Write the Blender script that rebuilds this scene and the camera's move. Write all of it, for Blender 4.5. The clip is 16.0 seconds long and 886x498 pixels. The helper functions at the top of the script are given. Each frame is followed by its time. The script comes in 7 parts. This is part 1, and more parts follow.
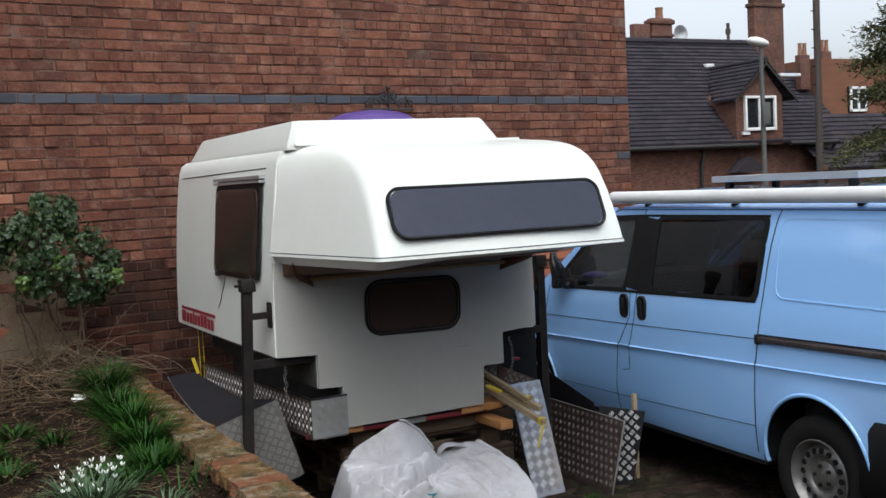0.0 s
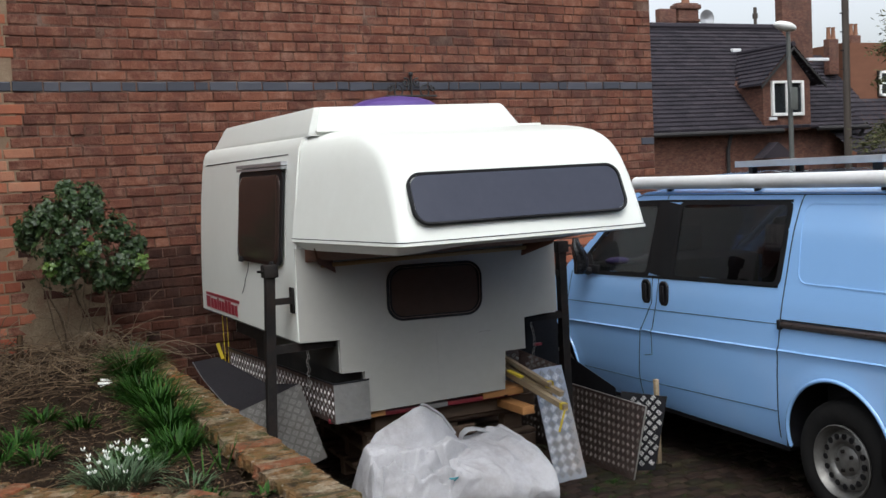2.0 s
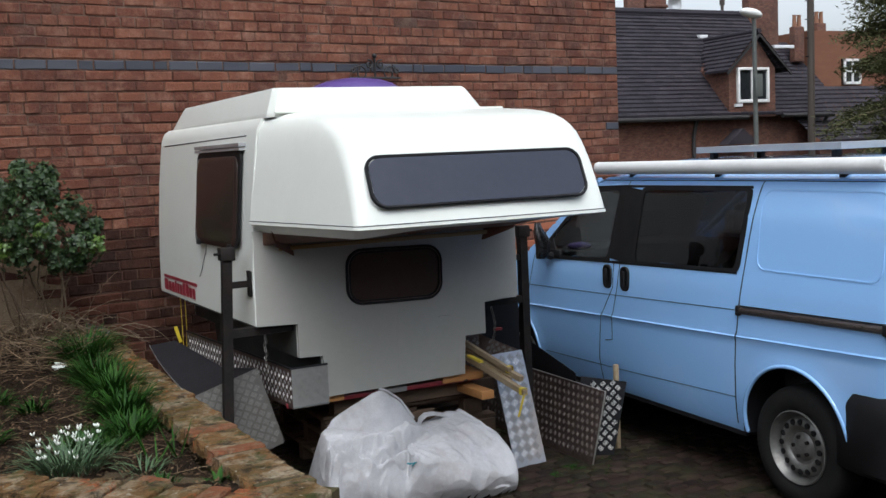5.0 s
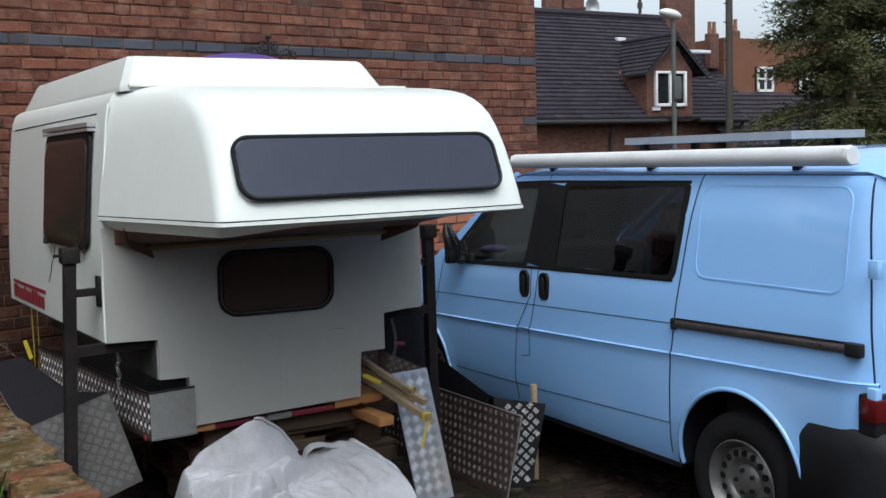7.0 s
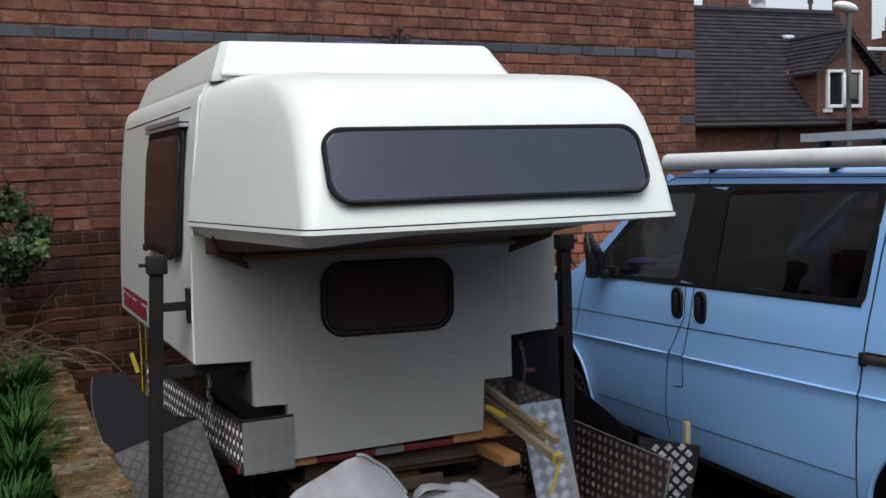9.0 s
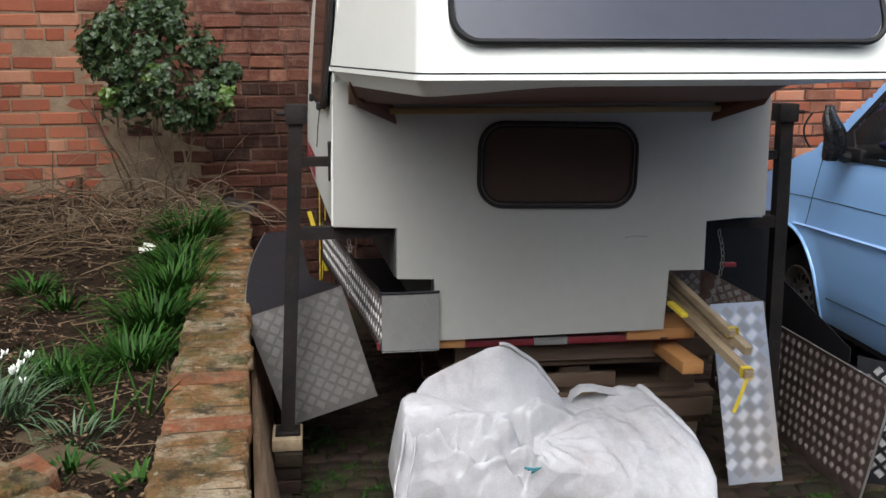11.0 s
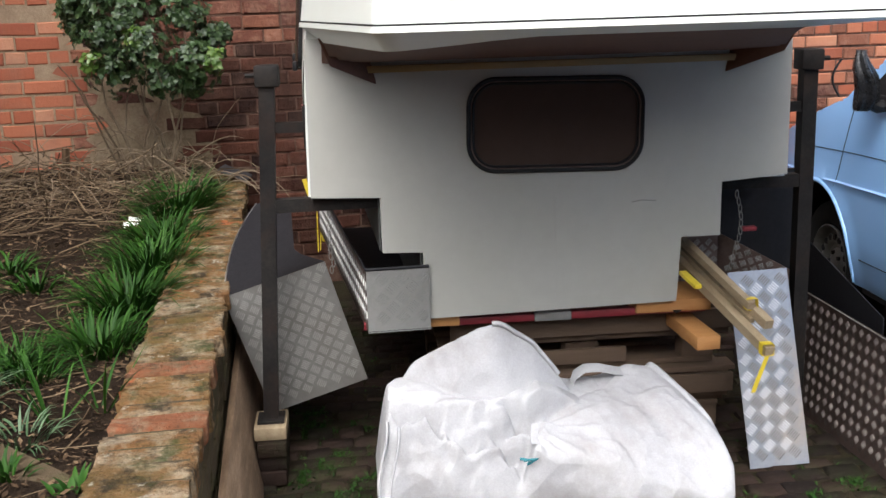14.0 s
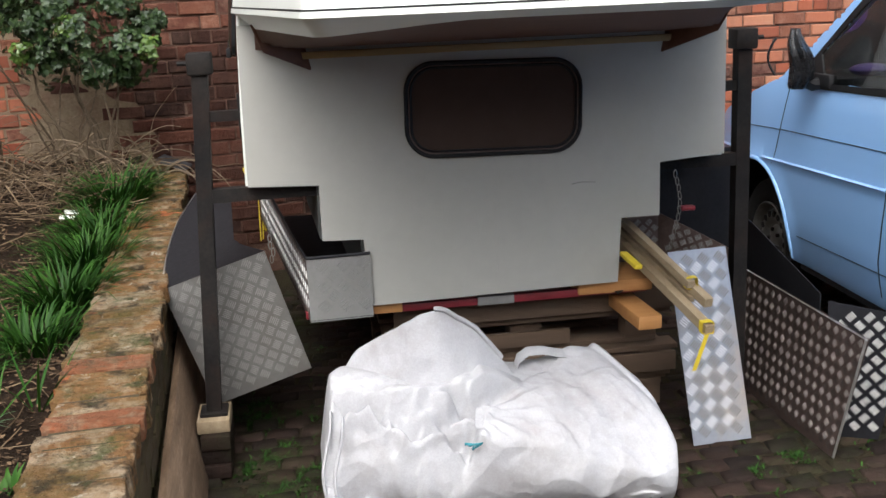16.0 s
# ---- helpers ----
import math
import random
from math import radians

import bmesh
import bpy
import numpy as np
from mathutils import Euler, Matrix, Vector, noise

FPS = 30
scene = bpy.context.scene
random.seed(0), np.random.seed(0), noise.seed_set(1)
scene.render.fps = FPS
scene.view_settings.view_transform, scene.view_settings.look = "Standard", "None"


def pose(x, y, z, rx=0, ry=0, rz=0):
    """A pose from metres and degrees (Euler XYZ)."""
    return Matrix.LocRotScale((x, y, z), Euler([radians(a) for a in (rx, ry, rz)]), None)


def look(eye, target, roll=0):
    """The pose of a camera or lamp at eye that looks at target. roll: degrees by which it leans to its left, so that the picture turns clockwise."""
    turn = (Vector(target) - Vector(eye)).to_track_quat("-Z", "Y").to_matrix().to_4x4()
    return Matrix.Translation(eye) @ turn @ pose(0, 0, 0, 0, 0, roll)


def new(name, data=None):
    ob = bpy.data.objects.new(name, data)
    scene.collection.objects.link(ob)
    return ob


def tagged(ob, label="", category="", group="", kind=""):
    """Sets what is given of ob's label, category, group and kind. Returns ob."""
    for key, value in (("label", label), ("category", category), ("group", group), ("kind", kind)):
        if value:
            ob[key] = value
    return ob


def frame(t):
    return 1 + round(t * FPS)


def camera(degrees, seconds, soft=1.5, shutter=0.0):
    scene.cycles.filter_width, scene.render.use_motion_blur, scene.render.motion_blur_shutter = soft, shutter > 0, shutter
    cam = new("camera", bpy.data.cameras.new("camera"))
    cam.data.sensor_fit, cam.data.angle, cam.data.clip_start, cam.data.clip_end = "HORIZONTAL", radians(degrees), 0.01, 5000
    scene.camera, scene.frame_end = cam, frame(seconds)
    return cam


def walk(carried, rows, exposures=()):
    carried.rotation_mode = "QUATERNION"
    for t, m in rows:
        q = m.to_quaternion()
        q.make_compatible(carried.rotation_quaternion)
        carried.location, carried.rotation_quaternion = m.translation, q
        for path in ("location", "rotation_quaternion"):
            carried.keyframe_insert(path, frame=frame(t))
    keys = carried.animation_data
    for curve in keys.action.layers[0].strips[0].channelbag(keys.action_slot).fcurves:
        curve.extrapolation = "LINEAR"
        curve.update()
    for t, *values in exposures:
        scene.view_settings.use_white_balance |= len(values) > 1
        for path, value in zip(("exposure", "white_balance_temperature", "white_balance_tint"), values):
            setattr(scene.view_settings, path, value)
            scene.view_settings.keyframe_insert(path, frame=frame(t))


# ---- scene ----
cam = camera(46.8, 16.0)
PATH = [
    (0, (-2.287, -5.709, 2.028), (-1.412, -3.915, 1.901), -2.8),
    (0.5, (-2.291, -5.719, 2.02), (-1.447, -3.911, 1.894), -2.7),
    (1, (-2.286, -5.727, 2.022), (-1.446, -3.917, 1.897), -2.5),
    (1.5, (-2.259, -5.743, 2.015), (-1.434, -3.927, 1.876), -2.9),
    (2, (-2.273, -5.737, 2.017), (-1.445, -3.923, 1.868), -3.0),
    (2.5, (-2.29, -5.724, 2.023), (-1.467, -3.906, 1.882), -2.8),
    (3, (-2.271, -5.723, 2.03), (-1.441, -3.908, 1.896), -2.7),
    (5.5, (-2.158, -5.705, 1.998), (-1.267, -3.924, 1.809), -2.3),
    (6, (-1.946, -5.531, 1.934), (-1.088, -3.73, 1.796), -1.2),
    (6.5, (-1.687, -5.307, 1.985), (-0.774, -3.538, 1.787), -1.5),
    (7, (-1.701, -4.988, 1.916), (-0.677, -3.279, 1.735), -1.7),
    (7.5, (-1.566, -4.816, 1.914), (-0.611, -3.081, 1.637), -2.2),
    (8, (-1.389, -4.703, 1.876), (-0.613, -2.873, 1.652), -1.6),
    (8.5, (-1.31, -4.531, 1.9), (-0.557, -2.693, 1.665), -1.8),
    (9, (-1.253, -4.398, 1.876), (-0.496, -2.554, 1.717), -1.7),
    (9.5, (-1.129, -4.3, 1.861), (-0.56, -2.392, 1.678), -2.9),
    (10, (-0.96, -4.201, 1.81), (-0.538, -2.269, 1.509), -1.5),
    (12.5, (-0.495, -3.597, 1.736), (-0.372, -1.648, 1.305), -1.2),
    (13, (-0.491, -3.607, 1.728), (-0.371, -1.665, 1.269), -1.4),
    (13.5, (-0.471, -3.597, 1.734), (-0.324, -1.662, 1.25), -1.6),
    (14, (-0.466, -3.592, 1.729), (-0.291, -1.656, 1.261), -1.7),
    (14.5, (-0.455, -3.599, 1.729), (-0.287, -1.664, 1.254), -1.8),
    (15, (-0.457, -3.595, 1.729), (-0.25, -1.664, 1.252), -1.8),
    (15.5, (-0.46, -3.593, 1.735), (-0.249, -1.664, 1.248), -2.0),
    (16, (-0.428, -3.576, 1.728), (-0.16, -1.658, 1.227), -2.4),
]

# ---------------------------------------------------------------- light
EXPOSURES = [(0.0, -0.01, 6150, 9), (3.0, -0.01, 6280, 9), (5.5, -0.05, 6030, 8), (6.5, -0.05, 6000, 7), (7.5, -0.20, 5900, 6), (8.5, -0.22, 6050, 8), (9.0, -0.27, 6050, 8), (9.5, -0.24, 6050, 8), (10.0, -0.03, 6150, 9), (12.5, 0.88, 6450, 10), (16.0, 0.82, 6450, 10)]
walk(cam, [(t, look(eye, target, roll)) for t, eye, target, roll in PATH], EXPOSURES)

SUN_ELEV, SUN_TURN = 57.0, 198.0
world = bpy.data.worlds.new("overcast_sky")
scene.world = world
world.use_nodes = True
wn, wl = world.node_tree.nodes, world.node_tree.links
wn.clear()
w_out, w_bg, w_sky = wn.new("ShaderNodeOutputWorld"), wn.new("ShaderNodeBackground"), wn.new("ShaderNodeTexSky")
w_hsv = wn.new("ShaderNodeHueSaturation")
w_sky.sky_type, w_sky.sun_disc = "NISHITA", False
w_sky.sun_elevation, w_sky.sun_rotation = radians(SUN_ELEV), radians(SUN_TURN)
w_sky.dust_density, w_sky.air_density = 4.0, 1.0
w_hsv.inputs["Saturation"].default_value = 0.24
w_hsv.inputs["Value"].default_value = 1.62
w_bg.inputs["Strength"].default_value = 0.15
wl.new(w_sky.outputs[0], w_hsv.inputs["Color"])
wl.new(w_hsv.outputs[0], w_bg.inputs["Color"])
wl.new(w_bg.outputs[0], w_out.inputs["Surface"])

sun = new("sun", bpy.data.lights.new("sun", "SUN"))
sun.data.energy, sun.data.angle, sun.data.color = 1.2, radians(50), (1.0, 0.985, 0.96)
sun.matrix_world = look((-2.15, -6.6, 11.6), (0, 0, 1))


# ---------------------------------------------------------------- materials
def mat(name, stops, rough=0.6, metal=0.0, scale=8.0, fine=90.0, bump=0.15, dist=0.004, by="", spec=0.5,
        dirt=None, dirt_amount=0.5, dirt_scale=3.0, coat=0.0, trans=0.0, stretch=(1, 1, 1), rough_var=0.12,
        bloom=None, bloom_amount=0.4, bloom_scale=2.5, own=0.55, spots=()):
    """A surface whose colour wanders between the stops, with coarse patches, fine grain and relief.
    by: 'object' or 'island' lets each piece take its own tone."""
    m = bpy.data.materials.new(name)
    m.use_nodes = True
    n, l = m.node_tree.nodes, m.node_tree.links
    b = n["Principled BSDF"]
    tc, mp = n.new("ShaderNodeTexCoord"), n.new("ShaderNodeMapping")
    mp.inputs["Scale"].default_value = stretch
    l.new(tc.outputs["Object"], mp.inputs["Vector"])
    if by == "object":
        inf = n.new("ShaderNodeObjectInfo")
        add = n.new("ShaderNodeVectorMath")
        add.operation = "ADD"
        l.new(mp.outputs[0], add.inputs[0])
        l.new(inf.outputs["Location"], add.inputs[1])
        vec = add.outputs[0]
    else:
        vec = mp.outputs[0]
    big, small = n.new("ShaderNodeTexNoise"), n.new("ShaderNodeTexNoise")
    for tex, s, d in ((big, scale, 4.0), (small, fine, 6.0)):
        tex.inputs["Scale"].default_value, tex.inputs["Detail"].default_value = s, d
        tex.inputs["Roughness"].default_value = 0.62
        l.new(vec, tex.inputs["Vector"])
    mixf = n.new("ShaderNodeMix")
    mixf.inputs[0].default_value = 0.4
    l.new(big.outputs[0], mixf.inputs[2])
    l.new(small.outputs[0], mixf.inputs[3])
    fac = mixf.outputs[0]
    if by:
        rnd = n.new("ShaderNodeObjectInfo").outputs["Random"] if by == "object" else n.new("ShaderNodeNewGeometry").outputs["Random Per Island"]
        mix2 = n.new("ShaderNodeMix")
        mix2.inputs[0].default_value = own
        l.new(fac, mix2.inputs[2])
        l.new(rnd, mix2.inputs[3])
        fac = mix2.outputs[0]
    ramp = n.new("ShaderNodeValToRGB")
    el = ramp.color_ramp.elements
    lo, hi = (0.12, 0.88) if by else (0.3, 0.7)
    for i, c in enumerate(stops):
        pos = lo + (hi - lo) * i / max(1, len(stops) - 1)
        e = el[i] if i < 2 else el.new(pos)
        e.position, e.color = pos, (*c, 1)
    l.new(fac, ramp.inputs[0])
    col = ramp.outputs[0]
    for tone, amount, size, seed, lo, hi in ((bloom, bloom_amount, bloom_scale, 4.0, 0.48, 0.72), (dirt, dirt_amount, dirt_scale, 0.0, 0.48, 0.72), *spots):
        if not tone:
            continue
        dn = n.new("ShaderNodeTexNoise")
        dn.noise_dimensions = "4D"
        dn.inputs["W"].default_value = seed
        dn.inputs["Scale"].default_value, dn.inputs["Detail"].default_value = size, 8.0
        dn.inputs["Roughness"].default_value = 0.7
        l.new(tc.outputs["Object"] if by != "object" else vec, dn.inputs["Vector"])
        dr = n.new("ShaderNodeMapRange")
        dr.inputs[1].default_value, dr.inputs[2].default_value, dr.inputs[4].default_value = lo, hi, amount
        l.new(dn.outputs[0], dr.inputs[0])
        dm = n.new("ShaderNodeMix")
        dm.data_type = "RGBA"
        dm.inputs[7].default_value = (*tone, 1)
        l.new(dr.outputs[0], dm.inputs[0])
        l.new(col, dm.inputs[6])
        col = dm.outputs[2]
    l.new(col, b.inputs["Base Color"])
    rr = n.new("ShaderNodeMapRange")
    rr.inputs[3].default_value, rr.inputs[4].default_value = max(0.02, rough - rough_var), min(1, rough + rough_var)
    l.new(small.outputs[0], rr.inputs[0])
    l.new(rr.outputs[0], b.inputs["Roughness"])
    b.inputs["Metallic"].default_value = metal
    b.inputs["Specular IOR Level"].default_value = spec
    b.inputs["Coat Weight"].default_value = coat
    b.inputs["Coat Roughness"].default_value = 0.06
    b.inputs["Transmission Weight"].default_value = trans
    if bump:
        bp = n.new("ShaderNodeBump")
        bp.inputs["Strength"].default_value, bp.inputs["Distance"].default_value = bump, dist
        l.new(small.outputs[0], bp.inputs["Height"])
        l.new(bp.outputs[0], b.inputs["Normal"])
    return m


M = dict(
    brick_dark=mat("weathered_red_brick", [(0.05, 0.0235, 0.02), (0.092, 0.0365, 0.0258), (0.136, 0.0525, 0.0343), (0.18, 0.0725, 0.0442), (0.29, 0.135, 0.088)], 0.92, scale=4, fine=45, bump=0.9, dist=0.012, by="object", dirt=(0.048, 0.032, 0.029), dirt_amount=0.8, dirt_scale=1.6, spec=0.15, bloom=(0.33, 0.19, 0.135), bloom_amount=0.6, bloom_scale=8.0, own=0.36),
    brick_rest=mat("weathered_red_brick_rest", [(0.05, 0.0235, 0.02), (0.092, 0.0365, 0.0258), (0.136, 0.0525, 0.0343), (0.18, 0.0725, 0.0442), (0.29, 0.135, 0.088)], 0.92, scale=4, fine=45, bump=0.9, dist=0.012, by="island", dirt=(0.048, 0.032, 0.029), dirt_amount=0.8, dirt_scale=1.6, spec=0.15, bloom=(0.33, 0.19, 0.135), bloom_amount=0.6, bloom_scale=8.0, own=0.36),
    # red brick darkened to carry the shade behind camper and shrub
    brick_shade=mat("shade_red_brick", [(0.017, 0.0105, 0.0095), (0.032, 0.0145, 0.011), (0.052, 0.020, 0.0135), (0.078, 0.029, 0.019), (0.12, 0.05, 0.033)], 0.92, scale=4, fine=45, bump=0.9, dist=0.012, by="object", dirt=(0.020, 0.014, 0.012), dirt_amount=0.8, dirt_scale=1.1, spec=0.15, bloom=(0.33, 0.19, 0.135), bloom_amount=0.2, bloom_scale=6.0, own=0.55),
    brick_shade_rest=mat("shade_red_brick_rest", [(0.017, 0.0105, 0.0095), (0.032, 0.0145, 0.011), (0.052, 0.020, 0.0135), (0.078, 0.029, 0.019), (0.12, 0.05, 0.033)], 0.92, scale=4, fine=45, bump=0.9, dist=0.012, by="island", dirt=(0.020, 0.014, 0.012), dirt_amount=0.8, dirt_scale=1.1, spec=0.15, bloom=(0.33, 0.19, 0.135), bloom_amount=0.2, bloom_scale=6.0, own=0.55),
    brick_light=mat("orange_repair_brick", [(0.17, 0.048, 0.028), (0.25, 0.075, 0.04), (0.31, 0.112, 0.062), (0.36, 0.19, 0.12)], 0.9, scale=5, fine=60, bump=0.5, dist=0.006, by="object", dirt=(0.15, 0.085, 0.06), dirt_amount=0.6, spec=0.2, own=0.6),
    brick_blue=mat("blue_engineering_brick", [(0.01892, 0.02064, 0.02838), (0.0344, 0.03698, 0.04816), (0.0559, 0.05676, 0.0688)], 0.6, scale=5, fine=60, bump=0.3, by="object"),
    mortar=mat("lime_mortar", [(0.06, 0.030, 0.022), (0.095, 0.050, 0.036), (0.16, 0.10, 0.074)], 0.95, scale=5, fine=60, bump=0.8, dist=0.01, spec=0.1, dirt=(0.04, 0.027, 0.025), dirt_amount=0.7, dirt_scale=1.1, bloom=(0.32, 0.24, 0.19), bloom_amount=0.5, bloom_scale=3.0),
    pointing=mat("pale_lime_pointing", [(0.15, 0.105, 0.068), (0.21, 0.15, 0.10), (0.28, 0.21, 0.145)], 0.95, scale=6, fine=70, bump=0.6, dist=0.006, spec=0.1, dirt=(0.13, 0.08, 0.055), dirt_amount=0.6, dirt_scale=3),
    render_patch=mat("grey_cement_render", [(0.105, 0.078, 0.05), (0.155, 0.118, 0.078), (0.21, 0.165, 0.115)], 0.95, scale=4, fine=60, bump=0.9, dist=0.01, spec=0.1, dirt=(0.11, 0.06, 0.042), dirt_amount=0.8, dirt_scale=5),
    coping=mat("mossy_worn_coping_brick", [(0.09861, 0.04758, 0.02107), (0.1644, 0.08274, 0.03387), (0.2234, 0.1262, 0.05268), (0.2761, 0.1707, 0.07902)], 0.95, scale=7, fine=45, bump=1.0, dist=0.035, by="object", dirt=(0.050, 0.056, 0.018), dirt_amount=0.9, dirt_scale=3.6, spec=0.15, bloom=(0.44, 0.39, 0.29), bloom_amount=0.95, bloom_scale=7, own=0.14, spots=(((0.36, 0.105, 0.04), 0.85, 3.9, 9.0, 0.60, 0.64), ((0.028, 0.022, 0.014), 0.9, 11.0, 13.0, 0.50, 0.62), ((0.045, 0.058, 0.016), 0.8, 8.0, 21.0, 0.54, 0.64), ((0.46, 0.43, 0.35), 0.75, 17.0, 17.0, 0.60, 0.67))),
    coping_red=mat("spalled_orange_brick", [(0.1275, 0.065, 0.036), (0.225, 0.0845, 0.0408), (0.45, 0.1235, 0.0504)], 0.95, scale=14, fine=55, bump=1.0, dist=0.03, by="object", spec=0.15, dirt=(0.10, 0.075, 0.042), dirt_amount=1.0, dirt_scale=7, bloom=(0.30, 0.24, 0.16), bloom_amount=0.9, bloom_scale=9, own=0.12, spots=(((0.040, 0.030, 0.020), 0.8, 14.0, 13.0, 0.55, 0.68),)),
    bedwall=mat("mossy_garden_wall_brick", [(0.05, 0.038, 0.024), (0.085, 0.062, 0.037), (0.11, 0.09, 0.045)], 0.95, scale=6, fine=60, bump=0.9, dist=0.012, by="island", dirt=(0.045, 0.058, 0.016), dirt_amount=0.9, dirt_scale=4, spec=0.15, own=0.25),
    sett=mat("brown_clay_sett", [(0.0099, 0.0069, 0.0059), (0.0197, 0.0129, 0.0104), (0.0336, 0.0197, 0.0153), (0.0495, 0.0336, 0.0257)], 0.85, scale=9, fine=80, bump=0.9, dist=0.008, by="object", dirt=(0.028, 0.040, 0.012), dirt_amount=0.85, dirt_scale=2.6, spec=0.15, spots=(((0.016, 0.012, 0.010), 0.8, 6.0, 5.0, 0.5, 0.66),)),
    sett_rest=mat("brown_clay_sett_rest", [(0.0099, 0.0069, 0.0059), (0.0197, 0.0129, 0.0104), (0.0336, 0.0197, 0.0153), (0.0495, 0.0336, 0.0257)], 0.85, scale=9, fine=80, bump=0.9, dist=0.008, by="island", dirt=(0.028, 0.040, 0.012), dirt_amount=0.85, dirt_scale=2.6, spec=0.15, spots=(((0.016, 0.012, 0.010), 0.8, 6.0, 5.0, 0.5, 0.66),)),
    ground=mat("dark_yard_earth", [(0.017, 0.0135, 0.010), (0.032, 0.025, 0.016), (0.034, 0.038, 0.016)], 0.95, scale=3, fine=50, bump=0.9, dist=0.02, spec=0.05),
    soil=mat("garden_soil", [(0.0084, 0.0057, 0.0039), (0.0178, 0.0109, 0.0068), (0.0314, 0.02, 0.012), (0.0575, 0.038, 0.0231)], 0.97, scale=11, fine=90, bump=1.0, dist=0.03, spec=0.1),
    straw=mat("dead_plant_stalk", [(0.03723, 0.02296, 0.01349), (0.08856, 0.05824, 0.03401), (0.2052, 0.15, 0.09103)], 0.85, scale=10, fine=80, bump=0.2, by="island", spec=0.2),
    litter=mat("dead_leaf_litter", [(0.01613, 0.009272, 0.00529), (0.04588, 0.02696, 0.01403), (0.109, 0.06844, 0.03783), (0.2295, 0.1608, 0.09683)], 0.9, scale=10, fine=80, bump=0.2, by="island", spec=0.2),
    twig=mat("brown_twig_bark", [(0.051, 0.03825, 0.0255), (0.119, 0.08925, 0.0595), (0.17, 0.1318, 0.0935)], 0.9, scale=20, fine=120, bump=0.4, spec=0.2),
    blade=mat("fresh_green_blade", [(0.005834, 0.02626, 0.002334), (0.014, 0.05368, 0.004084), (0.03209, 0.08752, 0.008168)], 0.6, scale=20, fine=120, bump=0.1, by="island", spec=0.18),
    blade_grey=mat("grey_green_blade", [(0.03315, 0.06961, 0.02983), (0.06298, 0.1127, 0.05171), (0.09945, 0.1525, 0.07624)], 0.5, scale=20, fine=120, bump=0.1, by="island", spec=0.4),
    leaf=mat("dark_evergreen_leaf", [(0.009, 0.020, 0.007), (0.017, 0.037, 0.011), (0.030, 0.058, 0.018), (0.06, 0.085, 0.030)], 0.42, scale=20, fine=120, bump=0.15, by="island", spec=0.36),
    leaf_new=mat("yellow_green_leaf", [(0.0288, 0.06912, 0.01037), (0.0576, 0.1094, 0.01613), (0.09792, 0.1498, 0.02592)], 0.4, scale=20, fine=120, bump=0.15, by="island", spec=0.5),
    conifer=mat("olive_conifer_needles", [(0.038, 0.045, 0.018), (0.07, 0.076, 0.029), (0.115, 0.115, 0.05)], 0.8, scale=12, fine=60, bump=0.3, by="island", spec=0.2),
    petal=mat("white_petal", [(0.75, 0.77, 0.72), (0.85, 0.86, 0.82)], 0.5, bump=0.05, spec=0.3),
    gel=mat("ivory_gelcoat", [(0.67, 0.69, 0.64), (0.69, 0.71, 0.66), (0.71, 0.73, 0.68)], 0.34, scale=0.9, fine=14, bump=0.0, dirt=(0.57, 0.58, 0.51), dirt_amount=0.3, dirt_scale=1.6, coat=0.06, rough_var=0.04),
    # panel colour set well below the shell's to carry the overcab's shade
    gel_panel_shaded=mat("painted_ply_panel_shaded", [(0.34, 0.338, 0.307), (0.365, 0.36, 0.327), (0.39, 0.385, 0.35)], 0.42, scale=1.4, fine=18, bump=0.03, dist=0.002, dirt=(0.36, 0.355, 0.305), dirt_amount=0.5, dirt_scale=2.2, rough_var=0.05),
    seal=mat("black_rubber_seal", [(0.008, 0.008, 0.009), (0.016, 0.016, 0.017)], 0.55, bump=0.1, spec=0.2),
    acrylic=mat("blue_grey_tinted_acrylic", [(0.034, 0.038, 0.056), (0.042, 0.046, 0.066)], 0.2, scale=2, fine=20, bump=0.02, spec=0.3, rough_var=0.04),
    acrylic_panel=mat("clouded_brown_acrylic", [(0.050, 0.034, 0.028), (0.068, 0.047, 0.039)], 0.18, scale=3, fine=20, bump=0.03, spec=0.2, rough_var=0.05),
    acrylic_brown=mat("brown_tinted_acrylic", [(0.026, 0.017, 0.014), (0.036, 0.024, 0.020)], 0.14, scale=2, fine=20, bump=0.03, spec=0.14, rough_var=0.05),
    shade_board=mat("dark_grey_shade_board", [(0.040, 0.042, 0.040), (0.062, 0.064, 0.060), (0.085, 0.086, 0.080)], 0.7, scale=5, fine=60, bump=0.25, spec=0.3),
    ply=mat("stained_brown_plywood", [(0.075, 0.030, 0.018), (0.115, 0.048, 0.028), (0.15, 0.066, 0.038)], 0.7, scale=6, fine=60, bump=0.3, stretch=(0.3, 4, 4)),
    batten=mat("yellowed_pine_batten", [(0.26, 0.17, 0.07), (0.36, 0.25, 0.11)], 0.7, scale=6, fine=60, bump=0.3, stretch=(0.4, 5, 5)),
    pine=mat("sawn_pine", [(0.20, 0.145, 0.085), (0.31, 0.235, 0.145), (0.40, 0.32, 0.21)], 0.75, scale=7, fine=70, bump=0.4, stretch=(5, 0.5, 5)),
    orange_wood=mat("orange_pine_block", [(0.34, 0.15, 0.045), (0.45, 0.22, 0.075)], 0.7, scale=8, fine=70, bump=0.4, stretch=(0.6, 5, 5)),
    pallet=mat("weathered_pallet_wood", [(0.0756, 0.0497, 0.0346), (0.1512, 0.0994, 0.0648), (0.2376, 0.162, 0.108)], 0.85, scale=6, fine=70, bump=0.6, dist=0.006, stretch=(0.5, 5, 5), by="island"),
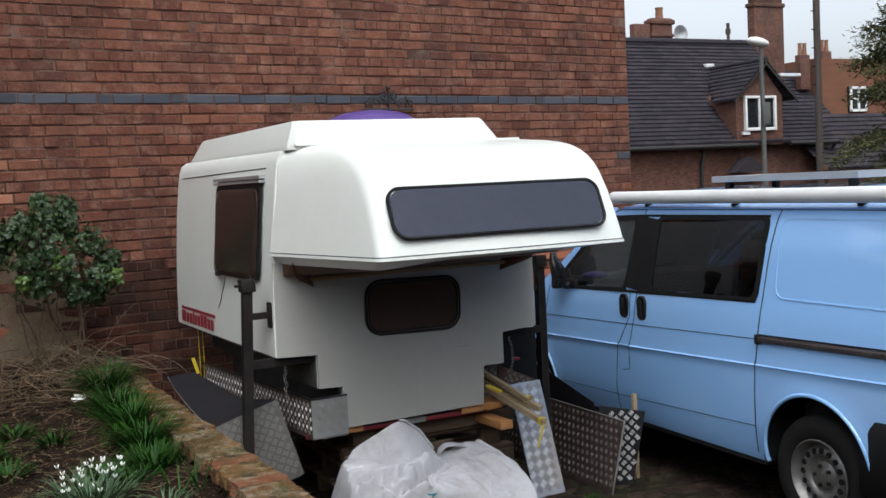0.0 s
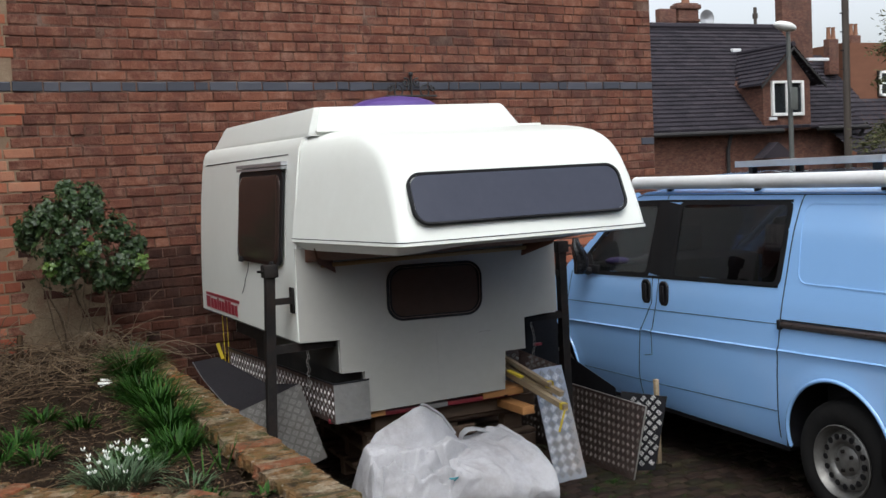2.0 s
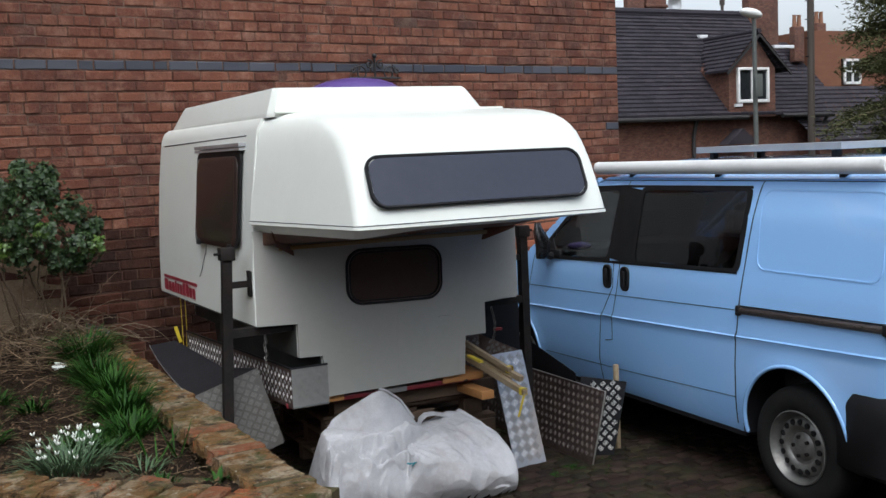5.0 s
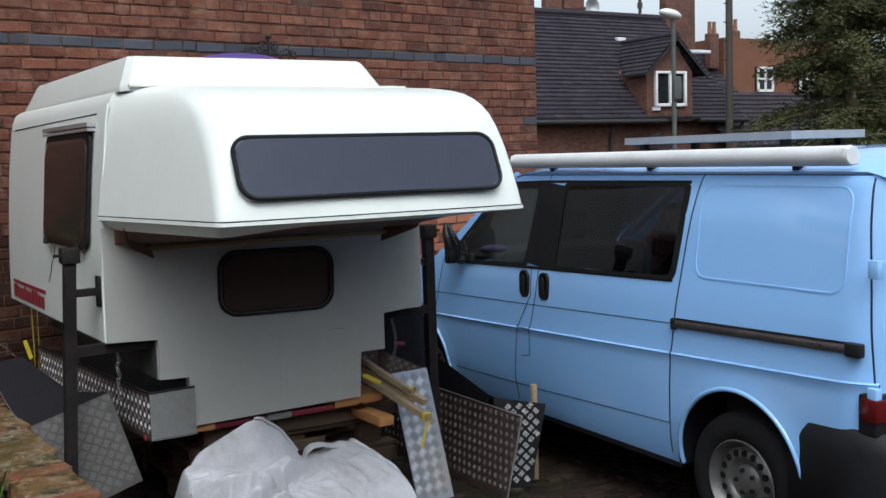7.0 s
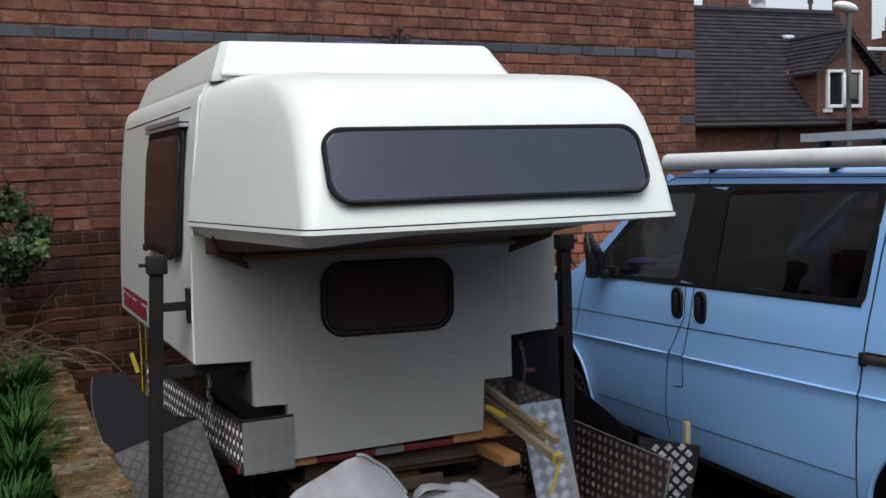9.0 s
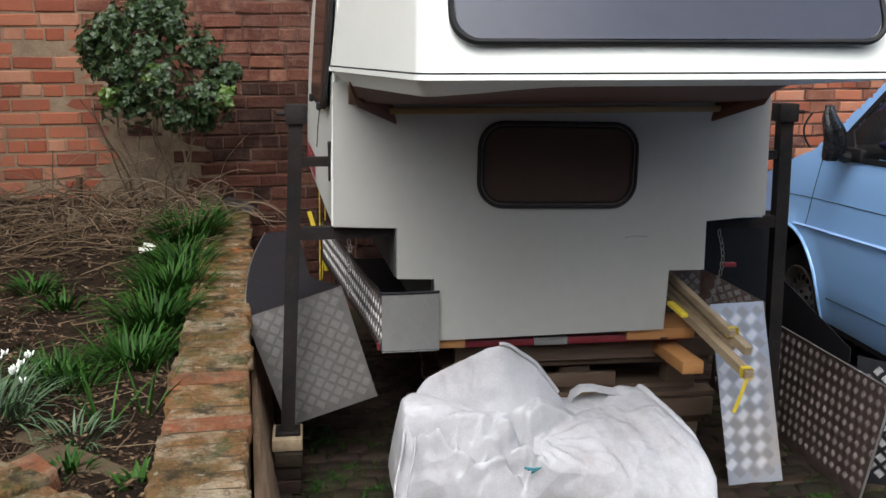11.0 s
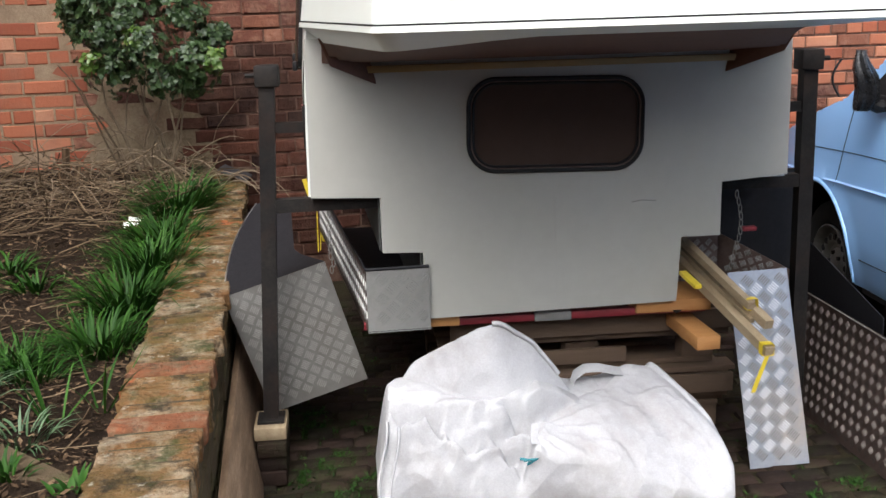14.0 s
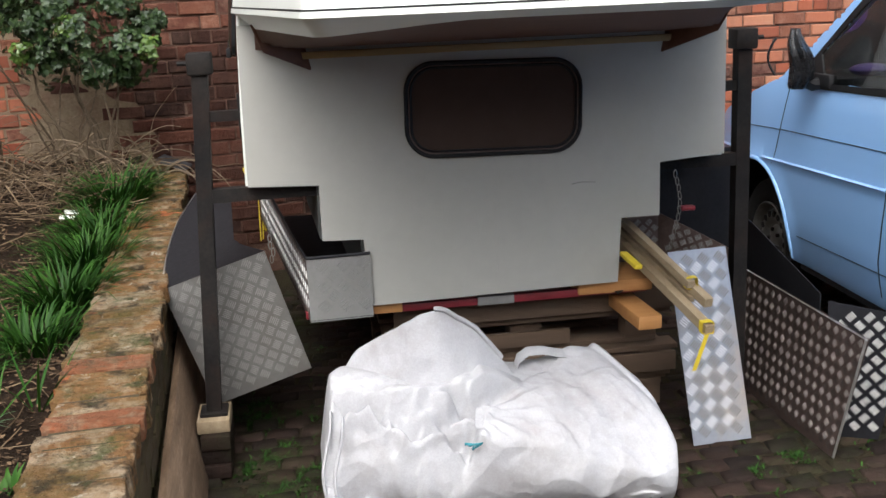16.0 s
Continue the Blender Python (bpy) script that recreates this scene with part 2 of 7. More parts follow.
    board=mat("weathered_grey_board", [(0.105, 0.0621, 0.0345), (0.21, 0.135, 0.0805), (0.375, 0.2565, 0.1667)], 0.85, scale=5, fine=50, bump=0.6, dist=0.006, stretch=(5, 0.5, 3)),
    alu=mat("dull_chequer_aluminium", [(0.1948, 0.1948, 0.1851), (0.2403, 0.2371, 0.2273), (0.2793, 0.2727, 0.2598)], 0.5, 0.2, scale=5, fine=70, bump=0.15, dirt=(0.20, 0.18, 0.155), dirt_amount=0.5, dirt_scale=4),
    alu_bright=mat("bright_chequer_aluminium", [(0.27, 0.29, 0.34), (0.34, 0.365, 0.42), (0.42, 0.44, 0.49)], 0.34, 0.35, scale=5, fine=70, bump=0.12, dirt=(0.55, 0.44, 0.34), dirt_amount=0.9, dirt_scale=2.6),
    stud_glint=mat("glint_chequer_bars", [(0.78, 0.80, 0.84), (0.92, 0.92, 0.93)], 0.42, 0.25, scale=9, fine=70, bump=0.12),
    alu_grey=mat("weathered_grey_chequer_sheet", [(0.11, 0.1074, 0.1012), (0.1452, 0.1408, 0.132), (0.1804, 0.1742, 0.1637)], 0.55, 0.2, scale=5, fine=70, bump=0.15, dirt=(0.10, 0.085, 0.07), dirt_amount=0.6, dirt_scale=4),
    stud_grey=mat("weathered_grey_bars", [(0.2006, 0.1959, 0.1841), (0.2596, 0.2537, 0.236)], 0.5, 0.2, scale=9, fine=70, bump=0.08),
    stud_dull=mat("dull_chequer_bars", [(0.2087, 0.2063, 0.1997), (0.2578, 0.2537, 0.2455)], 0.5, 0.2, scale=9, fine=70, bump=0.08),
    stud=mat("polished_chequer_lozenge", [(0.60, 0.58, 0.55), (0.75, 0.74, 0.72)], 0.35, 0.8, scale=9, fine=70, bump=0.15),
    stud_pale=mat("dull_pale_lozenge", [(0.40, 0.395, 0.375), (0.52, 0.51, 0.49)], 0.5, 0.2, scale=9, fine=70, bump=0.1),
    stud_white=mat("pale_worn_lozenge", [(0.62, 0.61, 0.58), (0.74, 0.73, 0.70)], 0.5, 0.2, scale=9, fine=70, bump=0.1),
    alu_dark=mat("brown_stained_chequer_plate", [(0.0598, 0.04186, 0.03588), (0.1121, 0.07774, 0.06728), (0.1645, 0.1196, 0.1047)], 0.45, 0.5, scale=5, fine=70, bump=0.2),
    stud_dark=mat("bronze_worn_lozenge", [(0.095, 0.078, 0.07), (0.165, 0.14, 0.128)], 0.42, 0.5, scale=9, fine=70, bump=0.1),
    black_sheet=mat("black_plastic_sheet", [(0.010, 0.010, 0.012), (0.020, 0.020, 0.023)], 0.55, scale=4, fine=60, bump=0.2, spec=0.15),
    dark_steel=mat("dark_painted_steel", [(0.0078, 0.0073, 0.0073), (0.0151, 0.0138, 0.0134), (0.0281, 0.0238, 0.0207)], 0.65, 0.0, spec=0.12, scale=7, fine=80, bump=0.35, dirt=(0.045, 0.024, 0.016), dirt_amount=0.4, dirt_scale=6),
    chain_steel=mat("dull_chain_steel", [(0.12, 0.115, 0.105), (0.24, 0.23, 0.21)], 0.5, 0.6, bump=0.2),
    galv=mat("galvanised_shackle", [(0.35, 0.35, 0.36), (0.5, 0.5, 0.5)], 0.4, 0.9, bump=0.2),
    yellow=mat("yellow_strap", [(0.55, 0.40, 0.02), (0.68, 0.52, 0.04)], 0.55, scale=12, fine=80, bump=0.2),
    red=mat("dark_red_paint", [(0.14, 0.012, 0.018), (0.22, 0.02, 0.028)], 0.5, scale=8, fine=60, bump=0.2),
    logo_red=mat("maroon_vinyl", [(0.23, 0.02, 0.035), (0.30, 0.03, 0.045)], 0.45, bump=0.05),
    bag=mat("woven_white_polypropylene", [(0.34, 0.34, 0.355), (0.42, 0.42, 0.435), (0.50, 0.50, 0.51)], 0.6, scale=4, fine=160, bump=0.2, dist=0.003, dirt=(0.25, 0.225, 0.21), dirt_amount=0.75, dirt_scale=3.6, bloom=(0.32, 0.305, 0.30), bloom_amount=0.5, bloom_scale=9),
    purple=mat("purple_dome_plastic", [(0.07, 0.04, 0.17), (0.10, 0.06, 0.22)], 0.4, bump=0.05, spec=0.3),
    iron=mat("black_wrought_iron", [(0.012, 0.011, 0.012), (0.03, 0.027, 0.026)], 0.6, bump=0.3),
    van=mat("light_blue_van_paint", [(0.315, 0.575, 0.985), (0.325, 0.59, 1.0)], 0.25, scale=1, fine=6, bump=0.0, dist=0.001, coat=1.0, rough_var=0.0),
    van_line=mat("dark_panel_line", [(0.012, 0.022, 0.045), (0.016, 0.03, 0.06)], 0.7, bump=0),
    black_trim=mat("black_plastic_trim", [(0.010, 0.010, 0.011), (0.02, 0.02, 0.022)], 0.5, scale=6, fine=120, bump=0.2, spec=0.22),
    bin_bag=mat("shiny_black_polythene", [(0.008, 0.008, 0.009), (0.016, 0.016, 0.018)], 0.28, scale=14, fine=60, bump=0.5, dist=0.006, spec=0.4),
    bronze=mat("brown_chrome_rail", [(0.10, 0.085, 0.08), (0.18, 0.15, 0.14)], 0.3, 0.8, bump=0.05),
    tyre=mat("black_tyre_rubber", [(0.009, 0.009, 0.009), (0.020, 0.019, 0.018)], 0.85, scale=9, fine=90, bump=0.4, spec=0.2),
    rim=mat("dull_steel_rim", [(0.1482, 0.1436, 0.1343), (0.2594, 0.2548, 0.2409)], 0.42, 0.6, scale=9, fine=90, bump=0.15, dirt=(0.07, 0.06, 0.05), dirt_amount=0.7, dirt_scale=7),
    white_tube=mat("white_awning_case", [(0.66, 0.66, 0.66), (0.76, 0.76, 0.75)], 0.4, scale=3, fine=50, bump=0.08, dirt=(0.40, 0.40, 0.38), dirt_amount=0.35),
    alu_frame=mat("anodised_frame", [(0.42, 0.43, 0.45), (0.55, 0.56, 0.57)], 0.4, 0.7, bump=0.08),
    solar=mat("dark_solar_cells", [(0.010, 0.012, 0.025), (0.018, 0.02, 0.04)], 0.2, bump=0),
    lens_red=mat("red_tail_lens", [(0.085, 0.006, 0.007), (0.12, 0.009, 0.009)], 0.2, bump=0.05),
    fabric=mat("dark_seat_fabric", [(0.012, 0.012, 0.013), (0.03, 0.03, 0.032)], 0.9, bump=0.2),
    pale_cloth=mat("pale_pink_cloth", [(0.35, 0.28, 0.29), (0.55, 0.46, 0.47)], 0.85, scale=14, bump=0.3),
    roof_tile=mat("dark_clay_roof_tile", [(0.013, 0.0115, 0.0155), (0.023, 0.0195, 0.026), (0.038, 0.031, 0.038)], 0.8, scale=4, fine=30, bump=0.5, dist=0.02, by="island", spec=0.3),
    house_brick=mat("distant_red_brick", [(0.042, 0.019, 0.0145), (0.082, 0.034, 0.023), (0.125, 0.053, 0.035), (0.17, 0.082, 0.054)], 0.9, scale=7, fine=14, bump=0.6, dist=0.02, stretch=(1, 1, 3), dirt=(0.04, 0.025, 0.02), dirt_amount=0.8, dirt_scale=0.8, bloom=(0.24, 0.14, 0.10), bloom_amount=0.4, bloom_scale=5),
    orange_brick=mat("distant_orange_brick", [(0.1209, 0.04725, 0.02475), (0.1674, 0.072, 0.03825)], 0.9, scale=1.2, fine=14, bump=0.4, dist=0.02, stretch=(1, 1, 3)),
    white_paint=mat("white_painted_timber", [(0.68, 0.68, 0.66), (0.80, 0.80, 0.78)], 0.5, bump=0.1),
    lead=mat("pale_lead_flashing", [(0.55, 0.56, 0.58), (0.68, 0.69, 0.70)], 0.5, bump=0.1),
    pole=mat("grey_brown_pole", [(0.04165, 0.03332, 0.02695), (0.0735, 0.0588, 0.049)], 0.85, scale=5, fine=50, bump=0.4, stretch=(5, 5, 0.5)),
    lamp_grey=mat("grey_green_lamp_column", [(0.066, 0.072, 0.066), (0.102, 0.108, 0.102)], 0.6, bump=0.1),
    dark_glass=mat("dark_window_glass", [(0.012, 0.014, 0.016), (0.02, 0.022, 0.025)], 0.06, bump=0, spec=0.5, rough_var=0.02),
    clay=mat("clay_chimney_pot", [(0.21, 0.09, 0.0525), (0.285, 0.15, 0.09)], 0.85, bump=0.2),
    slate=mat("dark_slate", [(0.02, 0.02, 0.022), (0.04, 0.04, 0.042)], 0.6, bump=0.3),
)


def glass(name, tint):
    m = bpy.data.materials.new(name)
    m.use_nodes = True
    b = m.node_tree.nodes["Principled BSDF"]
    b.inputs["Base Color"].default_value = (*tint, 1)
    b.inputs["Roughness"].default_value = 0.01
    b.inputs["IOR"].default_value = 1.45
    b.inputs["Transmission Weight"].default_value = 1.0
    return m


def crumple(name, scale, strength, dist):
    """Lays flat facets with sharp creases, as in crushed cloth, under the fine relief of a material."""
    nt = M[name].node_tree
    n, l = nt.nodes, nt.links
    co = [q for q in n if q.type == "TEX_COORD"][0].outputs["Object"]
    warp, add, tex, bp = n.new("ShaderNodeTexNoise"), n.new("ShaderNodeMix"), n.new("ShaderNodeTexVoronoi"), n.new("ShaderNodeBump")
    warp.inputs["Scale"].default_value = scale * 0.6
    add.data_type = "RGBA"
    add.inputs[0].default_value = 0.22
    l.new(co, warp.inputs["Vector"])
    l.new(co, add.inputs[6])
    l.new(warp.outputs["Color"], add.inputs[7])
    l.new(add.outputs[2], tex.inputs["Vector"])
    tex.inputs["Scale"].default_value = scale
    bp.inputs["Strength"].default_value, bp.inputs["Distance"].default_value = strength, dist
    l.new(tex.outputs["Distance"], bp.inputs["Height"])
    last = [q for q in n if q.type == "BUMP" and q != bp and not q.inputs["Normal"].is_linked]
    l.new(bp.outputs[0], last[0].inputs["Normal"])


crumple("bag", 5.0, 0.45, 0.05)
crumple("bag", 13.0, 0.35, 0.015)
M["glass_clear"] = glass("clear_glass", (0.75, 0.8, 0.78))
M["glass_tint"] = glass("tinted_glass", (0.17, 0.14, 0.14))

# ---------------------------------------------------------------- builders
BASE = {}


def finish(ob, smooth=40):
    if smooth:
        for p in ob.data.polygons:
            p.use_smooth = True
        ob.data.set_sharp_from_angle(angle=radians(smooth))
    return ob


def thing(name, at, label, category, group="", kind=""):
    ob = new(name)
    ob.location = at
    BASE[ob.name] = Vector(at)
    return tagged(ob, label, category, group, kind)


def part(name, bm, material, parent=None, label="", smooth=40, mats=None):
    """Links a bmesh, made in world places, as one mesh object under a thing or a part."""
    off = BASE.get(parent.name, Vector()) if parent else Vector()
    bmesh.ops.translate(bm, verts=bm.verts, vec=-off)
    me = bpy.data.meshes.new(name)
    bmesh.ops.recalc_face_normals(bm, faces=bm.faces)
    bm.to_mesh(me)
    bm.free()
    for mm in (mats or [material]):
        me.materials.append(M[mm] if isinstance(mm, str) else mm)
    ob = new(name, me)
    ob.parent = parent
    BASE[ob.name] = off
    if label:
        ob["label"] = label
    return finish(ob, smooth)


def solid(name, bm, material, label, category, group="", kind="", smooth=40):
    """A thing that is one mesh."""
    return tagged(part(name, bm, material, None, "", smooth), label, category, group, kind)


def box(bm, x0, x1, y0, y1, z0, z1, bevel=0.0, m=None, seg=2):
    r = bmesh.ops.create_cube(bm, size=1.0)
    vs = r["verts"]
    bmesh.ops.scale(bm, verts=vs, vec=(abs(x1 - x0), abs(y1 - y0), abs(z1 - z0)))
    if bevel:
        es = list({e for v in vs for e in v.link_edges})
        out = bmesh.ops.bevel(bm, geom=es, offset=bevel, segments=seg, affect="EDGES", profile=0.5)
        vs = list({v for f in out["faces"] for v in f.verts} | {v for v in vs if v.is_valid})
    t = Matrix.Translation(((x0 + x1) / 2, (y0 + y1) / 2, (z0 + z1) / 2))
    bmesh.ops.transform(bm, matrix=(m @ t) if m else t, verts=vs)
    return vs


def prism(bm, pts, vec, m=None):
    """A flat outline of 3D points pushed along vec."""
    vs = [bm.verts.new(p) for p in pts]
    f = bm.faces.new(vs)
    out = bmesh.ops.extrude_face_region(bm, geom=[f])
    nv = [v for v in out["geom"] if isinstance(v, bmesh.types.BMVert)]
    bmesh.ops.translate(bm, verts=nv, vec=vec)
    if m:
        bmesh.ops.transform(bm, matrix=m, verts=vs + nv)
    return vs + nv


def tube(bm, pts, r, sides=8, taper=None, square=False, caps=True):
    pts = [Vector(p) for p in pts]
    rings, up0 = [], None
    for i, p in enumerate(pts):
        d = (pts[min(i + 1, len(pts) - 1)] - pts[max(i - 1, 0)]).normalized()
        if up0 is None:
            up0 = Vector((0, 0, 1)) if abs(d.z) < 0.9 else Vector((0, 1, 0))
        a = d.cross(up0).normalized()
        b = a.cross(d).normalized()
        up0 = b
        rad = r if taper is None else r + (taper - r) * i / max(1, len(pts) - 1)
        n = 4 if square else sides
        ph = math.pi / 4 if square else 0
        k = rad * (1.414 if square else 1)
        rings.append([bm.verts.new(p + a * math.cos(ph + 2 * math.pi * j / n) * k + b * math.sin(ph + 2 * math.pi * j / n) * k) for j in range(n)])
    for r0, r1 in zip(rings, rings[1:]):
        n = len(r0)
        for j in range(n):
            bm.faces.new((r0[j], r0[(j + 1) % n], r1[(j + 1) % n], r1[j]))
    if caps:
        bm.faces.new(rings[0][::-1])
        bm.faces.new(rings[-1])
    return rings


def loft(bm, rows, closed=False, cap0=False, cap1=False):
    vr = [[bm.verts.new(p) for p in row] for row in rows]
    for a, b in zip(vr, vr[1:]):
        n = len(a)
        for j in range(n if closed else n - 1):
            bm.faces.new((a[j], a[(j + 1) % n], b[(j + 1) % n], b[j]))
    if cap0:
        bm.faces.new(vr[0][::-1])
    if cap1:
        bm.faces.new(vr[-1])
    return vr


def lathe(bm, profile, centre, axis="z", n=32):
    rows = []
    for r, h in profile:
        row = []
        for j in range(n):
            a = 2 * math.pi * j / n
            c, s = math.cos(a) * r, math.sin(a) * r
            p = {"z": (c, s, h), "x": (h, c, s), "y": (c, h, s)}[axis]
            row.append(Vector(centre) + Vector(p))
        rows.append(row)
    return loft(bm, rows, closed=True)


def rounded(w, h, r, n=6):
    """Outline of a rounded rectangle about the origin, as (u, v)."""
    out = []
    for cx, cy, a0 in ((w / 2 - r, h / 2 - r, 0), (-w / 2 + r, h / 2 - r, 90), (-w / 2 + r, -h / 2 + r, 180), (w / 2 - r, -h / 2 + r, 270)):
        for i in range(n + 1):
            a = radians(a0 + 90 * i / n)
            out.append((cx + r * math.cos(a), cy + r * math.sin(a)))
    return out


def frame_of(o, u, v):
    """The pose whose x and y axes are u and v, with its origin at o."""
    u, v = Vector(u).normalized(), Vector(v)
    w = u.cross(v).normalized()
    v = w.cross(u)
    return Matrix.Translation(o) @ Matrix((u, v, w)).transposed().to_4x4()


def ring(bm, outer, inner, depth, m):
    """A flat ring between two outlines of the same count, with a depth along the local z."""
    rows = []
    for pts, z in ((outer, 0.0), (outer, depth * 0.7), ([((a[0] * 2 + b[0]) / 3, (a[1] * 2 + b[1]) / 3) for a, b in zip(outer, inner)], depth), (inner, depth * 0.8), (inner, 0.0)):
        rows.append([m @ Vector((p[0], p[1], z)) for p in pts])
    loft(bm, rows, closed=True)


def plate_fill(bm, outline, z0, z1, m):
    prism(bm, [(p[0], p[1], z0) for p in outline], (0, 0, z1 - z0), m)


def lozenges(bms, inside, w, h, m, pitch=0.053, lift=0.002, fill=0.9):
    """Five-bar chequer relief over a w x h sheet: patches on a diagonal lattice, their bars turning by
    quarter turns; the two turnings go to the two meshes of bms. inside(u, v) says where."""
    q = pitch / math.sqrt(2)
    for a in range(int(w / q) + 1):
        for b in range(int(h / q) + 1):
            if (a + b) % 2:
                continue
            u, v = (a + 0.5) * q, (b + 0.5) * q
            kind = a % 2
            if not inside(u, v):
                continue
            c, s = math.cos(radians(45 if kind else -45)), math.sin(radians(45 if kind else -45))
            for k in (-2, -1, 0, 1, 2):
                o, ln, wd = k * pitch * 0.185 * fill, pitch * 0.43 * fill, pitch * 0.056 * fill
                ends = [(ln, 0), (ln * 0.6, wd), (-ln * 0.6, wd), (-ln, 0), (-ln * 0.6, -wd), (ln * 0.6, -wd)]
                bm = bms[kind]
                low = [bm.verts.new(m @ Vector((u + c * p - s * (r + o), v + s * p + c * (r + o), 0.0003))) for p, r in ends]
                top = [bm.verts.new(m @ Vector((u + c * p * 0.9 - s * (r * 0.6 + o), v + s * p * 0.9 + c * (r * 0.6 + o), lift))) for p, r in ends]
                bm.faces.new(top)
                for j in range(6):
                    bm.faces.new((low[j], low[(j + 1) % 6], top[(j + 1) % 6], top[j]))


def stuff_mesh(name, verts, faces, material, parent=None, smooth=30):
    me = bpy.data.meshes.new(name)
    me.from_pydata(verts, [], faces)
    me.materials.append(M[material])
    ob = new(name, me)
    ob.parent = parent
    BASE[ob.name] = BASE.get(parent.name, Vector()) if parent else Vector()
    if BASE[ob.name].length:
        me.transform(Matrix.Translation(-BASE[ob.name]))
    ob["kind"] = "stuff"
    return finish(ob, smooth)

# ---------------------------------------------------------------- ground and walls
WALL_TURN = math.atan(0.1144)
WD = Vector((math.cos(WALL_TURN), math.sin(WALL_TURN), 0))
WN = Vector((math.sin(WALL_TURN), -math.cos(WALL_TURN), 0))      # outwards, to the yard
W0 = Vector((4.509, 3.449, 0))                                    # foot of the free corner
COURSE, BRICK, HEAD = 0.0845, 0.236, 0.118
Z0 = 2.833 - 33.5 * COURSE


def on_wall(s, z, out=0.0):
    """s metres along the wall from its free corner, towards the garden."""
    return W0 - WD * s + WN * out + Vector((0, 0, z))


bm = bmesh.new()
bmesh.ops.create_grid(bm, x_segments=60, y_segments=60, size=1.0)
for v in bm.verts:
    v.co.x = 2.0 + math.copysign(abs(v.co.x) ** 3, v.co.x) * 900
    v.co.y = 2.0 + math.copysign(abs(v.co.y) ** 3, v.co.y) * 900
    v.co.z = -0.012 + (0.01 * noise.noise(v.co * 0.7) if v.co.length < 30 else 0)
ground = solid("ground", bm, "ground", "dark damp earth and worn ground of the yard", "ground", kind="structure")

# the tall house wall: a thick body with mortar face
bm = bmesh.new()
back = [on_wall(0, 0, -0.006), on_wall(9.2, 0, -0.006), on_wall(9.2, 0, -3.5), on_wall(0, 0, -3.5)]
prism(bm, [p - Vector((0, 0, 0.3)) for p in back], (0, 0, 6.5))
wall_north = solid("wall_north", bm, "mortar", "tall weathered red brick house wall with a blue brick band", "wall", kind="structure")

# raised bed: a mound of soil held by a low brick wall


def bed_height(x, y):
    d = max(0.0, min(1.0, (y + 0.2) / 2.6))
    return 0.595 + 0.20 * d * d + 0.05 * noise.noise(Vector((x * 1.7, y * 1.7, 0))) + 0.022 * noise.noise(Vector((x * 7, y * 7, 2)))


bm = bmesh.new()
NX, NY = 90, 110
grid = {}
for i in range(NX + 1):
    for j in range(NY + 1):
        x, y = -5.2 + 4.17 * i / NX, -1.75 + 4.7 * j / NY
        grid[i, j] = (x, y)
vmap = {}


def cope_x(y):
    """Middle line of the coping at y."""
    return -0.987 - 0.055 * (y + 1.4)


def in_bed(x, y):
    if x > cope_x(y) - 0.11 or y > 2.94 + 0.1144 * x:
        return False
    return y > -1.72 + max(0, -(x + 1.03)) * 0.99


for i in range(NX):
    for j in range(NY):
        q = [(i, j), (i + 1, j), (i + 1, j + 1), (i, j + 1)]
        if all(in_bed(*grid[k]) for k in q):
            for k in q:
                if k not in vmap:
                    x, y = grid[k]
                    vmap[k] = bm.verts.new((x, y, bed_height(x, y)))
            bm.faces.new([vmap[k] for k in q])
soil = solid("garden_soil", bm, "soil", "bare dark soil of the raised garden bed with litter", "soil", kind="structure", smooth=80)

# bed wall, long side and slanting near side, as brick courses with mossy faces
bedwall = thing("garden_wall", (-0.98, 0.4, 0), "low mossy brick retaining wall round the raised bed", "garden wall", kind="structure")


def wall_run(a, b, z0, z1, thick, rows, verts, faces, rng):
    a, b = Vector(a), Vector(b)
    d = (b - a).normalized()
    nrm = Vector((-d.y, d.x, 0))
    ln = (b - a).length
    h = (z1 - z0) / rows
    for r in range(rows):
        s = -0.12 * (r % 2)
        while s < ln:
            e = min(s + 0.225, ln)
            s0 = max(0, s)
            if e - s0 > 0.03:
                o = rng.uniform(-0.006, 0.006)
                base = len(verts)
                for u, w, z in ((s0 + 0.006, 0, 0.006), (e - 0.006, 0, 0.006), (e - 0.006, 0, h - 0.006), (s0 + 0.006, 0, h - 0.006)):
                    verts.append(tuple(a + d * u + nrm * o + Vector((0, 0, z0 + r * h + z))))
                for u, w, z in ((s0, thick, 0), (e, thick, 0), (e, thick, h), (s0, thick, h)):
                    verts.append(tuple(a + d * u - nrm * (thick - 0.01) + Vector((0, 0, z0 + r * h + z))))
                for f in ((0, 1, 2, 3), (4, 7, 6, 5), (0, 4, 5, 1), (1, 5, 6, 2), (2, 6, 7, 3), (3, 7, 4, 0)):
                    faces.append(tuple(base + k for k in f))
            s += 0.236


rng = random.Random(5)
vs, fs = [], []
wall_run((cope_x(2.8) + 0.112, 2.8, 0), (cope_x(-1.72) + 0.112, -1.72, 0), 0.0, 0.60, 0.2, 8, vs, fs, rng)
wall_run((cope_x(-1.72) + 0.112, -1.72, 0), (-4.6, 1.95, 0), 0.0, 0.585, 0.2, 8, vs, fs, rng)
stuff_mesh("wall_face", vs, fs, "bedwall", bedwall)["label"] = "mossy green-brown brick face"


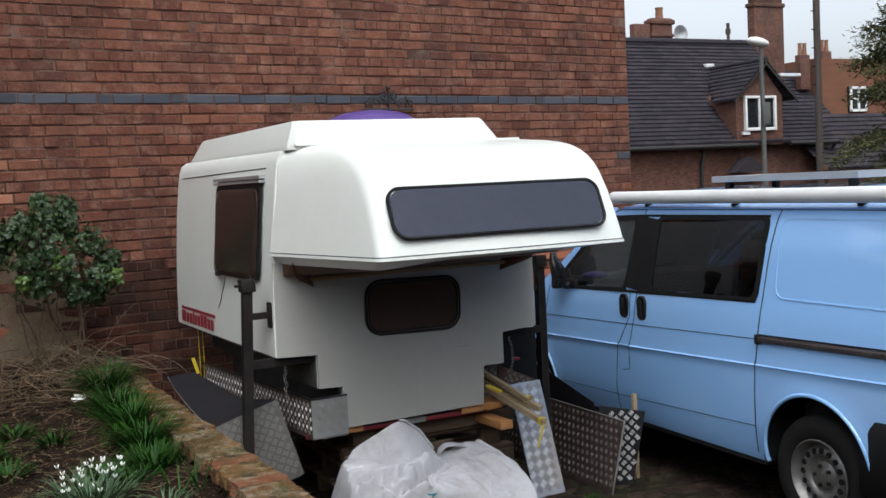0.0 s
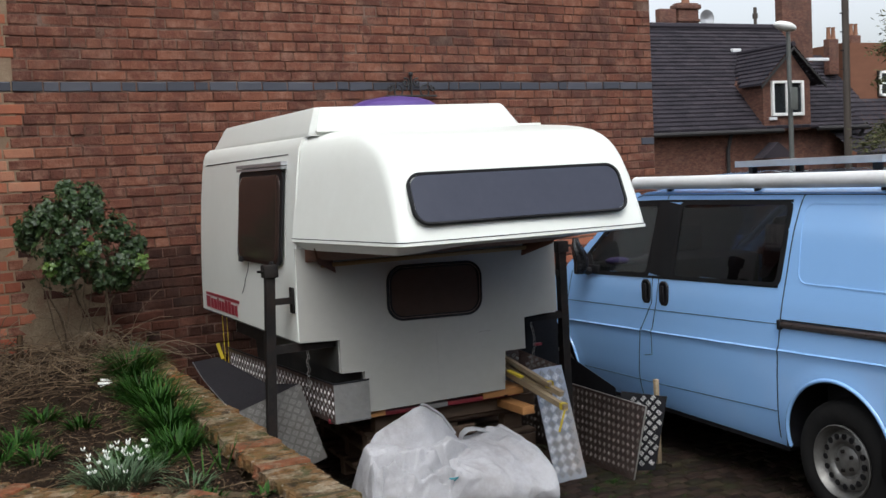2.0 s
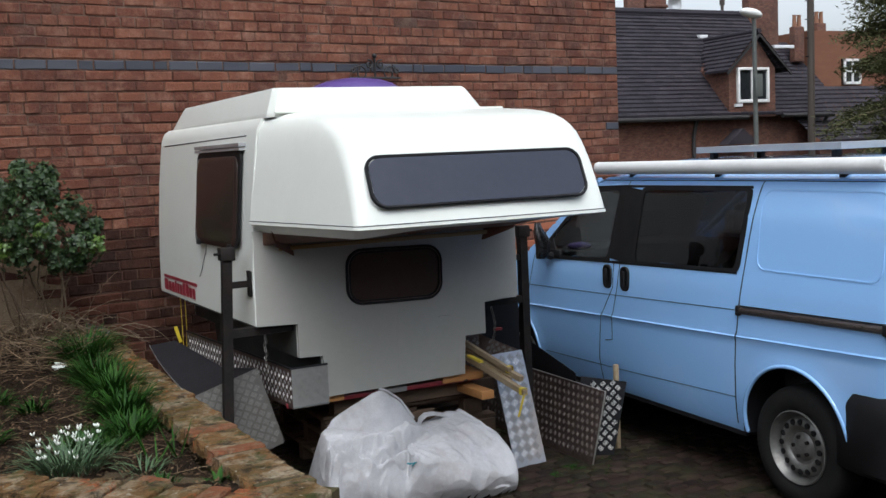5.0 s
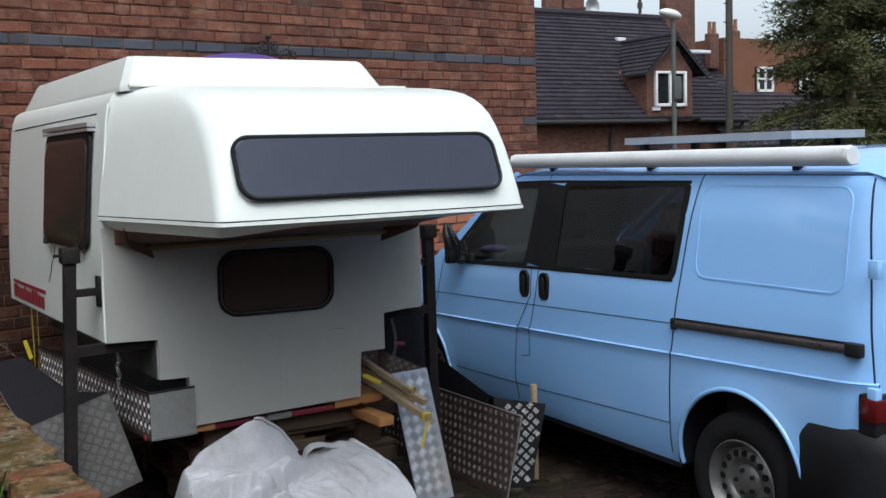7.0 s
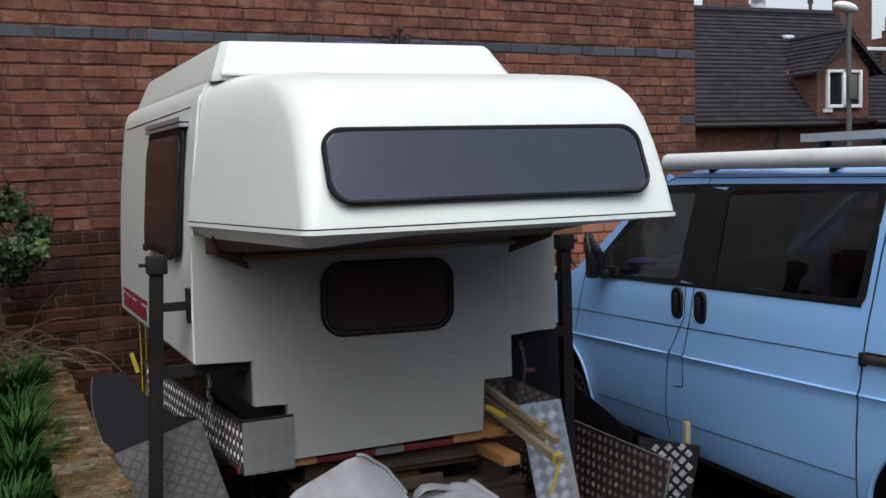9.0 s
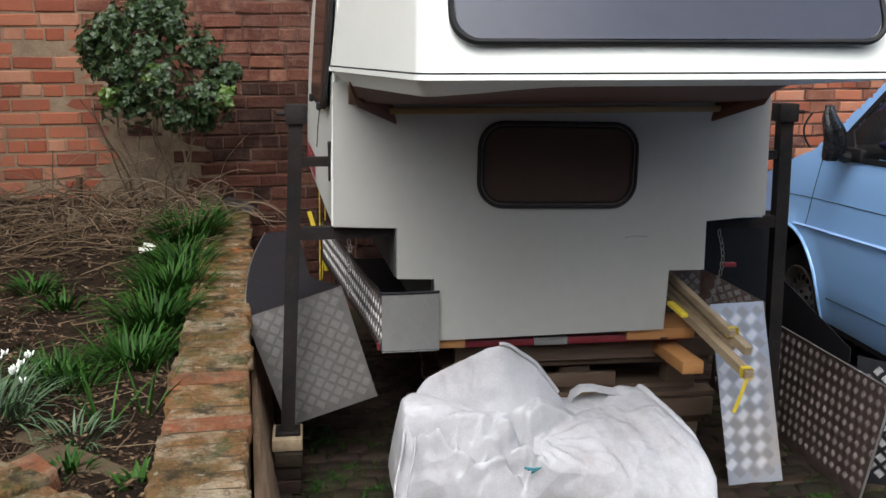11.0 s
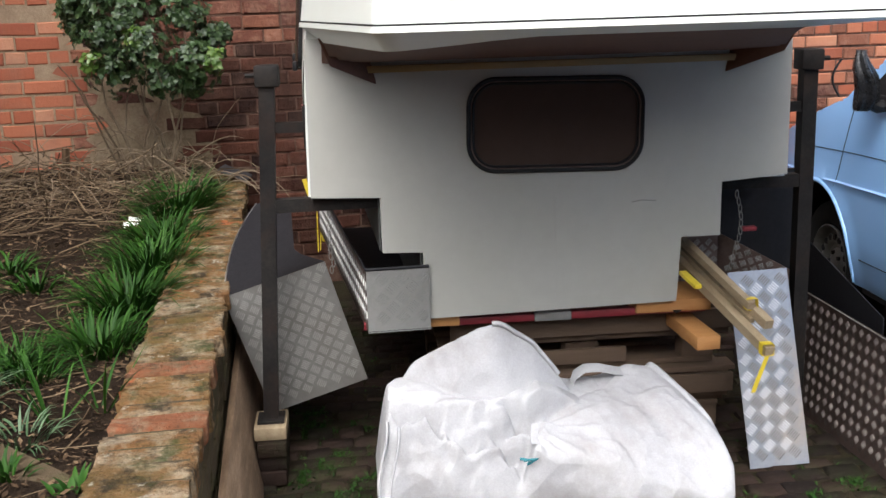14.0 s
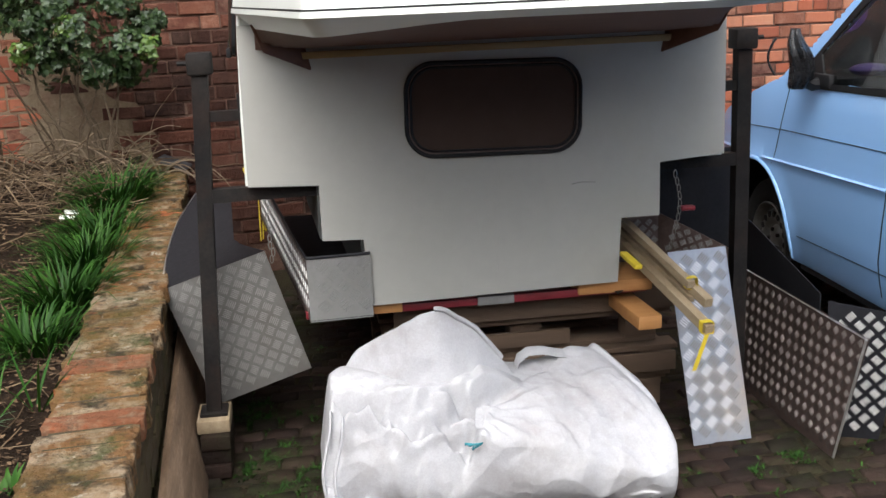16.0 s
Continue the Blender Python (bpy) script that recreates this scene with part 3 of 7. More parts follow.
# ---------------------------------------------------------------- bricks: templates
def brick_mesh(name, ln, h, d, material, rnd, wear=0.005):
    """A brick with a worn, chamfered face towards local -y; the origin at the middle of the face."""
    c = 0.006
    me = bpy.data.meshes.new(name)
    j = lambda k: rnd.uniform(-wear, wear)
    f = [(-ln / 2 + c + j(0), -0.0 + j(0) * 0.3, -h / 2 + c + j(0)), (ln / 2 - c + j(0), j(0) * 0.3, -h / 2 + c + j(0)), (ln / 2 - c + j(0), j(0) * 0.3, h / 2 - c + j(0)), (-ln / 2 + c + j(0), j(0) * 0.3, h / 2 - c + j(0))]
    m_ = [(-ln / 2, 0.006, -h / 2), (ln / 2, 0.006, -h / 2), (ln / 2, 0.006, h / 2), (-ln / 2, 0.006, h / 2)]
    b = [(-ln / 2, d, -h / 2), (ln / 2, d, -h / 2), (ln / 2, d, h / 2), (-ln / 2, d, h / 2)]
    faces = [(0, 1, 2, 3)] + [(i + 4, (i + 1) % 4 + 4, (i + 1) % 4, i) for i in range(4)] + [(i + 8, (i + 1) % 4 + 8, (i + 1) % 4 + 4, i + 4) for i in range(4)]
    me.from_pydata(f + m_ + b, [], faces)
    me.materials.append(M[material])
    return me


def courses():
    """Every brick of the tall wall as (s, z, length, kind): kind 0 aged red, 1 orange repair, 2 blue band, 3 darkened
    for shade.
    """
    rnd = random.Random(11)
    out = []
    for k in range(2, 52):
        z = Z0 + (k + 0.5) * COURSE
        header_row = k % 4 == 1 and k != 33
        s = 0.0 if k % 2 else -0.06
        n = 0
        while s < 8.6:
            ln = HEAD if header_row or (n % 3 == 2 and k % 3 == 0 and rnd.random() < 0.7) else BRICK
            ln *= rnd.uniform(0.95, 1.05)
            if s < 0:
                ln += s
                s = 0.0
            mid = s + ln / 2
            x = W0.x - WD.x * mid
            edge = -1.95 - 0.07 * ((k * 7) % 3 - 1)
            kind = 2 if k == 33 or (k == 26 and mid < 0.30) else (1 if x < edge or (2.15 < x < 4.3 and z < 1.60 and rnd.random() < 0.6) else 0)
            # low bricks behind camper and shrub take the shade in their colour
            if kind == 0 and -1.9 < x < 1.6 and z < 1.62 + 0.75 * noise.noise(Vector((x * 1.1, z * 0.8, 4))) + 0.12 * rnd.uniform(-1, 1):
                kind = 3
            if ln > 0.04:
                out.append((mid, z, ln, kind, rnd.random(), rnd.uniform(-1, 1)))
            s += ln
            n += 1
    return out

# ---------------------------------------------------------------- the demountable camper
camper = thing("camper_body", (0.265, 1.1, 0.6), "ivory demountable camper body raised on jacks and pallets", "camper")
CX = 0.265
LEN = 2.22


def cross(y):
    """Outline of the body at y, from the left foot round to the right, with the stepped sides."""
    sh = -0.045 * y
    L = [(-0.605, 1.07), (-0.602, 1.30), (-0.588, 1.60), (-0.566, 1.90), (-0.540, 2.12), (-0.528, 2.20), (-0.508, 2.25), (-0.47, 2.278), (-0.40, 2.288)]
    R = [(2 * CX - x, z) for x, z in L]
    low = [(0.89, 1.07), (0.89, 0.862), (0.742, 0.862), (0.73, 0.618), (-0.2, 0.604), (-0.215, 0.855), (-0.36, 0.858), (-0.36, 1.06)]
    return [(x + sh, y, z) for x, z in L + R[::-1] + low]


bm = bmesh.new()
loft(bm, [cross(y) for y in (0.012, 0.4, 0.8, 1.2, 1.6, 1.9, 2.12, LEN)], closed=True, cap0=True, cap1=True)
body = part("body", bm, "gel", camper, "ivory gelcoat shell with stepped sides", smooth=35)

# front panel under the overcab, with the two steps on each side
bm = bmesh.new()
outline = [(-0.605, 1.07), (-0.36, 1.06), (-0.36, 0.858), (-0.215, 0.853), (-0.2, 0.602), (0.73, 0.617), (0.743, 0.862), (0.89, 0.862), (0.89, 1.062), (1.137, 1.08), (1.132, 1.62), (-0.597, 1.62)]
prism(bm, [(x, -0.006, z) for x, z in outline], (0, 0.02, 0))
fp = part("front_panel", bm, "gel_panel_shaded", camper, "painted flat front panel with faint stains, darkened for overcab shade", smooth=0)
# thin joint line down the middle of the panel
bm = bmesh.new()
box(bm, 0.270, 0.2725, -0.0075, -0.004, 0.615, 1.10)
part("joint_line", bm, "gel_panel_shaded", fp, "faint vertical joint")

bm = bmesh.new()
tube(bm, [(0.555, -0.0065, 1.002), (0.59, -0.0065, 1.008), (0.645, -0.0065, 1.004)], 0.0016, 4)
part("scratch", bm, "stud_dull", fp, "short dark scratch")

# overcab
LV = []  # z, y of the nose, half width at the nose, half width at the seam, corner softness
for z, yf, e, r in ((1.677, -1.098, 0.0, 0.05), (1.692, -1.094, 0.0, 0.05), (1.75, -1.075, 0.0, 0.055), (1.85, -1.035, 0.0, 0.065), (1.95, -0.992, 0.0, 0.08), (2.05, -0.945, 0.002, 0.11),
                    (2.11, -0.910, 0.005, 0.14), (2.155, -0.870, 0.010, 0.17), (2.19, -0.815, 0.017, 0.19), (2.22, -0.735, 0.026, 0.20), (2.243, -0.62, 0.040, 0.20), (2.262, -0.46, 0.060, 0.18), (2.276, -0.28, 0.095, 0.20), (2.287, -0.12, 0.15, 0.12)):
    hs0 = 0.872 - 0.075 * (z - 1.66) / 0.56
    LV.append((z, yf, hs0 + 0.148 * yf / 1.1 - e, hs0 - e, r))


def overcab_ring(z, yf, hf, hs, r, lift=0.0):
    fx = 0.335
    a, b = Vector((CX - hs, 0.012)), Vector((fx - hf, yf))
    d, c = Vector((fx + hf + 0.046 + 0.075 * max(0, z - 1.66), yf + 0.03)), Vector((CX + hs, 0.012))

    def bez(p, q, s, n):
        u0 = q + (p - q).normalized() * min(r, (p - q).length * 0.6)
        u1 = q + (s - q).normalized() * min(r, (s - q).length * 0.45)
        return [u0 * (1 - t) ** 2 + q * 2 * t * (1 - t) + u1 * t * t for t in [i / n for i in range(n + 1)]]

    left, right = bez(a, b, d, 12), bez(c, d, b, 12)[::-1]
    pts = [a + (left[0] - a) * i / 5 for i in range(5)] + left
    pts += [left[-1] + (right[0] - left[-1]) * i / 12 for i in range(1, 12)]
    pts += right + [right[-1] + (c - right[-1]) * i / 5 for i in range(1, 6)]
    # a slight bow of the nose
    out = []
    for p in pts:
        t = max(-1, min(1, (p.x - fx) / 0.75))
        out.append((p.x, p.y - lift - 0.02 * (1 - t * t) * (-p.y), z))
    return out


bm = bmesh.new()
rows = [overcab_ring(*v) for v in LV]
loft(bm, rows, cap1=True)
oc = part("overcab", bm, "gel", camper, "rounded ivory overcab moulding", smooth=27)
# bright flange under a dark joint line, then the drooping edge of the floor and its brown board


def flange(z, out):
    z0, yf, hf, hs, r = LV[0]
    return overcab_ring(z, yf - out, hf + out * 0.7, hs + out * 0.7, r)


bm = bmesh.new()
loft(bm, [flange(1.6825, 0.0005), flange(1.6825, 0.003), flange(1.6775, 0.003), flange(1.6775, 0.0005)])
part("joint_line", bm, "seal", oc, "thin dark joint line", smooth=40)
bm = bmesh.new()
loft(bm, [flange(1.677, -0.004), flange(1.677, 0.006), flange(1.662, 0.008), flange(1.661, -0.002)])
part("flange", bm, "gel", oc, "bright ivory lower flange", smooth=40)
lip = flange(1.661, -0.002)
bm = bmesh.new()
sag = []
for x, y, z in lip:
    yy = y * 0.93
    right = 0.74 + 0.40 * (yy + 0.95)
    t = max(0, min(1, (x + 0.43) / 0.50))
    sag.append((max(-0.54, min(right, x * 0.96 + 0.01)), yy, 1.613 + 0.028 * t * t * (3 - 2 * t)))
loft(bm, [sag, lip])
part("underside_lip", bm, "gel", oc, "drooping ivory edge moulding", smooth=60)
bm = bmesh.new()
inner = [(max(-0.56, min(1.10, x + 0.33 * max(0, (x - 0.2) / 0.54))), 0.0, 1.535) for x, y, z in sag]
loft(bm, [inner, sag])
part("underside", bm, "ply", oc, "brown stained plywood underside", smooth=60)
bm = bmesh.new()
box(bm, -0.45, 0.98, -0.03, -0.007, 1.500, 1.524, 0.003)
part("batten", bm, "batten", camper, "yellowed pine batten")
for sx in (1, -1):
    gx = (lambda x: x) if sx > 0 else (lambda x: 2 * CX - x)
    bm = bmesh.new()
    prism(bm, [(gx(-0.545), -0.20, 1.628), (gx(-0.510), -0.15, 1.535), (gx(-0.362), -0.010, 1.462), (gx(-0.385), -0.010, 1.565)], (sx * 0.012, 0.012, 0.0))
    part("gusset", bm, "ply", camper, "dark brown triangular gusset", smooth=0)

# vertical corner strip beside the door window
bm = bmesh.new()
tube(bm, [(-0.607, 0.0, 1.075), (-0.604, 0.0, 1.3), (-0.592, 0.0, 1.6), (-0.570, -0.002, 1.9), (-0.546, -0.002, 2.12), (-0.532, 0.0, 2.21)], 0.006, 8)
part("corner_strip", bm, "gel", camper, "rounded ivory corner strip")
bm = bmesh.new()
tube(bm, [(-0.541, 0.20, 2.170), (-0.578, 1.0, 2.166), (-0.630, 2.11, 2.159)], 0.004, 4)
part("seam", bm, "seal", camper, "thin dark panel joint")

# overcab window on the sloping nose
slope = Vector((0, 0.105, 0.24)).normalized()
def bowed(bm):
    """Bends a piece of the window to the slight bow of the nose."""
    for v in bm.verts:
        v.co.y += 0.021 * ((v.co.x - 0.335) / 0.75) ** 2


wm = frame_of((0.340, -1.050, 1.888), (1, 0.012, 0), slope)
bm = bmesh.new()
ring(bm, rounded(1.282, 0.288, 0.082, 8), rounded(1.252, 0.258, 0.068, 8), 0.016, wm)
bowed(bm)
wn_ = part("overcab_window", bm, "seal", oc, "black rubber window seal", smooth=50)
bm = bmesh.new()
rows = []
for u in [-0.622 * math.cos(math.pi * k / 40) for k in range(41)]:
    e = max(0.0, abs(u) - 0.552)
    hv = 0.128 - (0.070 - math.sqrt(max(0.0, 0.0049 - e * e)))
    rows.append([wm @ Vector((u, -hv, -0.006)), wm @ Vector((u, -hv, 0.008)), wm @ Vector((u, hv, 0.008)), wm @ Vector((u, hv, -0.006))])
loft(bm, rows)
bowed(bm)
part("pane", bm, "acrylic", wn_, "blue-grey tinted acrylic pane", smooth=30)

# small window in the front panel
pm = frame_of((0.2735, -0.006, 1.297), (1, 0, -0.02), (0, 0, 1))
bm = bmesh.new()
ring(bm, rounded(0.640, 0.340, 0.105, 8), rounded(0.612, 0.312, 0.092, 8), 0.016, pm)
w2 = part("panel_window", bm, "seal", camper, "black rubber window seal with brown bead", smooth=50)
bm = bmesh.new()
ring(bm, rounded(0.611, 0.311, 0.091, 8), rounded(0.603, 0.303, 0.088, 8), 0.014, pm)
part("bead", bm, mat("dusty_brown_bead", [(0.15, 0.10, 0.085), (0.21, 0.145, 0.125)], 0.6, bump=0.1), w2, "thin dusty brown bead")
bm = bmesh.new()
ring(bm, rounded(0.602, 0.302, 0.088, 8), rounded(0.584, 0.284, 0.080, 8), 0.016, pm)
part("inner_seal", bm, "seal", w2, "inner black rubber seal", smooth=50)
bm = bmesh.new()
plate_fill(bm, rounded(0.606, 0.306, 0.088, 8), 0.0, 0.006, pm)
part("pane", bm, "acrylic_panel", w2, "dark brown tinted pane", smooth=30)

# side window, hinged at its top and standing a little open
sm = frame_of((-0.614, 0.665, 1.798), (0.045, -1, 0.0), (0.055, 0, 0.6))
bm = bmesh.new()
plate_fill(bm, rounded(0.92, 0.58, 0.06, 8), 0.0, 0.012, sm)
w3 = part("side_window", bm, "seal", camper, "black window frame", smooth=30)
bm = bmesh.new()
om = frame_of((-0.616, 0.675, 1.778), (0.045, -1, 0.0), (0.048, 0, 0.6))
rows = [[om @ Vector((u, v, w)) for u, v in rounded(0.86 - k, 0.56 - k, 0.09, 8)] for k, w in ((0.0, 0.0), (0.0, 0.012), (0.012, 0.019), (0.06, 0.025), (0.10, 0.026))]
loft(bm, rows, closed=True, cap1=True)
part("pane", bm, "acrylic_brown", w3, "domed brown tinted pane", smooth=50)
for v, zt in ((2.110, 2.132), (2.088, 2.103)):
    bm = bmesh.new()
    prism(bm, [(-0.592, 0.20, v), (-0.633, 1.15, v), (-0.580, 1.15, v), (-0.540, 0.20, v)], (0, 0, zt - v))
    part("hinge_rail", bm, "alu_frame", w3, "aluminium hinge rail", smooth=0)
for u in (-0.33, 0.33):
    bm = bmesh.new()
    box(bm, u - 0.03, u + 0.03, -0.285, -0.25, 0.015, 0.035, 0.006, om)
    part("catch", bm, "seal", w3, "black window catch")
bm = bmesh.new()
tube(bm, [(-0.637, 0.96, 1.50), (-0.642, 0.97, 1.44), (-0.650, 1.03, 1.37), (-0.652, 1.05, 1.33), (-0.656, 1.12, 1.27)], 0.0022, 5)
part("cable", bm, "seal", camper, "thin dark cable")

# maker's mark as plain maroon shapes
bm = bmesh.new()
mk = frame_of((-0.7025, 2.085, 1.098), (0.045, -1, 0.0), (0.005, 0, 1))
for u0, u1, v0, v1 in ((0.0, 0.885, 0.093, 0.114), (0.0, 0.105, 0.0, 0.082), (0.13, 0.195, 0.0, 0.072), (0.215, 0.285, 0.0, 0.072), (0.305, 0.345, 0.0, 0.088), (0.365, 0.41, 0.0, 0.072), (0.43, 0.495, 0.0, 0.072), (0.515, 0.58, 0.0, 0.088), (0.60, 0.665, 0.0, 0.088), (0.685, 0.75, 0.0, 0.072), (0.77, 0.83, 0.0, 0.072)):
    prism(bm, [(u0, v0, 0.0), (u1, v0, 0.0), (u1, v1, 0.0), (u0, v1, 0.0)], (0, 0, 0.002), mk)
part("maker_mark", bm, "logo_red", camper, "maroon vinyl mark of plain shapes", smooth=0)

# raised roof
bm = bmesh.new()
foot = [(-0.565, 2.08), (-0.487, -0.05), (-0.455, -0.10), (0.86, -0.10), (0.90, -0.06), (0.90, 2.12)]
top = [(-0.505, 1.88), (-0.435, -0.03), (-0.41, -0.06), (0.745, -0.06), (0.775, -0.03), (0.775, 1.88)]
rows = [[(x, y, 2.262) for x, y in foot], [(x, y, 2.280) for x, y in foot]]
for k, z in ((0.04, 2.288), (0.85, 2.415), (1.0, 2.428)):
    rows.append([(f[0] + (t[0] - f[0]) * k * 0.98, f[1] + (t[1] - f[1]) * k, z) for f, t in zip(foot, top)])
rows.append([(t[0] + (0.16 - t[0]) * 0.15, t[1] + (0.9 - t[1]) * 0.15, 2.437) for t in top])
loft(bm, rows, closed=True, cap1=True)
rr = part("raised_roof", bm, "gel", camper, "white raised roof moulding with sloping sides", smooth=25)
bm = bmesh.new()
box(bm, -0.46, 1.01, -0.125, -0.09, 2.280, 2.296, 0.004)
part("roof_flange", bm, "gel", rr, "thin ivory roof flange")
bm = bmesh.new()
prof = [(0.33, 2.435), (0.33, 2.46), (0.315, 2.49), (0.27, 2.522), (0.20, 2.546), (0.10, 2.562), (0.0005, 2.566)]
lathe(bm, prof, (0.47, 1.0, 0), "z", 28)
part("roof_vent", bm, "purple", camper, "purple domed roof vent", smooth=60)

# ---------------------------------------------------------------- jacks
def jack(top, foot, side, name_label):
    t, f = Vector(top), Vector(foot)
    j = thing("jack_leg", f, name_label, "camper jack", "camper jacks")
    bm = bmesh.new()
    tube(bm, [f + Vector((0, 0, 0.012)), t - Vector((0, 0, 0.02))], 0.027, square=True)
    part("post", bm, "dark_steel", j, smooth=0)
    bm = bmesh.new()
    box(bm, t.x - 0.042, t.x + 0.042, t.y - 0.042, t.y + 0.042, t.z - 0.075, t.z, 0.006)
    cap = part("head", bm, "dark_steel", j, "square steel jack head")
    bm = bmesh.new()
    tube(bm, [(t.x - side * 0.04, t.y - 0.01, t.z - 0.035), (t.x - side * 0.075, t.y - 0.01, t.z - 0.035)], 0.008, 8)
    part("crank_stub", bm, "dark_steel", cap)
    bm = bmesh.new()
    k = (f - t) / (f.z - t.z)
    for z, r in ((1.315, 0.018),):
        c = t + k * (z - t.z)
        tube(bm, [(c.x, c.y, z), (CX - side * 0.872, c.y, z)], r, square=True)
    a = part("arm", bm, "dark_steel", j)
    bm = bmesh.new()
    xb = CX - side * 0.876
    box(bm, xb - 0.008, xb + 0.008, c.y - 0.03, c.y + 0.03, 1.24, 1.39, 0.003)
    part("bracket", bm, "dark_steel", a)
    bm = bmesh.new()
    c = t + k * (1.04 - t.z)
    tube(bm, [(c.x, c.y, 1.035), (CX - side * 0.62, c.y, 1.04)], 0.024, square=True)
    part("beam", bm, "dark_steel", j, "square steel cross beam")
    bm = bmesh.new()
    box(bm, f.x - 0.05, f.x + 0.05, f.y - 0.05, f.y + 0.05, f.z, f.z + 0.014, 0.003)
    part("foot_plate", bm, "dark_steel", j)
    return j


jack((-0.735, 0.075, 1.535), (-0.803, 0.055, 0.222), 1, "dark steel corner jack standing on a timber block")
jack((1.245, 0.10, 1.525), (1.275, 0.14, 0.0), -1, "dark steel corner jack behind chequer plates")
bm = bmesh.new()
box(bm, -0.865, -0.745, -0.03, 0.15, 0.172, 0.222, 0.006)
solid("timber_block", bm, "pine", "pale sawn timber block under the jack", "timber block")
for k in range(3):
    bm = bmesh.new()
    box(bm, -0.862 + 0.004 * k, -0.752 + 0.003 * k, -0.055 + 0.012 * (k % 2), 0.165, 0.0 + 0.057 * k, 0.055 + 0.057 * k, 0.007)
    solid("loose_brick", bm, "sett", "dark worn brick stacked under the jack", "brick", "bricks under the jack")

# ---------------------------------------------------------------- the blue van
VX, VW = 1.935, 1.84
van = thing("van", (VX + VW / 2, 0.0, 0.0), "light blue panel van with roof awning parked on the cobbles", "van")
VB, VF = -2.33, 2.50
REAR_AXLE, FRONT_AXLE, ARCH = -1.575, 1.57, 0.395
AXLE_Z, ARCH_Z = 0.338, 0.40
VAN_TURN = Matrix.Translation((1.868, -1.665, 0)) @ Matrix.Rotation(-math.atan(0.025), 4, "Z") @ Matrix.Scale(0.98, 4) @ Matrix.Translation((-VX, 1.6, 0))


def crease_fall(y, z):
    """The waist lines fall towards the nose."""
    return 0.036 * (y - 0.3) * max(0.0, 1 - abs(z - 0.862) / 0.45)


def skin(y, z):
    """How far the near side stands at y, z."""
    prof = [(0.30, 0.066), (0.36, 0.046), (0.46, 0.026), (0.54, 0.015), (0.70, 0.006), (0.84, 0.003), (0.852, 0.001), (0.859, -0.004), (0.867, 0.006), (0.885, 0.009), (1.03, 0.015), (1.16, 0.024), (1.26, 0.036), (1.45, 0.062), (1.62, 0.084), (1.74, 0.112), (1.80, 0.132), (1.84, 0.16)]
    d, z_in = prof[-1][1], z
    for _ in range(6):
        z = z_in + crease_fall(y, z)
    for (z0, d0), (z1, d1) in zip(prof, prof[1:]):
        if z <= z1:
            d = d0 + (d1 - d0) * max(0, (z - z0) / (z1 - z0))
            break
    z = z_in
    if y > 1.5:
        d += 0.17 * ((y - 1.5) / 1.06) ** 2.2
    if y < -2.16:
        d += 0.06 * ((-2.16 - y) / 0.17) ** 2
    for ax in (REAR_AXLE, FRONT_AXLE):                # flared arches
        r = math.hypot(y - ax, z - ARCH_Z)
        if ARCH - 0.03 < r < ARCH + 0.09:
            d -= 0.016 * (1 - (r - ARCH + 0.03) / 0.12)
    return VX + d


def side_top(y):
    pts = [(-2.4, 1.82), (-2.3, 1.84), (0.35, 1.84), (0.52, 1.795), (1.36, 1.245), (1.75, 1.12), (2.12, 1.0), (2.4, 0.87), (2.55, 0.74)]
    for (a, za), (b, zb) in zip(pts, pts[1:]):
        if y <= b:
            return za + (zb - za) * (y - a) / (b - a)
    return pts[-1][1]


WIN_SLIDE = [(-0.075, 1.266), (-1.112, 1.297), (-1.162, 1.772), (-0.115, 1.766)]
WIN_DOOR = [(1.20, 1.226), (0.215, 1.258), (0.13, 1.762), (0.48, 1.752), (0.60, 1.68)]


def inside(poly, y, z):
    r = False
    for (y0, z0), (y1, z1) in zip(poly, poly[1:] + poly[:1]):
        if (z0 > z) != (z1 > z) and y < (y1 - y0) * (z - z0) / (z1 - z0) + y0:
            r = not r
    return r


def side_skin(bm, far):
    ny, nz = 158, 54
    key = {}

    def pt(i, j):
        if (i, j) not in key:
            y = VB + (VF - VB) * i / ny
            z = {18: 0.852, 19: 0.859, 20: 0.867}.get(j, 0.33 + 1.52 * j / nz)
            z -= crease_fall(y, z)
            z = min(z, side_top(y))
            for ax in (REAR_AXLE, FRONT_AXLE):
                r = math.hypot(y - ax, z - ARCH_Z)
                if ARCH - 0.026 < r < ARCH + 0.026:
                    y, z = ax + (y - ax) * ARCH / r, ARCH_Z + (z - ARCH_Z) * ARCH / r
            x = skin(y, z)
            key[i, j] = bm.verts.new((2 * VX + VW - x if far else x, y, z))
        return key[i, j]

    for i in range(ny):
        for j in range(nz):
            y = VB + (VF - VB) * (i + 0.5) / ny
            z = 0.33 + 1.52 * (j + 0.5) / nz
            z -= crease_fall(y, z)
            if z > side_top(y) + 0.012 or inside(WIN_SLIDE, y, z) or inside(WIN_DOOR, y, z):
                continue
            if any(math.hypot(y - ax, z - ARCH_Z) < ARCH - 0.004 for ax in (REAR_AXLE, FRONT_AXLE)):
                continue
            q = [pt(i, j), pt(i + 1, j), pt(i + 1, j + 1), pt(i, j + 1)]
            if len({v.co.to_tuple(4) for v in q}) == 4:
                bm.faces.new(q)


bm = bmesh.new()
side_skin(bm, False)
side_skin(bm, True)
bmesh.ops.remove_doubles(bm, verts=bm.verts, dist=0.0006)
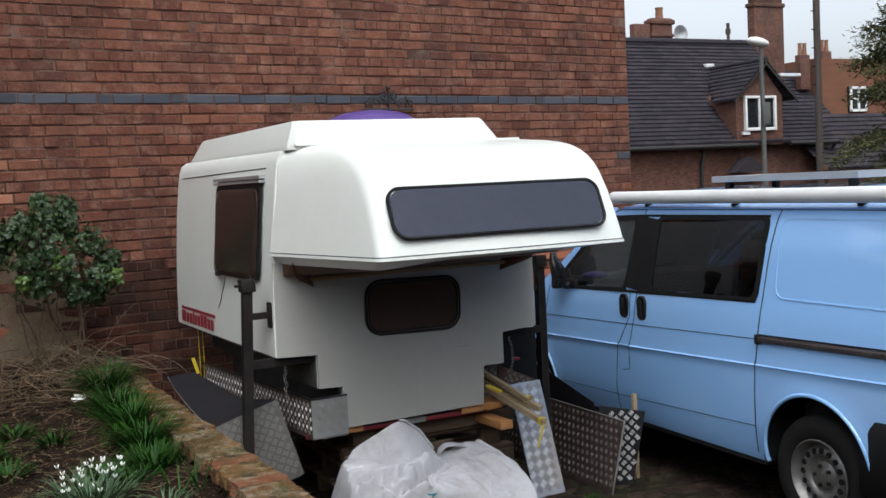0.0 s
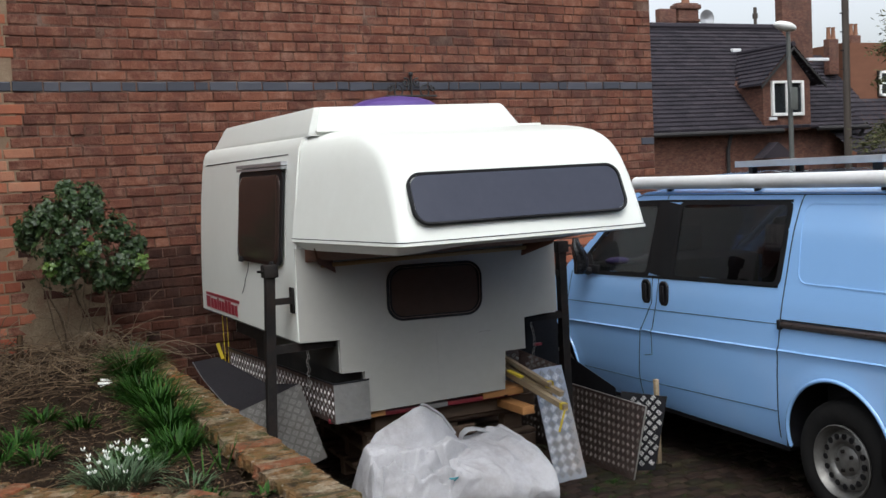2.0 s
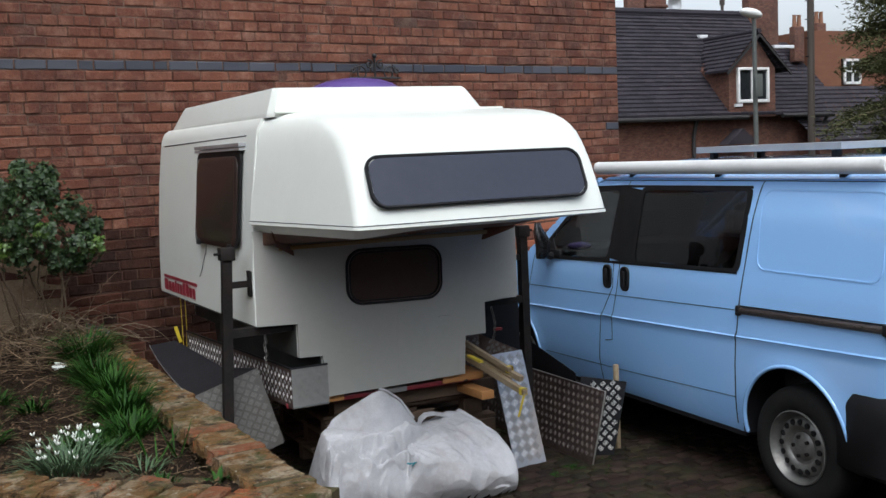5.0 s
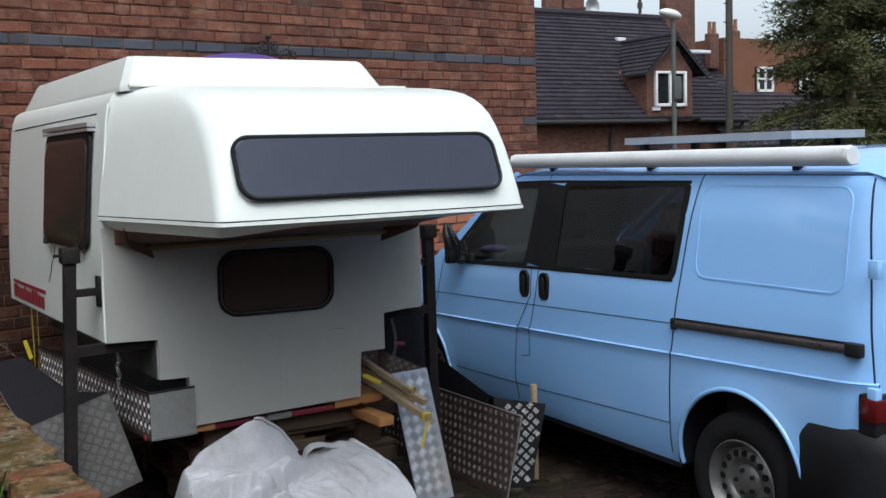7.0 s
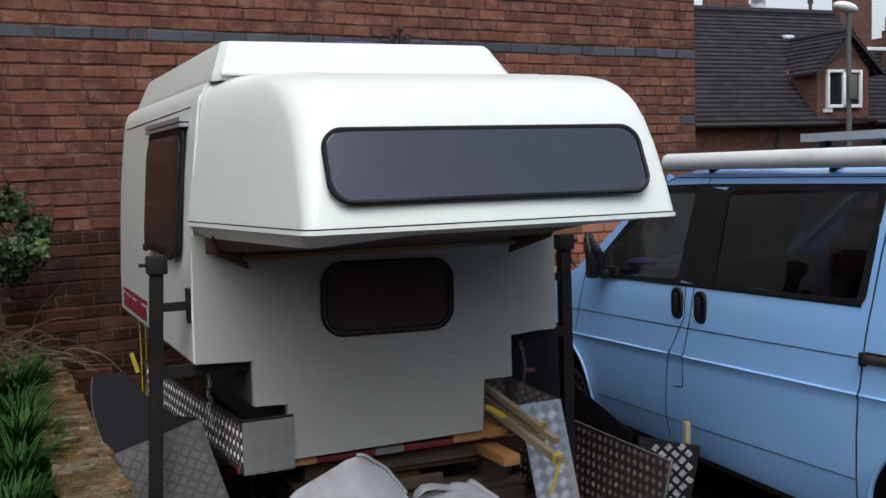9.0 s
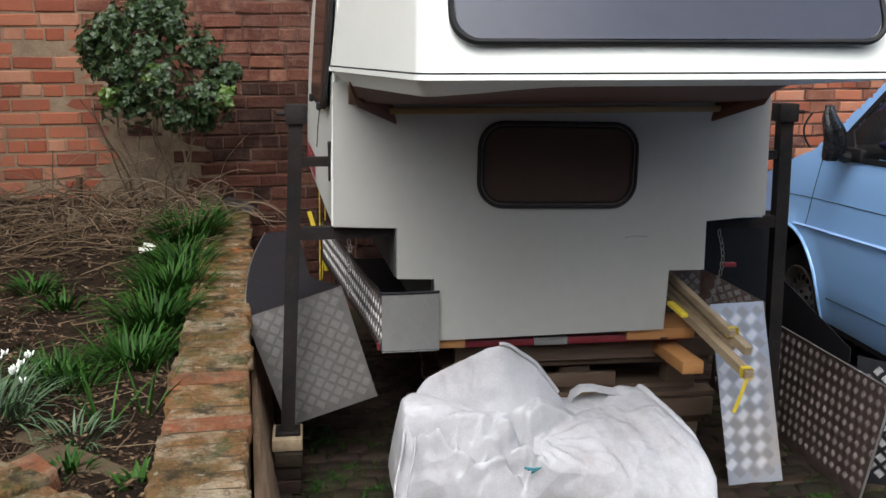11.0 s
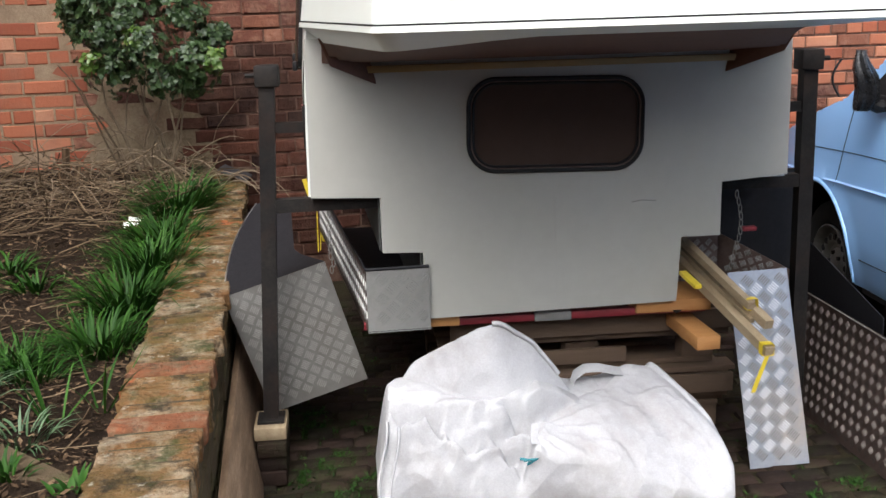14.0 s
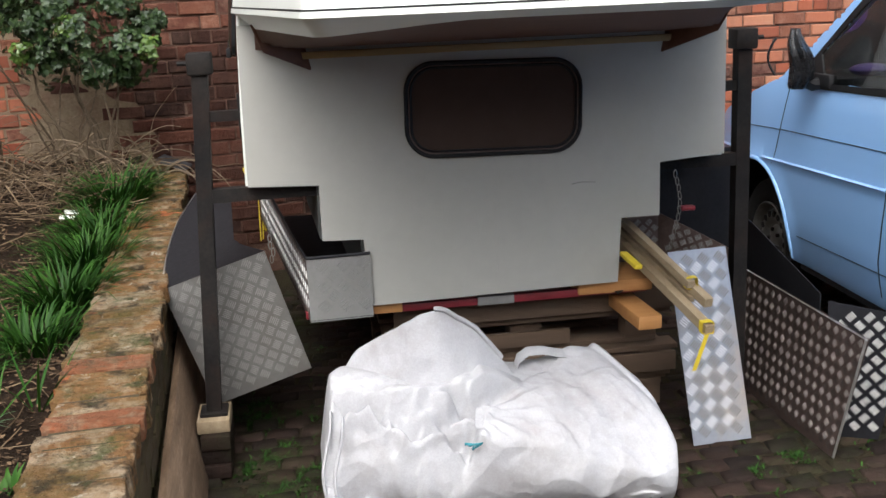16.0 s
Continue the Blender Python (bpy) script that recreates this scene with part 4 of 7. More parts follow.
# roof
mid = VX + VW / 2
rows = []
for y in (VB + 0.01, -2.2, -1.8, -1.2, -0.6, 0.1, 0.35, 0.53):
    drop = 0.0 if y < 0.2 else (0.018 if y < 0.4 else 0.07)
    drop += 0.03 if y < -2.3 else 0.0
    row = []
    for k in range(25):
        u = -1 + 2 * k / 24
        w = VW / 2 - 0.145
        row.append((mid + u * w, y, 1.835 - drop + 0.115 * (1 - abs(u) ** 3.2)))
    rows.append(row)
loft(bm, rows)
# bonnet and nose
rows = []
for y, z, w in ((1.36, 1.262, 0.86), (1.68, 1.185, 0.85), (2.05, 1.075, 0.80), (2.34, 0.95, 0.75), (2.47, 0.82, 0.72), (2.51, 0.66, 0.72), (2.50, 0.55, 0.74)):
    rows.append([(mid + (-1 + 2 * k / 16) * w, y - 0.14 * abs(-1 + 2 * k / 16) ** 3, z - 0.03 * abs(-1 + 2 * k / 16) ** 4) for k in range(17)])
loft(bm, rows)
# rear
rows = []
for z, d in ((0.52, 0.0), (0.9, 0.0), (1.25, 0.01), (1.6, 0.03), (1.82, 0.07)):
    x0 = skin(VB, z)
    rows.append([(x0 + (2 * mid - 2 * x0) * k / 12, VB + d - 0.02 * (1 - abs(k / 6 - 1) ** 4), z) for k in range(13)])
loft(bm, rows)
vbody = part("body", bm, "van", van, "light blue painted steel body", smooth=42)


def strip(pts, w=0.007, out=0.002, parent=vbody, material="van_line", name="panel_gap", label="narrow dark line for panel gaps and crease shade"):
    """A narrow band laid on the near side along points of y, z."""
    bm = bmesh.new()
    dense = []
    for (y0, z0), (y1, z1) in zip(pts, pts[1:]):
        n = max(2, int(math.hypot(y1 - y0, z1 - z0) / 0.03))
        dense += [(y0 + (y1 - y0) * k / n, z0 + (z1 - z0) * k / n) for k in range(n)]
    dense.append(pts[-1])
    rows = []
    for k, (y, z) in enumerate(dense):
        a, b = dense[max(0, k - 1)], dense[min(len(dense) - 1, k + 1)]
        d = Vector((b[0] - a[0], b[1] - a[1])).normalized()
        n = Vector((-d.y, d.x)) * w / 2
        x = skin(y, z) - out
        rows.append([(x + out + 0.001, y + n.x, z + n.y), (x, y + n.x * 0.8, z + n.y * 0.8), (x, y - n.x * 0.8, z - n.y * 0.8), (x + out + 0.001, y - n.x, z - n.y)])
    loft(bm, rows)
    return part(name, bm, material, parent, label, smooth=30)


strip([(0.152, 1.248), (0.150, 1.074), (0.285, 0.862), (0.335, 0.54), (0.33, 0.385)])
strip([(0.076, 1.25), (0.098, 1.07), (0.150, 0.866)])
strip([(0.285, 0.862), (0.150, 0.866), (0.155, 0.70), (0.245, 0.685)], 0.006)
strip([(-1.24, 1.82), (-1.19, 1.50), (-1.145, 1.07), (-1.12, 0.75), (-1.10, 0.375)], 0.009)
strip([(0.075, 1.82), (0.065, 1.765)])
# the next two dark lines paint the shade of the pressed body creases
strip([(1.70, 0.960), (1.25, 0.985), (0.30, 1.015), (-1.135, 1.066)], 0.0045)
strip([(1.10, 0.475), (0.0, 0.50), (-1.11, 0.540)], 0.004)
strip([(-2.235, 1.81), (-2.285, 1.25), (-2.315, 0.93)], 0.010)
PRESS = [(-1.713 + sy * (0.447 - 0.07 + 0.07 * math.cos(a)), 1.543 + sz * (0.228 - 0.07 + 0.07 * math.sin(a))) for sy, sz, arc in ((-1, -1, (90, 60, 30, 0)), (-1, 1, (0, 30, 60, 90)), (1, 1, (90, 60, 30, 0)), (1, -1, (0, 30, 60, 90))) for a in map(radians, arc)]
strip(PRESS + PRESS[:1], 0.012, 0.003, vbody, "van", "pressed_panel_edge", "raised edge of the blank window panel")
strip([(1.25, 1.225), (1.305, 1.03), (1.37, 0.80)], 0.006)
strip([(-2.22, 1.822), (-1.24, 1.822), (0.38, 1.818), (0.55, 1.77)], 0.006)

# side glass
def pane(poly, name, material, label, out=0.004):
    bm = bmesh.new()
    cy = sum(p[0] for p in poly) / len(poly)
    cz = sum(p[1] for p in poly) / len(poly)
    ring_ = []
    for k, p in enumerate(poly):                      # rounded corners
        a, b = Vector(poly[k - 1]), Vector(poly[(k + 1) % len(poly)])
        p = Vector(p)
        for t in (0.0, 0.5, 1.0):
            u = p + (a - p).normalized() * 0.04 * (1 - t) + (b - p).normalized() * 0.04 * t
            ring_.append(u * (0.55 if t == 0.5 else 1) + (p * 0.45 if t == 0.5 else Vector((0, 0))))
    grow = [Vector((cy, cz)) + (p - Vector((cy, cz))) * 1.012 for p in ring_]
    prism(bm, [(skin(p.x, p.y) - out, p.x, p.y) for p in grow], (0.005, 0, 0))
    p = part(name, bm, material, vbody, label, smooth=0)
    bm = bmesh.new()
    rows = []
    for k, d in ((1.0, 0.0), (1.0, 0.003), (0.0, 0.003), (0.0, 0.0)):
        row = []
        for q in ring_:
            c = Vector((cy, cz))
            w = (q - c).normalized()
            q2 = q + w * (0.022 if k else -0.020)
            row.append((skin(q2.x, q2.y) - out - 0.001 - d, q2.x, q2.y))
        rows.append(row)
    loft(bm, rows, closed=True)
    part("glass_border", bm, "seal", p, "black printed glass border", smooth=0)
    return p


pane(WIN_SLIDE, "sliding_door_glass", "glass_tint", "dark tinted side window")
pane(WIN_DOOR, "front_door_glass", "glass_clear", "clear front door window")
strip([(1.21, 1.226), (0.61, 1.69), (0.47, 1.768), (0.12, 1.778), (-1.17, 1.785)], 0.018, 0.005, vbody, "seal", "window_seal", "black rubber window seal")
strip([(1.21, 1.216), (0.20, 1.248), (-1.115, 1.284)], 0.018, 0.005, vbody, "seal", "window_seal", "black rubber window seal")
strip([(0.072, 1.262), (0.010, 1.768)], 0.285, 0.006, vbody, "seal", "window_pillar", "black window pillar")

# handles, rail, hinges, lights, bumpers
for y in (0.215, 0.005):
    bm = bmesh.new()
    m_ = frame_of((VX + 0.020, y, 1.145), (0, -1, 0), (0.0, 0, 1))
    ring_pts = rounded(0.092, 0.155, 0.036, 6)
    loft(bm, [[m_ @ Vector((u * k, v * k, w)) for u, v in ring_pts] for k, w in ((1.1, -0.004), (1.08, 0.006), (1.0, 0.010), (0.86, 0.004))], closed=True, cap1=True)
    h = part("door_handle", bm, "black_trim", vbody, "black recessed door handle", smooth=50)
    bm = bmesh.new()
    box(bm, VX - 0.002, VX + 0.016, y - 0.012, y + 0.014, 1.09, 1.20, 0.006)
    part("grip", bm, "black_trim", h)
bm = bmesh.new()
tube(bm, [(VX + 0.014, -1.15, 1.066), (VX + 0.014, -2.21, 1.092)], 0.022, 8)
rail = part("door_rail", bm, "bronze", vbody, "brown metal sliding door rail", smooth=50)
for y0, y1, z in ((-2.285, -2.21, 1.095), (-1.17, -1.143, 1.067)):
    bm = bmesh.new()
    box(bm, VX - 0.012, VX + 0.03, y0, y1, z - 0.03, z + 0.03, 0.007)
    part("rail_end", bm, "black_trim", rail, "black rail end cap")
strip([(-1.15, 1.093), (-2.22, 1.119)], 0.008, 0.006, rail, "black_trim", "rail_edge", "black rail edge")
for z in (1.44, 0.905):
    bm = bmesh.new()
    box(bm, VX + 0.012, VX + 0.05, -2.355, -2.305, z - 0.04, z + 0.04, 0.006)
    part("rear_hinge", bm, "van", vbody, "blue rear door hinge")
bm = bmesh.new()
box(bm, VX + 0.012, VX + 0.12, -2.355, -2.262, 0.74, 0.915, 0.012)
tl = part("tail_light", bm, "black_trim", vbody, "dark tail light housing")
bm = bmesh.new()
box(bm, VX + 0.005, VX + 0.115, -2.362, -2.28, 0.80, 0.90, 0.008)
part("lens", bm, "lens_red", tl, "red tail light lens")
bm = bmesh.new()
rows = []
for y, d in ((-1.885, 0.02), (-2.03, -0.005), (-2.27, -0.012), (-2.39, 0.02), (-2.44, 0.10), (-2.45, 0.3), (-2.45, 1.54)):
    rows.append([(VX + d + e, y + (0.03 if e > 0.02 else 0), z) for z, e in ((0.30, 0.05), (0.34, 0.0), (0.66, 0.0), (0.735, 0.008), (0.755, 0.03))])
loft(bm, rows)
part("rear_bumper", bm, "black_trim", vbody, "dark grey plastic bumper", smooth=50)
bm = bmesh.new()
rows = []
for y, d in ((1.98, 0.06), (2.24, 0.12), (2.47, 0.24), (2.58, 0.42), (2.61, 0.92), (2.58, 1.42), (2.47, 1.6)):
    rows.append([(VX + d + e, y - e, z) for z, e in ((0.28, 0.05), (0.32, 0.0), (0.50, 0.0), (0.56, 0.03))])
loft(bm, rows)
part("front_bumper", bm, "black_trim", vbody, "dark grey plastic bumper", smooth=50)
# wheel arches' rolled edge and dark liner
for ax in (REAR_AXLE, FRONT_AXLE):
    bm = bmesh.new()
    pts = []
    for k in range(41):
        a = radians(-8 + 196 * k / 40)
        y, z = ax + math.cos(a) * (ARCH + 0.004), ARCH_Z + math.sin(a) * (ARCH + 0.004)
        pts.append((skin(y, max(z, 0.34)) + 0.004, y, z))
    tube(bm, pts, 0.013, 8)
    part("arch_edge", bm, "van", vbody, "rolled wheel arch edge", smooth=60)
    bm = bmesh.new()
    rows = []
    for x in (VX + 0.02, VX + 0.42):
        rows.append([(x, ax + math.cos(radians(-10 + 200 * k / 24)) * (ARCH + 0.01), ARCH_Z + math.sin(radians(-10 + 200 * k / 24)) * (ARCH + 0.01)) for k in range(25)])
    v_ = loft(bm, rows)
    bm.faces.new(v_[1])
    part("arch_liner", bm, "black_sheet", vbody, "black wheel arch liner", smooth=60)
# windscreen
bm = bmesh.new()
rows = []
for t in [k / 6 for k in range(7)]:
    y, z = 0.54 + 0.84 * t, 1.795 - 0.545 * t
    rows.append([(mid + (-1 + 2 * k / 12) * (0.74 + 0.08 * t), y + 0.10 * (1 - (k / 6 - 1) ** 2), z) for k in range(13)])
loft(bm, rows)
part("windscreen", bm, "glass_clear", vbody, "clear windscreen", smooth=60)
for sx in (-1, 1):
    bm = bmesh.new()
    tube(bm, [(mid + sx * 0.775, 0.45, 1.815), (mid + sx * 0.79, 0.90, 1.53), (mid + sx * 0.84, 1.37, 1.245)], 0.03, 6)
    part("windscreen_pillar", bm, "van", vbody, "blue windscreen pillar", smooth=60)
# mirror
bm = bmesh.new()
mm = Matrix.Translation((VX - 0.085, 0.95, 1.36)) @ Matrix.Rotation(radians(-22), 4, "Z")
rows = []
for k in range(17):
    v = k / 16
    h = -0.135 + 0.275 * v
    wide = 0.052 * (0.62 + 0.5 * math.sin(min(1, v * 1.1) * math.pi) ** 0.6) * (1.05 - 0.35 * v)
    deep = 0.07 * (0.5 + 0.6 * math.sin(v * math.pi) ** 0.7)
    row = []
    for q in range(28):
        a = 2 * math.pi * q / 28
        f = 1 + 0.14 * math.sin(5 * a + 2 * v) + 0.10 * noise.noise(Vector((math.cos(a) * 2, math.sin(a) * 2, v * 4)))
        row.append(mm @ Vector((wide * math.cos(a) * f + 0.02 * math.sin(v * 5), deep * math.sin(a) * f, h)))
    rows.append(row)
loft(bm, rows, closed=True, cap0=True, cap1=True)
mir = part("wing_mirror", bm, "bin_bag", vbody, "wing mirror wrapped in a black plastic bag", smooth=60)
bm = bmesh.new()
tube(bm, [(VX - 0.05, 0.95, 1.26), (VX - 0.01, 0.95, 1.24), (VX + 0.05, 0.95, 1.25)], 0.03, 8)
box(bm, VX + 0.012, VX + 0.06, 0.84, 1.16, 1.225, 1.29, 0.01)
part("mirror_arm", bm, "black_trim", mir)
bm = bmesh.new()
tube(bm, [mm @ Vector((-0.10 - 0.035 * math.sin(t * math.pi), 0.0, 0.10 - 0.17 * t)) for t in [k / 8 for k in range(9)]], 0.006, 6)
part("strap", bm, "black_trim", mir, "thin black strap loop")
bm = bmesh.new()
prism(bm, [(skin(1.19, 1.235) - 0.010, 1.19, 1.235), (skin(0.90, 1.24) - 0.010, 0.90, 1.24), (skin(0.99, 1.40) - 0.010, 0.99, 1.385)], (0.012, 0, 0))
part("mirror_sail", bm, "black_trim", vbody, "black triangular mirror base", smooth=0)

# wheels
def wheel(ax):
    x = VX + (0.035 if ax < 0 else 0.085)
    bm = bmesh.new()
    prof = [(0.205, 0.02), (0.225, 0.006), (0.262, 0.0), (0.312, 0.004), (0.332, 0.020), (0.341, 0.045), (0.343, 0.09), (0.343, 0.16), (0.325, 0.195), (0.22, 0.19)]
    lathe(bm, [(r, x + h) for r, h in prof], (0, ax, AXLE_Z), "x", 48)
    w = part("wheel", bm, "tyre", van, "black tyre on a silver steel rim", smooth=50)
    bm = bmesh.new()
    prof = [(0.208, 0.016), (0.211, 0.005), (0.205, 0.001), (0.195, 0.014), (0.186, 0.045), (0.170, 0.058), (0.162, 0.046), (0.150, 0.034), (0.130, 0.030), (0.112, 0.036), (0.100, 0.052), (0.082, 0.056), (0.070, 0.044), (0.045, 0.036), (0.0005, 0.034)]
    lathe(bm, [(r, x + h) for r, h in prof], (0, ax, AXLE_Z), "x", 48)
    rim = part("rim", bm, "rim", w, "silver steel rim with round holes", smooth=40)
    for k in range(16):
        a = 2 * math.pi * k / 16
        bm = bmesh.new()
        lathe(bm, [(0.0005, x + 0.0275), (0.017, x + 0.0275), (0.0185, x + 0.036)], (0, ax + math.cos(a) * 0.141, AXLE_Z + math.sin(a) * 0.141), "x", 10)
        part("vent_hole", bm, "seal", rim, "dark round vent hole")
    for k in range(5):
        a = 2 * math.pi * k / 5
        bm = bmesh.new()
        lathe(bm, [(0.0005, x + 0.026), (0.011, x + 0.028), (0.012, x + 0.05)], (0, ax + math.cos(a) * 0.056, AXLE_Z + math.sin(a) * 0.056), "x", 8)
        part("wheel_bolt", bm, "dark_steel", rim)


wheel(REAR_AXLE)
wheel(FRONT_AXLE)
# far wheels, floor pan and cabin
for ax in (REAR_AXLE, FRONT_AXLE):
    bm = bmesh.new()
    lathe(bm, [(0.05, VX + VW - 0.24), (0.30, VX + VW - 0.23), (0.325, VX + VW - 0.2), (0.325, VX + VW - 0.05), (0.30, VX + VW - 0.03), (0.05, VX + VW - 0.04)], (0, ax, AXLE_Z), "x", 32)
    part("far_wheel", bm, "tyre", van)
bm = bmesh.new()
box(bm, VX + 0.06, VX + VW - 0.06, -1.15, 1.12, 0.30, 0.42)
box(bm, VX + 0.46, VX + VW - 0.46, VB + 0.05, 2.2, 0.31, 0.44)
part("floor_pan", bm, "black_sheet", van, smooth=0)
bm = bmesh.new()
box(bm, VX + 0.22, VX + VW - 0.22, -2.22, -1.30, 0.46, 1.76)
box(bm, VX + VW - 0.17, VX + VW - 0.15, -1.30, 0.05, 0.42, 1.78)
box(bm, VX + 0.16, VX + VW - 0.16, -1.30, 0.42, 1.79, 1.81)
part("cargo_lining", bm, "fabric", van, "dark cargo lining", smooth=0)
bm = bmesh.new()
box(bm, VX + 0.12, VX + VW - 0.12, 1.02, 1.52, 0.8, 1.262, 0.04)
dash = part("dashboard", bm, "black_trim", van)
bm = bmesh.new()
bmesh.ops.create_uvsphere(bm, u_segments=16, v_segments=10, radius=1, matrix=Matrix.Translation((VX + 0.36, 1.10, 1.285)) @ Matrix.Diagonal((0.10, 0.09, 0.03, 1)))
part("folded_cloth", bm, M["purple"], dash, "small purple bundle on the dashboard", smooth=60)
for sx in (0.42, 1.36):
    bm = bmesh.new()
    box(bm, VX + sx - 0.24, VX + sx + 0.24, 0.3, 0.8, 0.55, 0.8, 0.05)
    box(bm, VX + sx - 0.23, VX + sx + 0.23, 0.22, 0.34, 0.75, 1.36, 0.05)
    box(bm, VX + sx - 0.13, VX + sx + 0.13, 0.23, 0.32, 1.40, 1.60, 0.04)
    part("seat", bm, "fabric", van, "dark cab seat")
bm = bmesh.new()
rows = [[(VX + 0.17 + 0.025 * math.sin(k * 2.1 + t * 5), -0.80 - (0.05 + 0.13 * math.sin(t * 2.6)) * u - 0.10 * t, 1.31 + 0.33 * t) for k, u in enumerate([i / 8 for i in range(9)])] for t in [j / 10 for j in range(11)]]
loft(bm, rows)
part("curtain", bm, "pale_cloth", van, "pale crumpled shape inside the window", smooth=70)
bm = bmesh.new()
box(bm, VX + 0.5, VX + VW - 0.12, -1.30, -0.75, 0.46, 1.1, 0.03)
box(bm, VX + 0.34, VX + VW - 0.12, -1.30, -1.20, 0.46, 1.79, 0.01)
part("rear_bench", bm, "fabric", van, "dark rear bench and bulkhead")

# roof awning and solar panel
awn = thing("roll_out_awning", (VX + 0.12, -0.85, 1.87), "white roll-out awning case fixed along the van roof", "awning")
AX, AZ = VX + 0.125, 1.902
bm = bmesh.new()
sect = [(-0.045, -0.020), (-0.052, 0.005), (-0.042, 0.035), (-0.01, 0.048), (0.03, 0.040), (0.045, 0.01), (0.04, -0.035), (-0.02, -0.040)]
loft(bm, [[(AX + x, y, AZ + z) for x, z in sect] for y in (0.42, -0.2, -0.8, -1.4, -2.12)], closed=True, cap0=True, cap1=True)
part("case", bm, "white_tube", awn, smooth=50)
for y0, y1 in ((0.42, 0.445), (-2.145, -2.12)):
    bm = bmesh.new()
    loft(bm, [[(AX + x * k, y, AZ + z * k) for x, z in sect] for y, k in ((y0, 0.85 if y0 < 0 else 1.02), (y0 * 0.5 + y1 * 0.5, 1.02), (y1, 1.02 if y0 < 0 else 0.85))], closed=True, cap0=True, cap1=True)
    part("end_cap", bm, "white_tube", awn, "white plastic end cap")
for y in (0.1, -0.8, -1.8):
    bm = bmesh.new()
    box(bm, AX + 0.035, AX + 0.12, y - 0.02, y + 0.02, 1.84, 1.872, 0.004)
    part("bracket", bm, "black_trim", awn)
sol = thing("solar_panel", (2.65, -0.9, 1.97), "framed solar panel mounted flat on the van roof", "solar panel")
SX0, SX1, SY0, SY1 = 2.385, 2.93, -1.52, -0.25
bm = bmesh.new()
for x0, x1, y0, y1 in ((SX0, SX1, SY0, SY0 + 0.035), (SX0, SX1, SY1 - 0.035, SY1), (SX0, SX0 + 0.035, SY0 + 0.035, SY1 - 0.035), (SX1 - 0.035, SX1, SY0 + 0.035, SY1 - 0.035)):
    box(bm, x0, x1, y0, y1, 1.988, 2.028, 0.002)
part("panel_frame", bm, "alu_frame", sol, "aluminium panel frame", smooth=0)
bm = bmesh.new()
box(bm, SX0 + 0.03, SX1 - 0.03, SY0 + 0.03, SY1 - 0.03, 2.008, 2.021)
part("cells", bm, "solar", sol, "dark solar cells", smooth=0)
for x in (SX0 + 0.05, SX1 - 0.09):
    for y in (SY0 + 0.08, SY1 - 0.12):
        bm = bmesh.new()
        box(bm, x, x + 0.04, y, y + 0.04, 1.93, 1.989)
        part("foot", bm, "black_trim", sol)
for ob in (van, awn, sol):
    ob.matrix_world = VAN_TURN @ Matrix.Translation(ob.location)

# ---------------------------------------------------------------- chequer-plate trays, plates and timber
def sheet(name, parent, corners, plate_mat, stud_mat, cross_mat=None, thick=0.003, pitch=0.053, label="", clip=None, lift=0.0022, fill=0.9):
    """A chequer plate over a quadrilateral: corner, corner along u, corner along v."""
    o, a, b = (Vector(c) for c in corners)
    u, v = a - o, b - o
    w, h = u.length, v.length
    m = frame_of(o, u, v)
    vv = m.inverted() @ b
    bm = bmesh.new()
    outline = clip or [(0, 0), (w, 0), (w + vv.x, vv.y), (vv.x, vv.y)]
    prism(bm, [(p[0], p[1], 0) for p in outline], (0, 0, -thick), m)
    p = part(name, bm, plate_mat, parent, label, smooth=0)
    bms = (bmesh.new(), bmesh.new())
    pad = 0.40 * pitch

    def ok(s, t):
        return inside(outline, s, t) and all(inside(outline, s + c, t + d) for c, d in ((pad, 0), (-pad, 0), (0, pad), (0, -pad)))

    span_u = max(q[0] for q in outline)
    span_v = max(q[1] for q in outline)
    lozenges(bms, ok, span_u, span_v, m, pitch, lift, fill)
    for bm, mm in zip(bms, (stud_mat, cross_mat or stud_mat)):
        s = part("lozenge_relief", bm, mm, p, "raised five-bar lozenges", smooth=0)
        s["kind"] = "stuff"
    return p


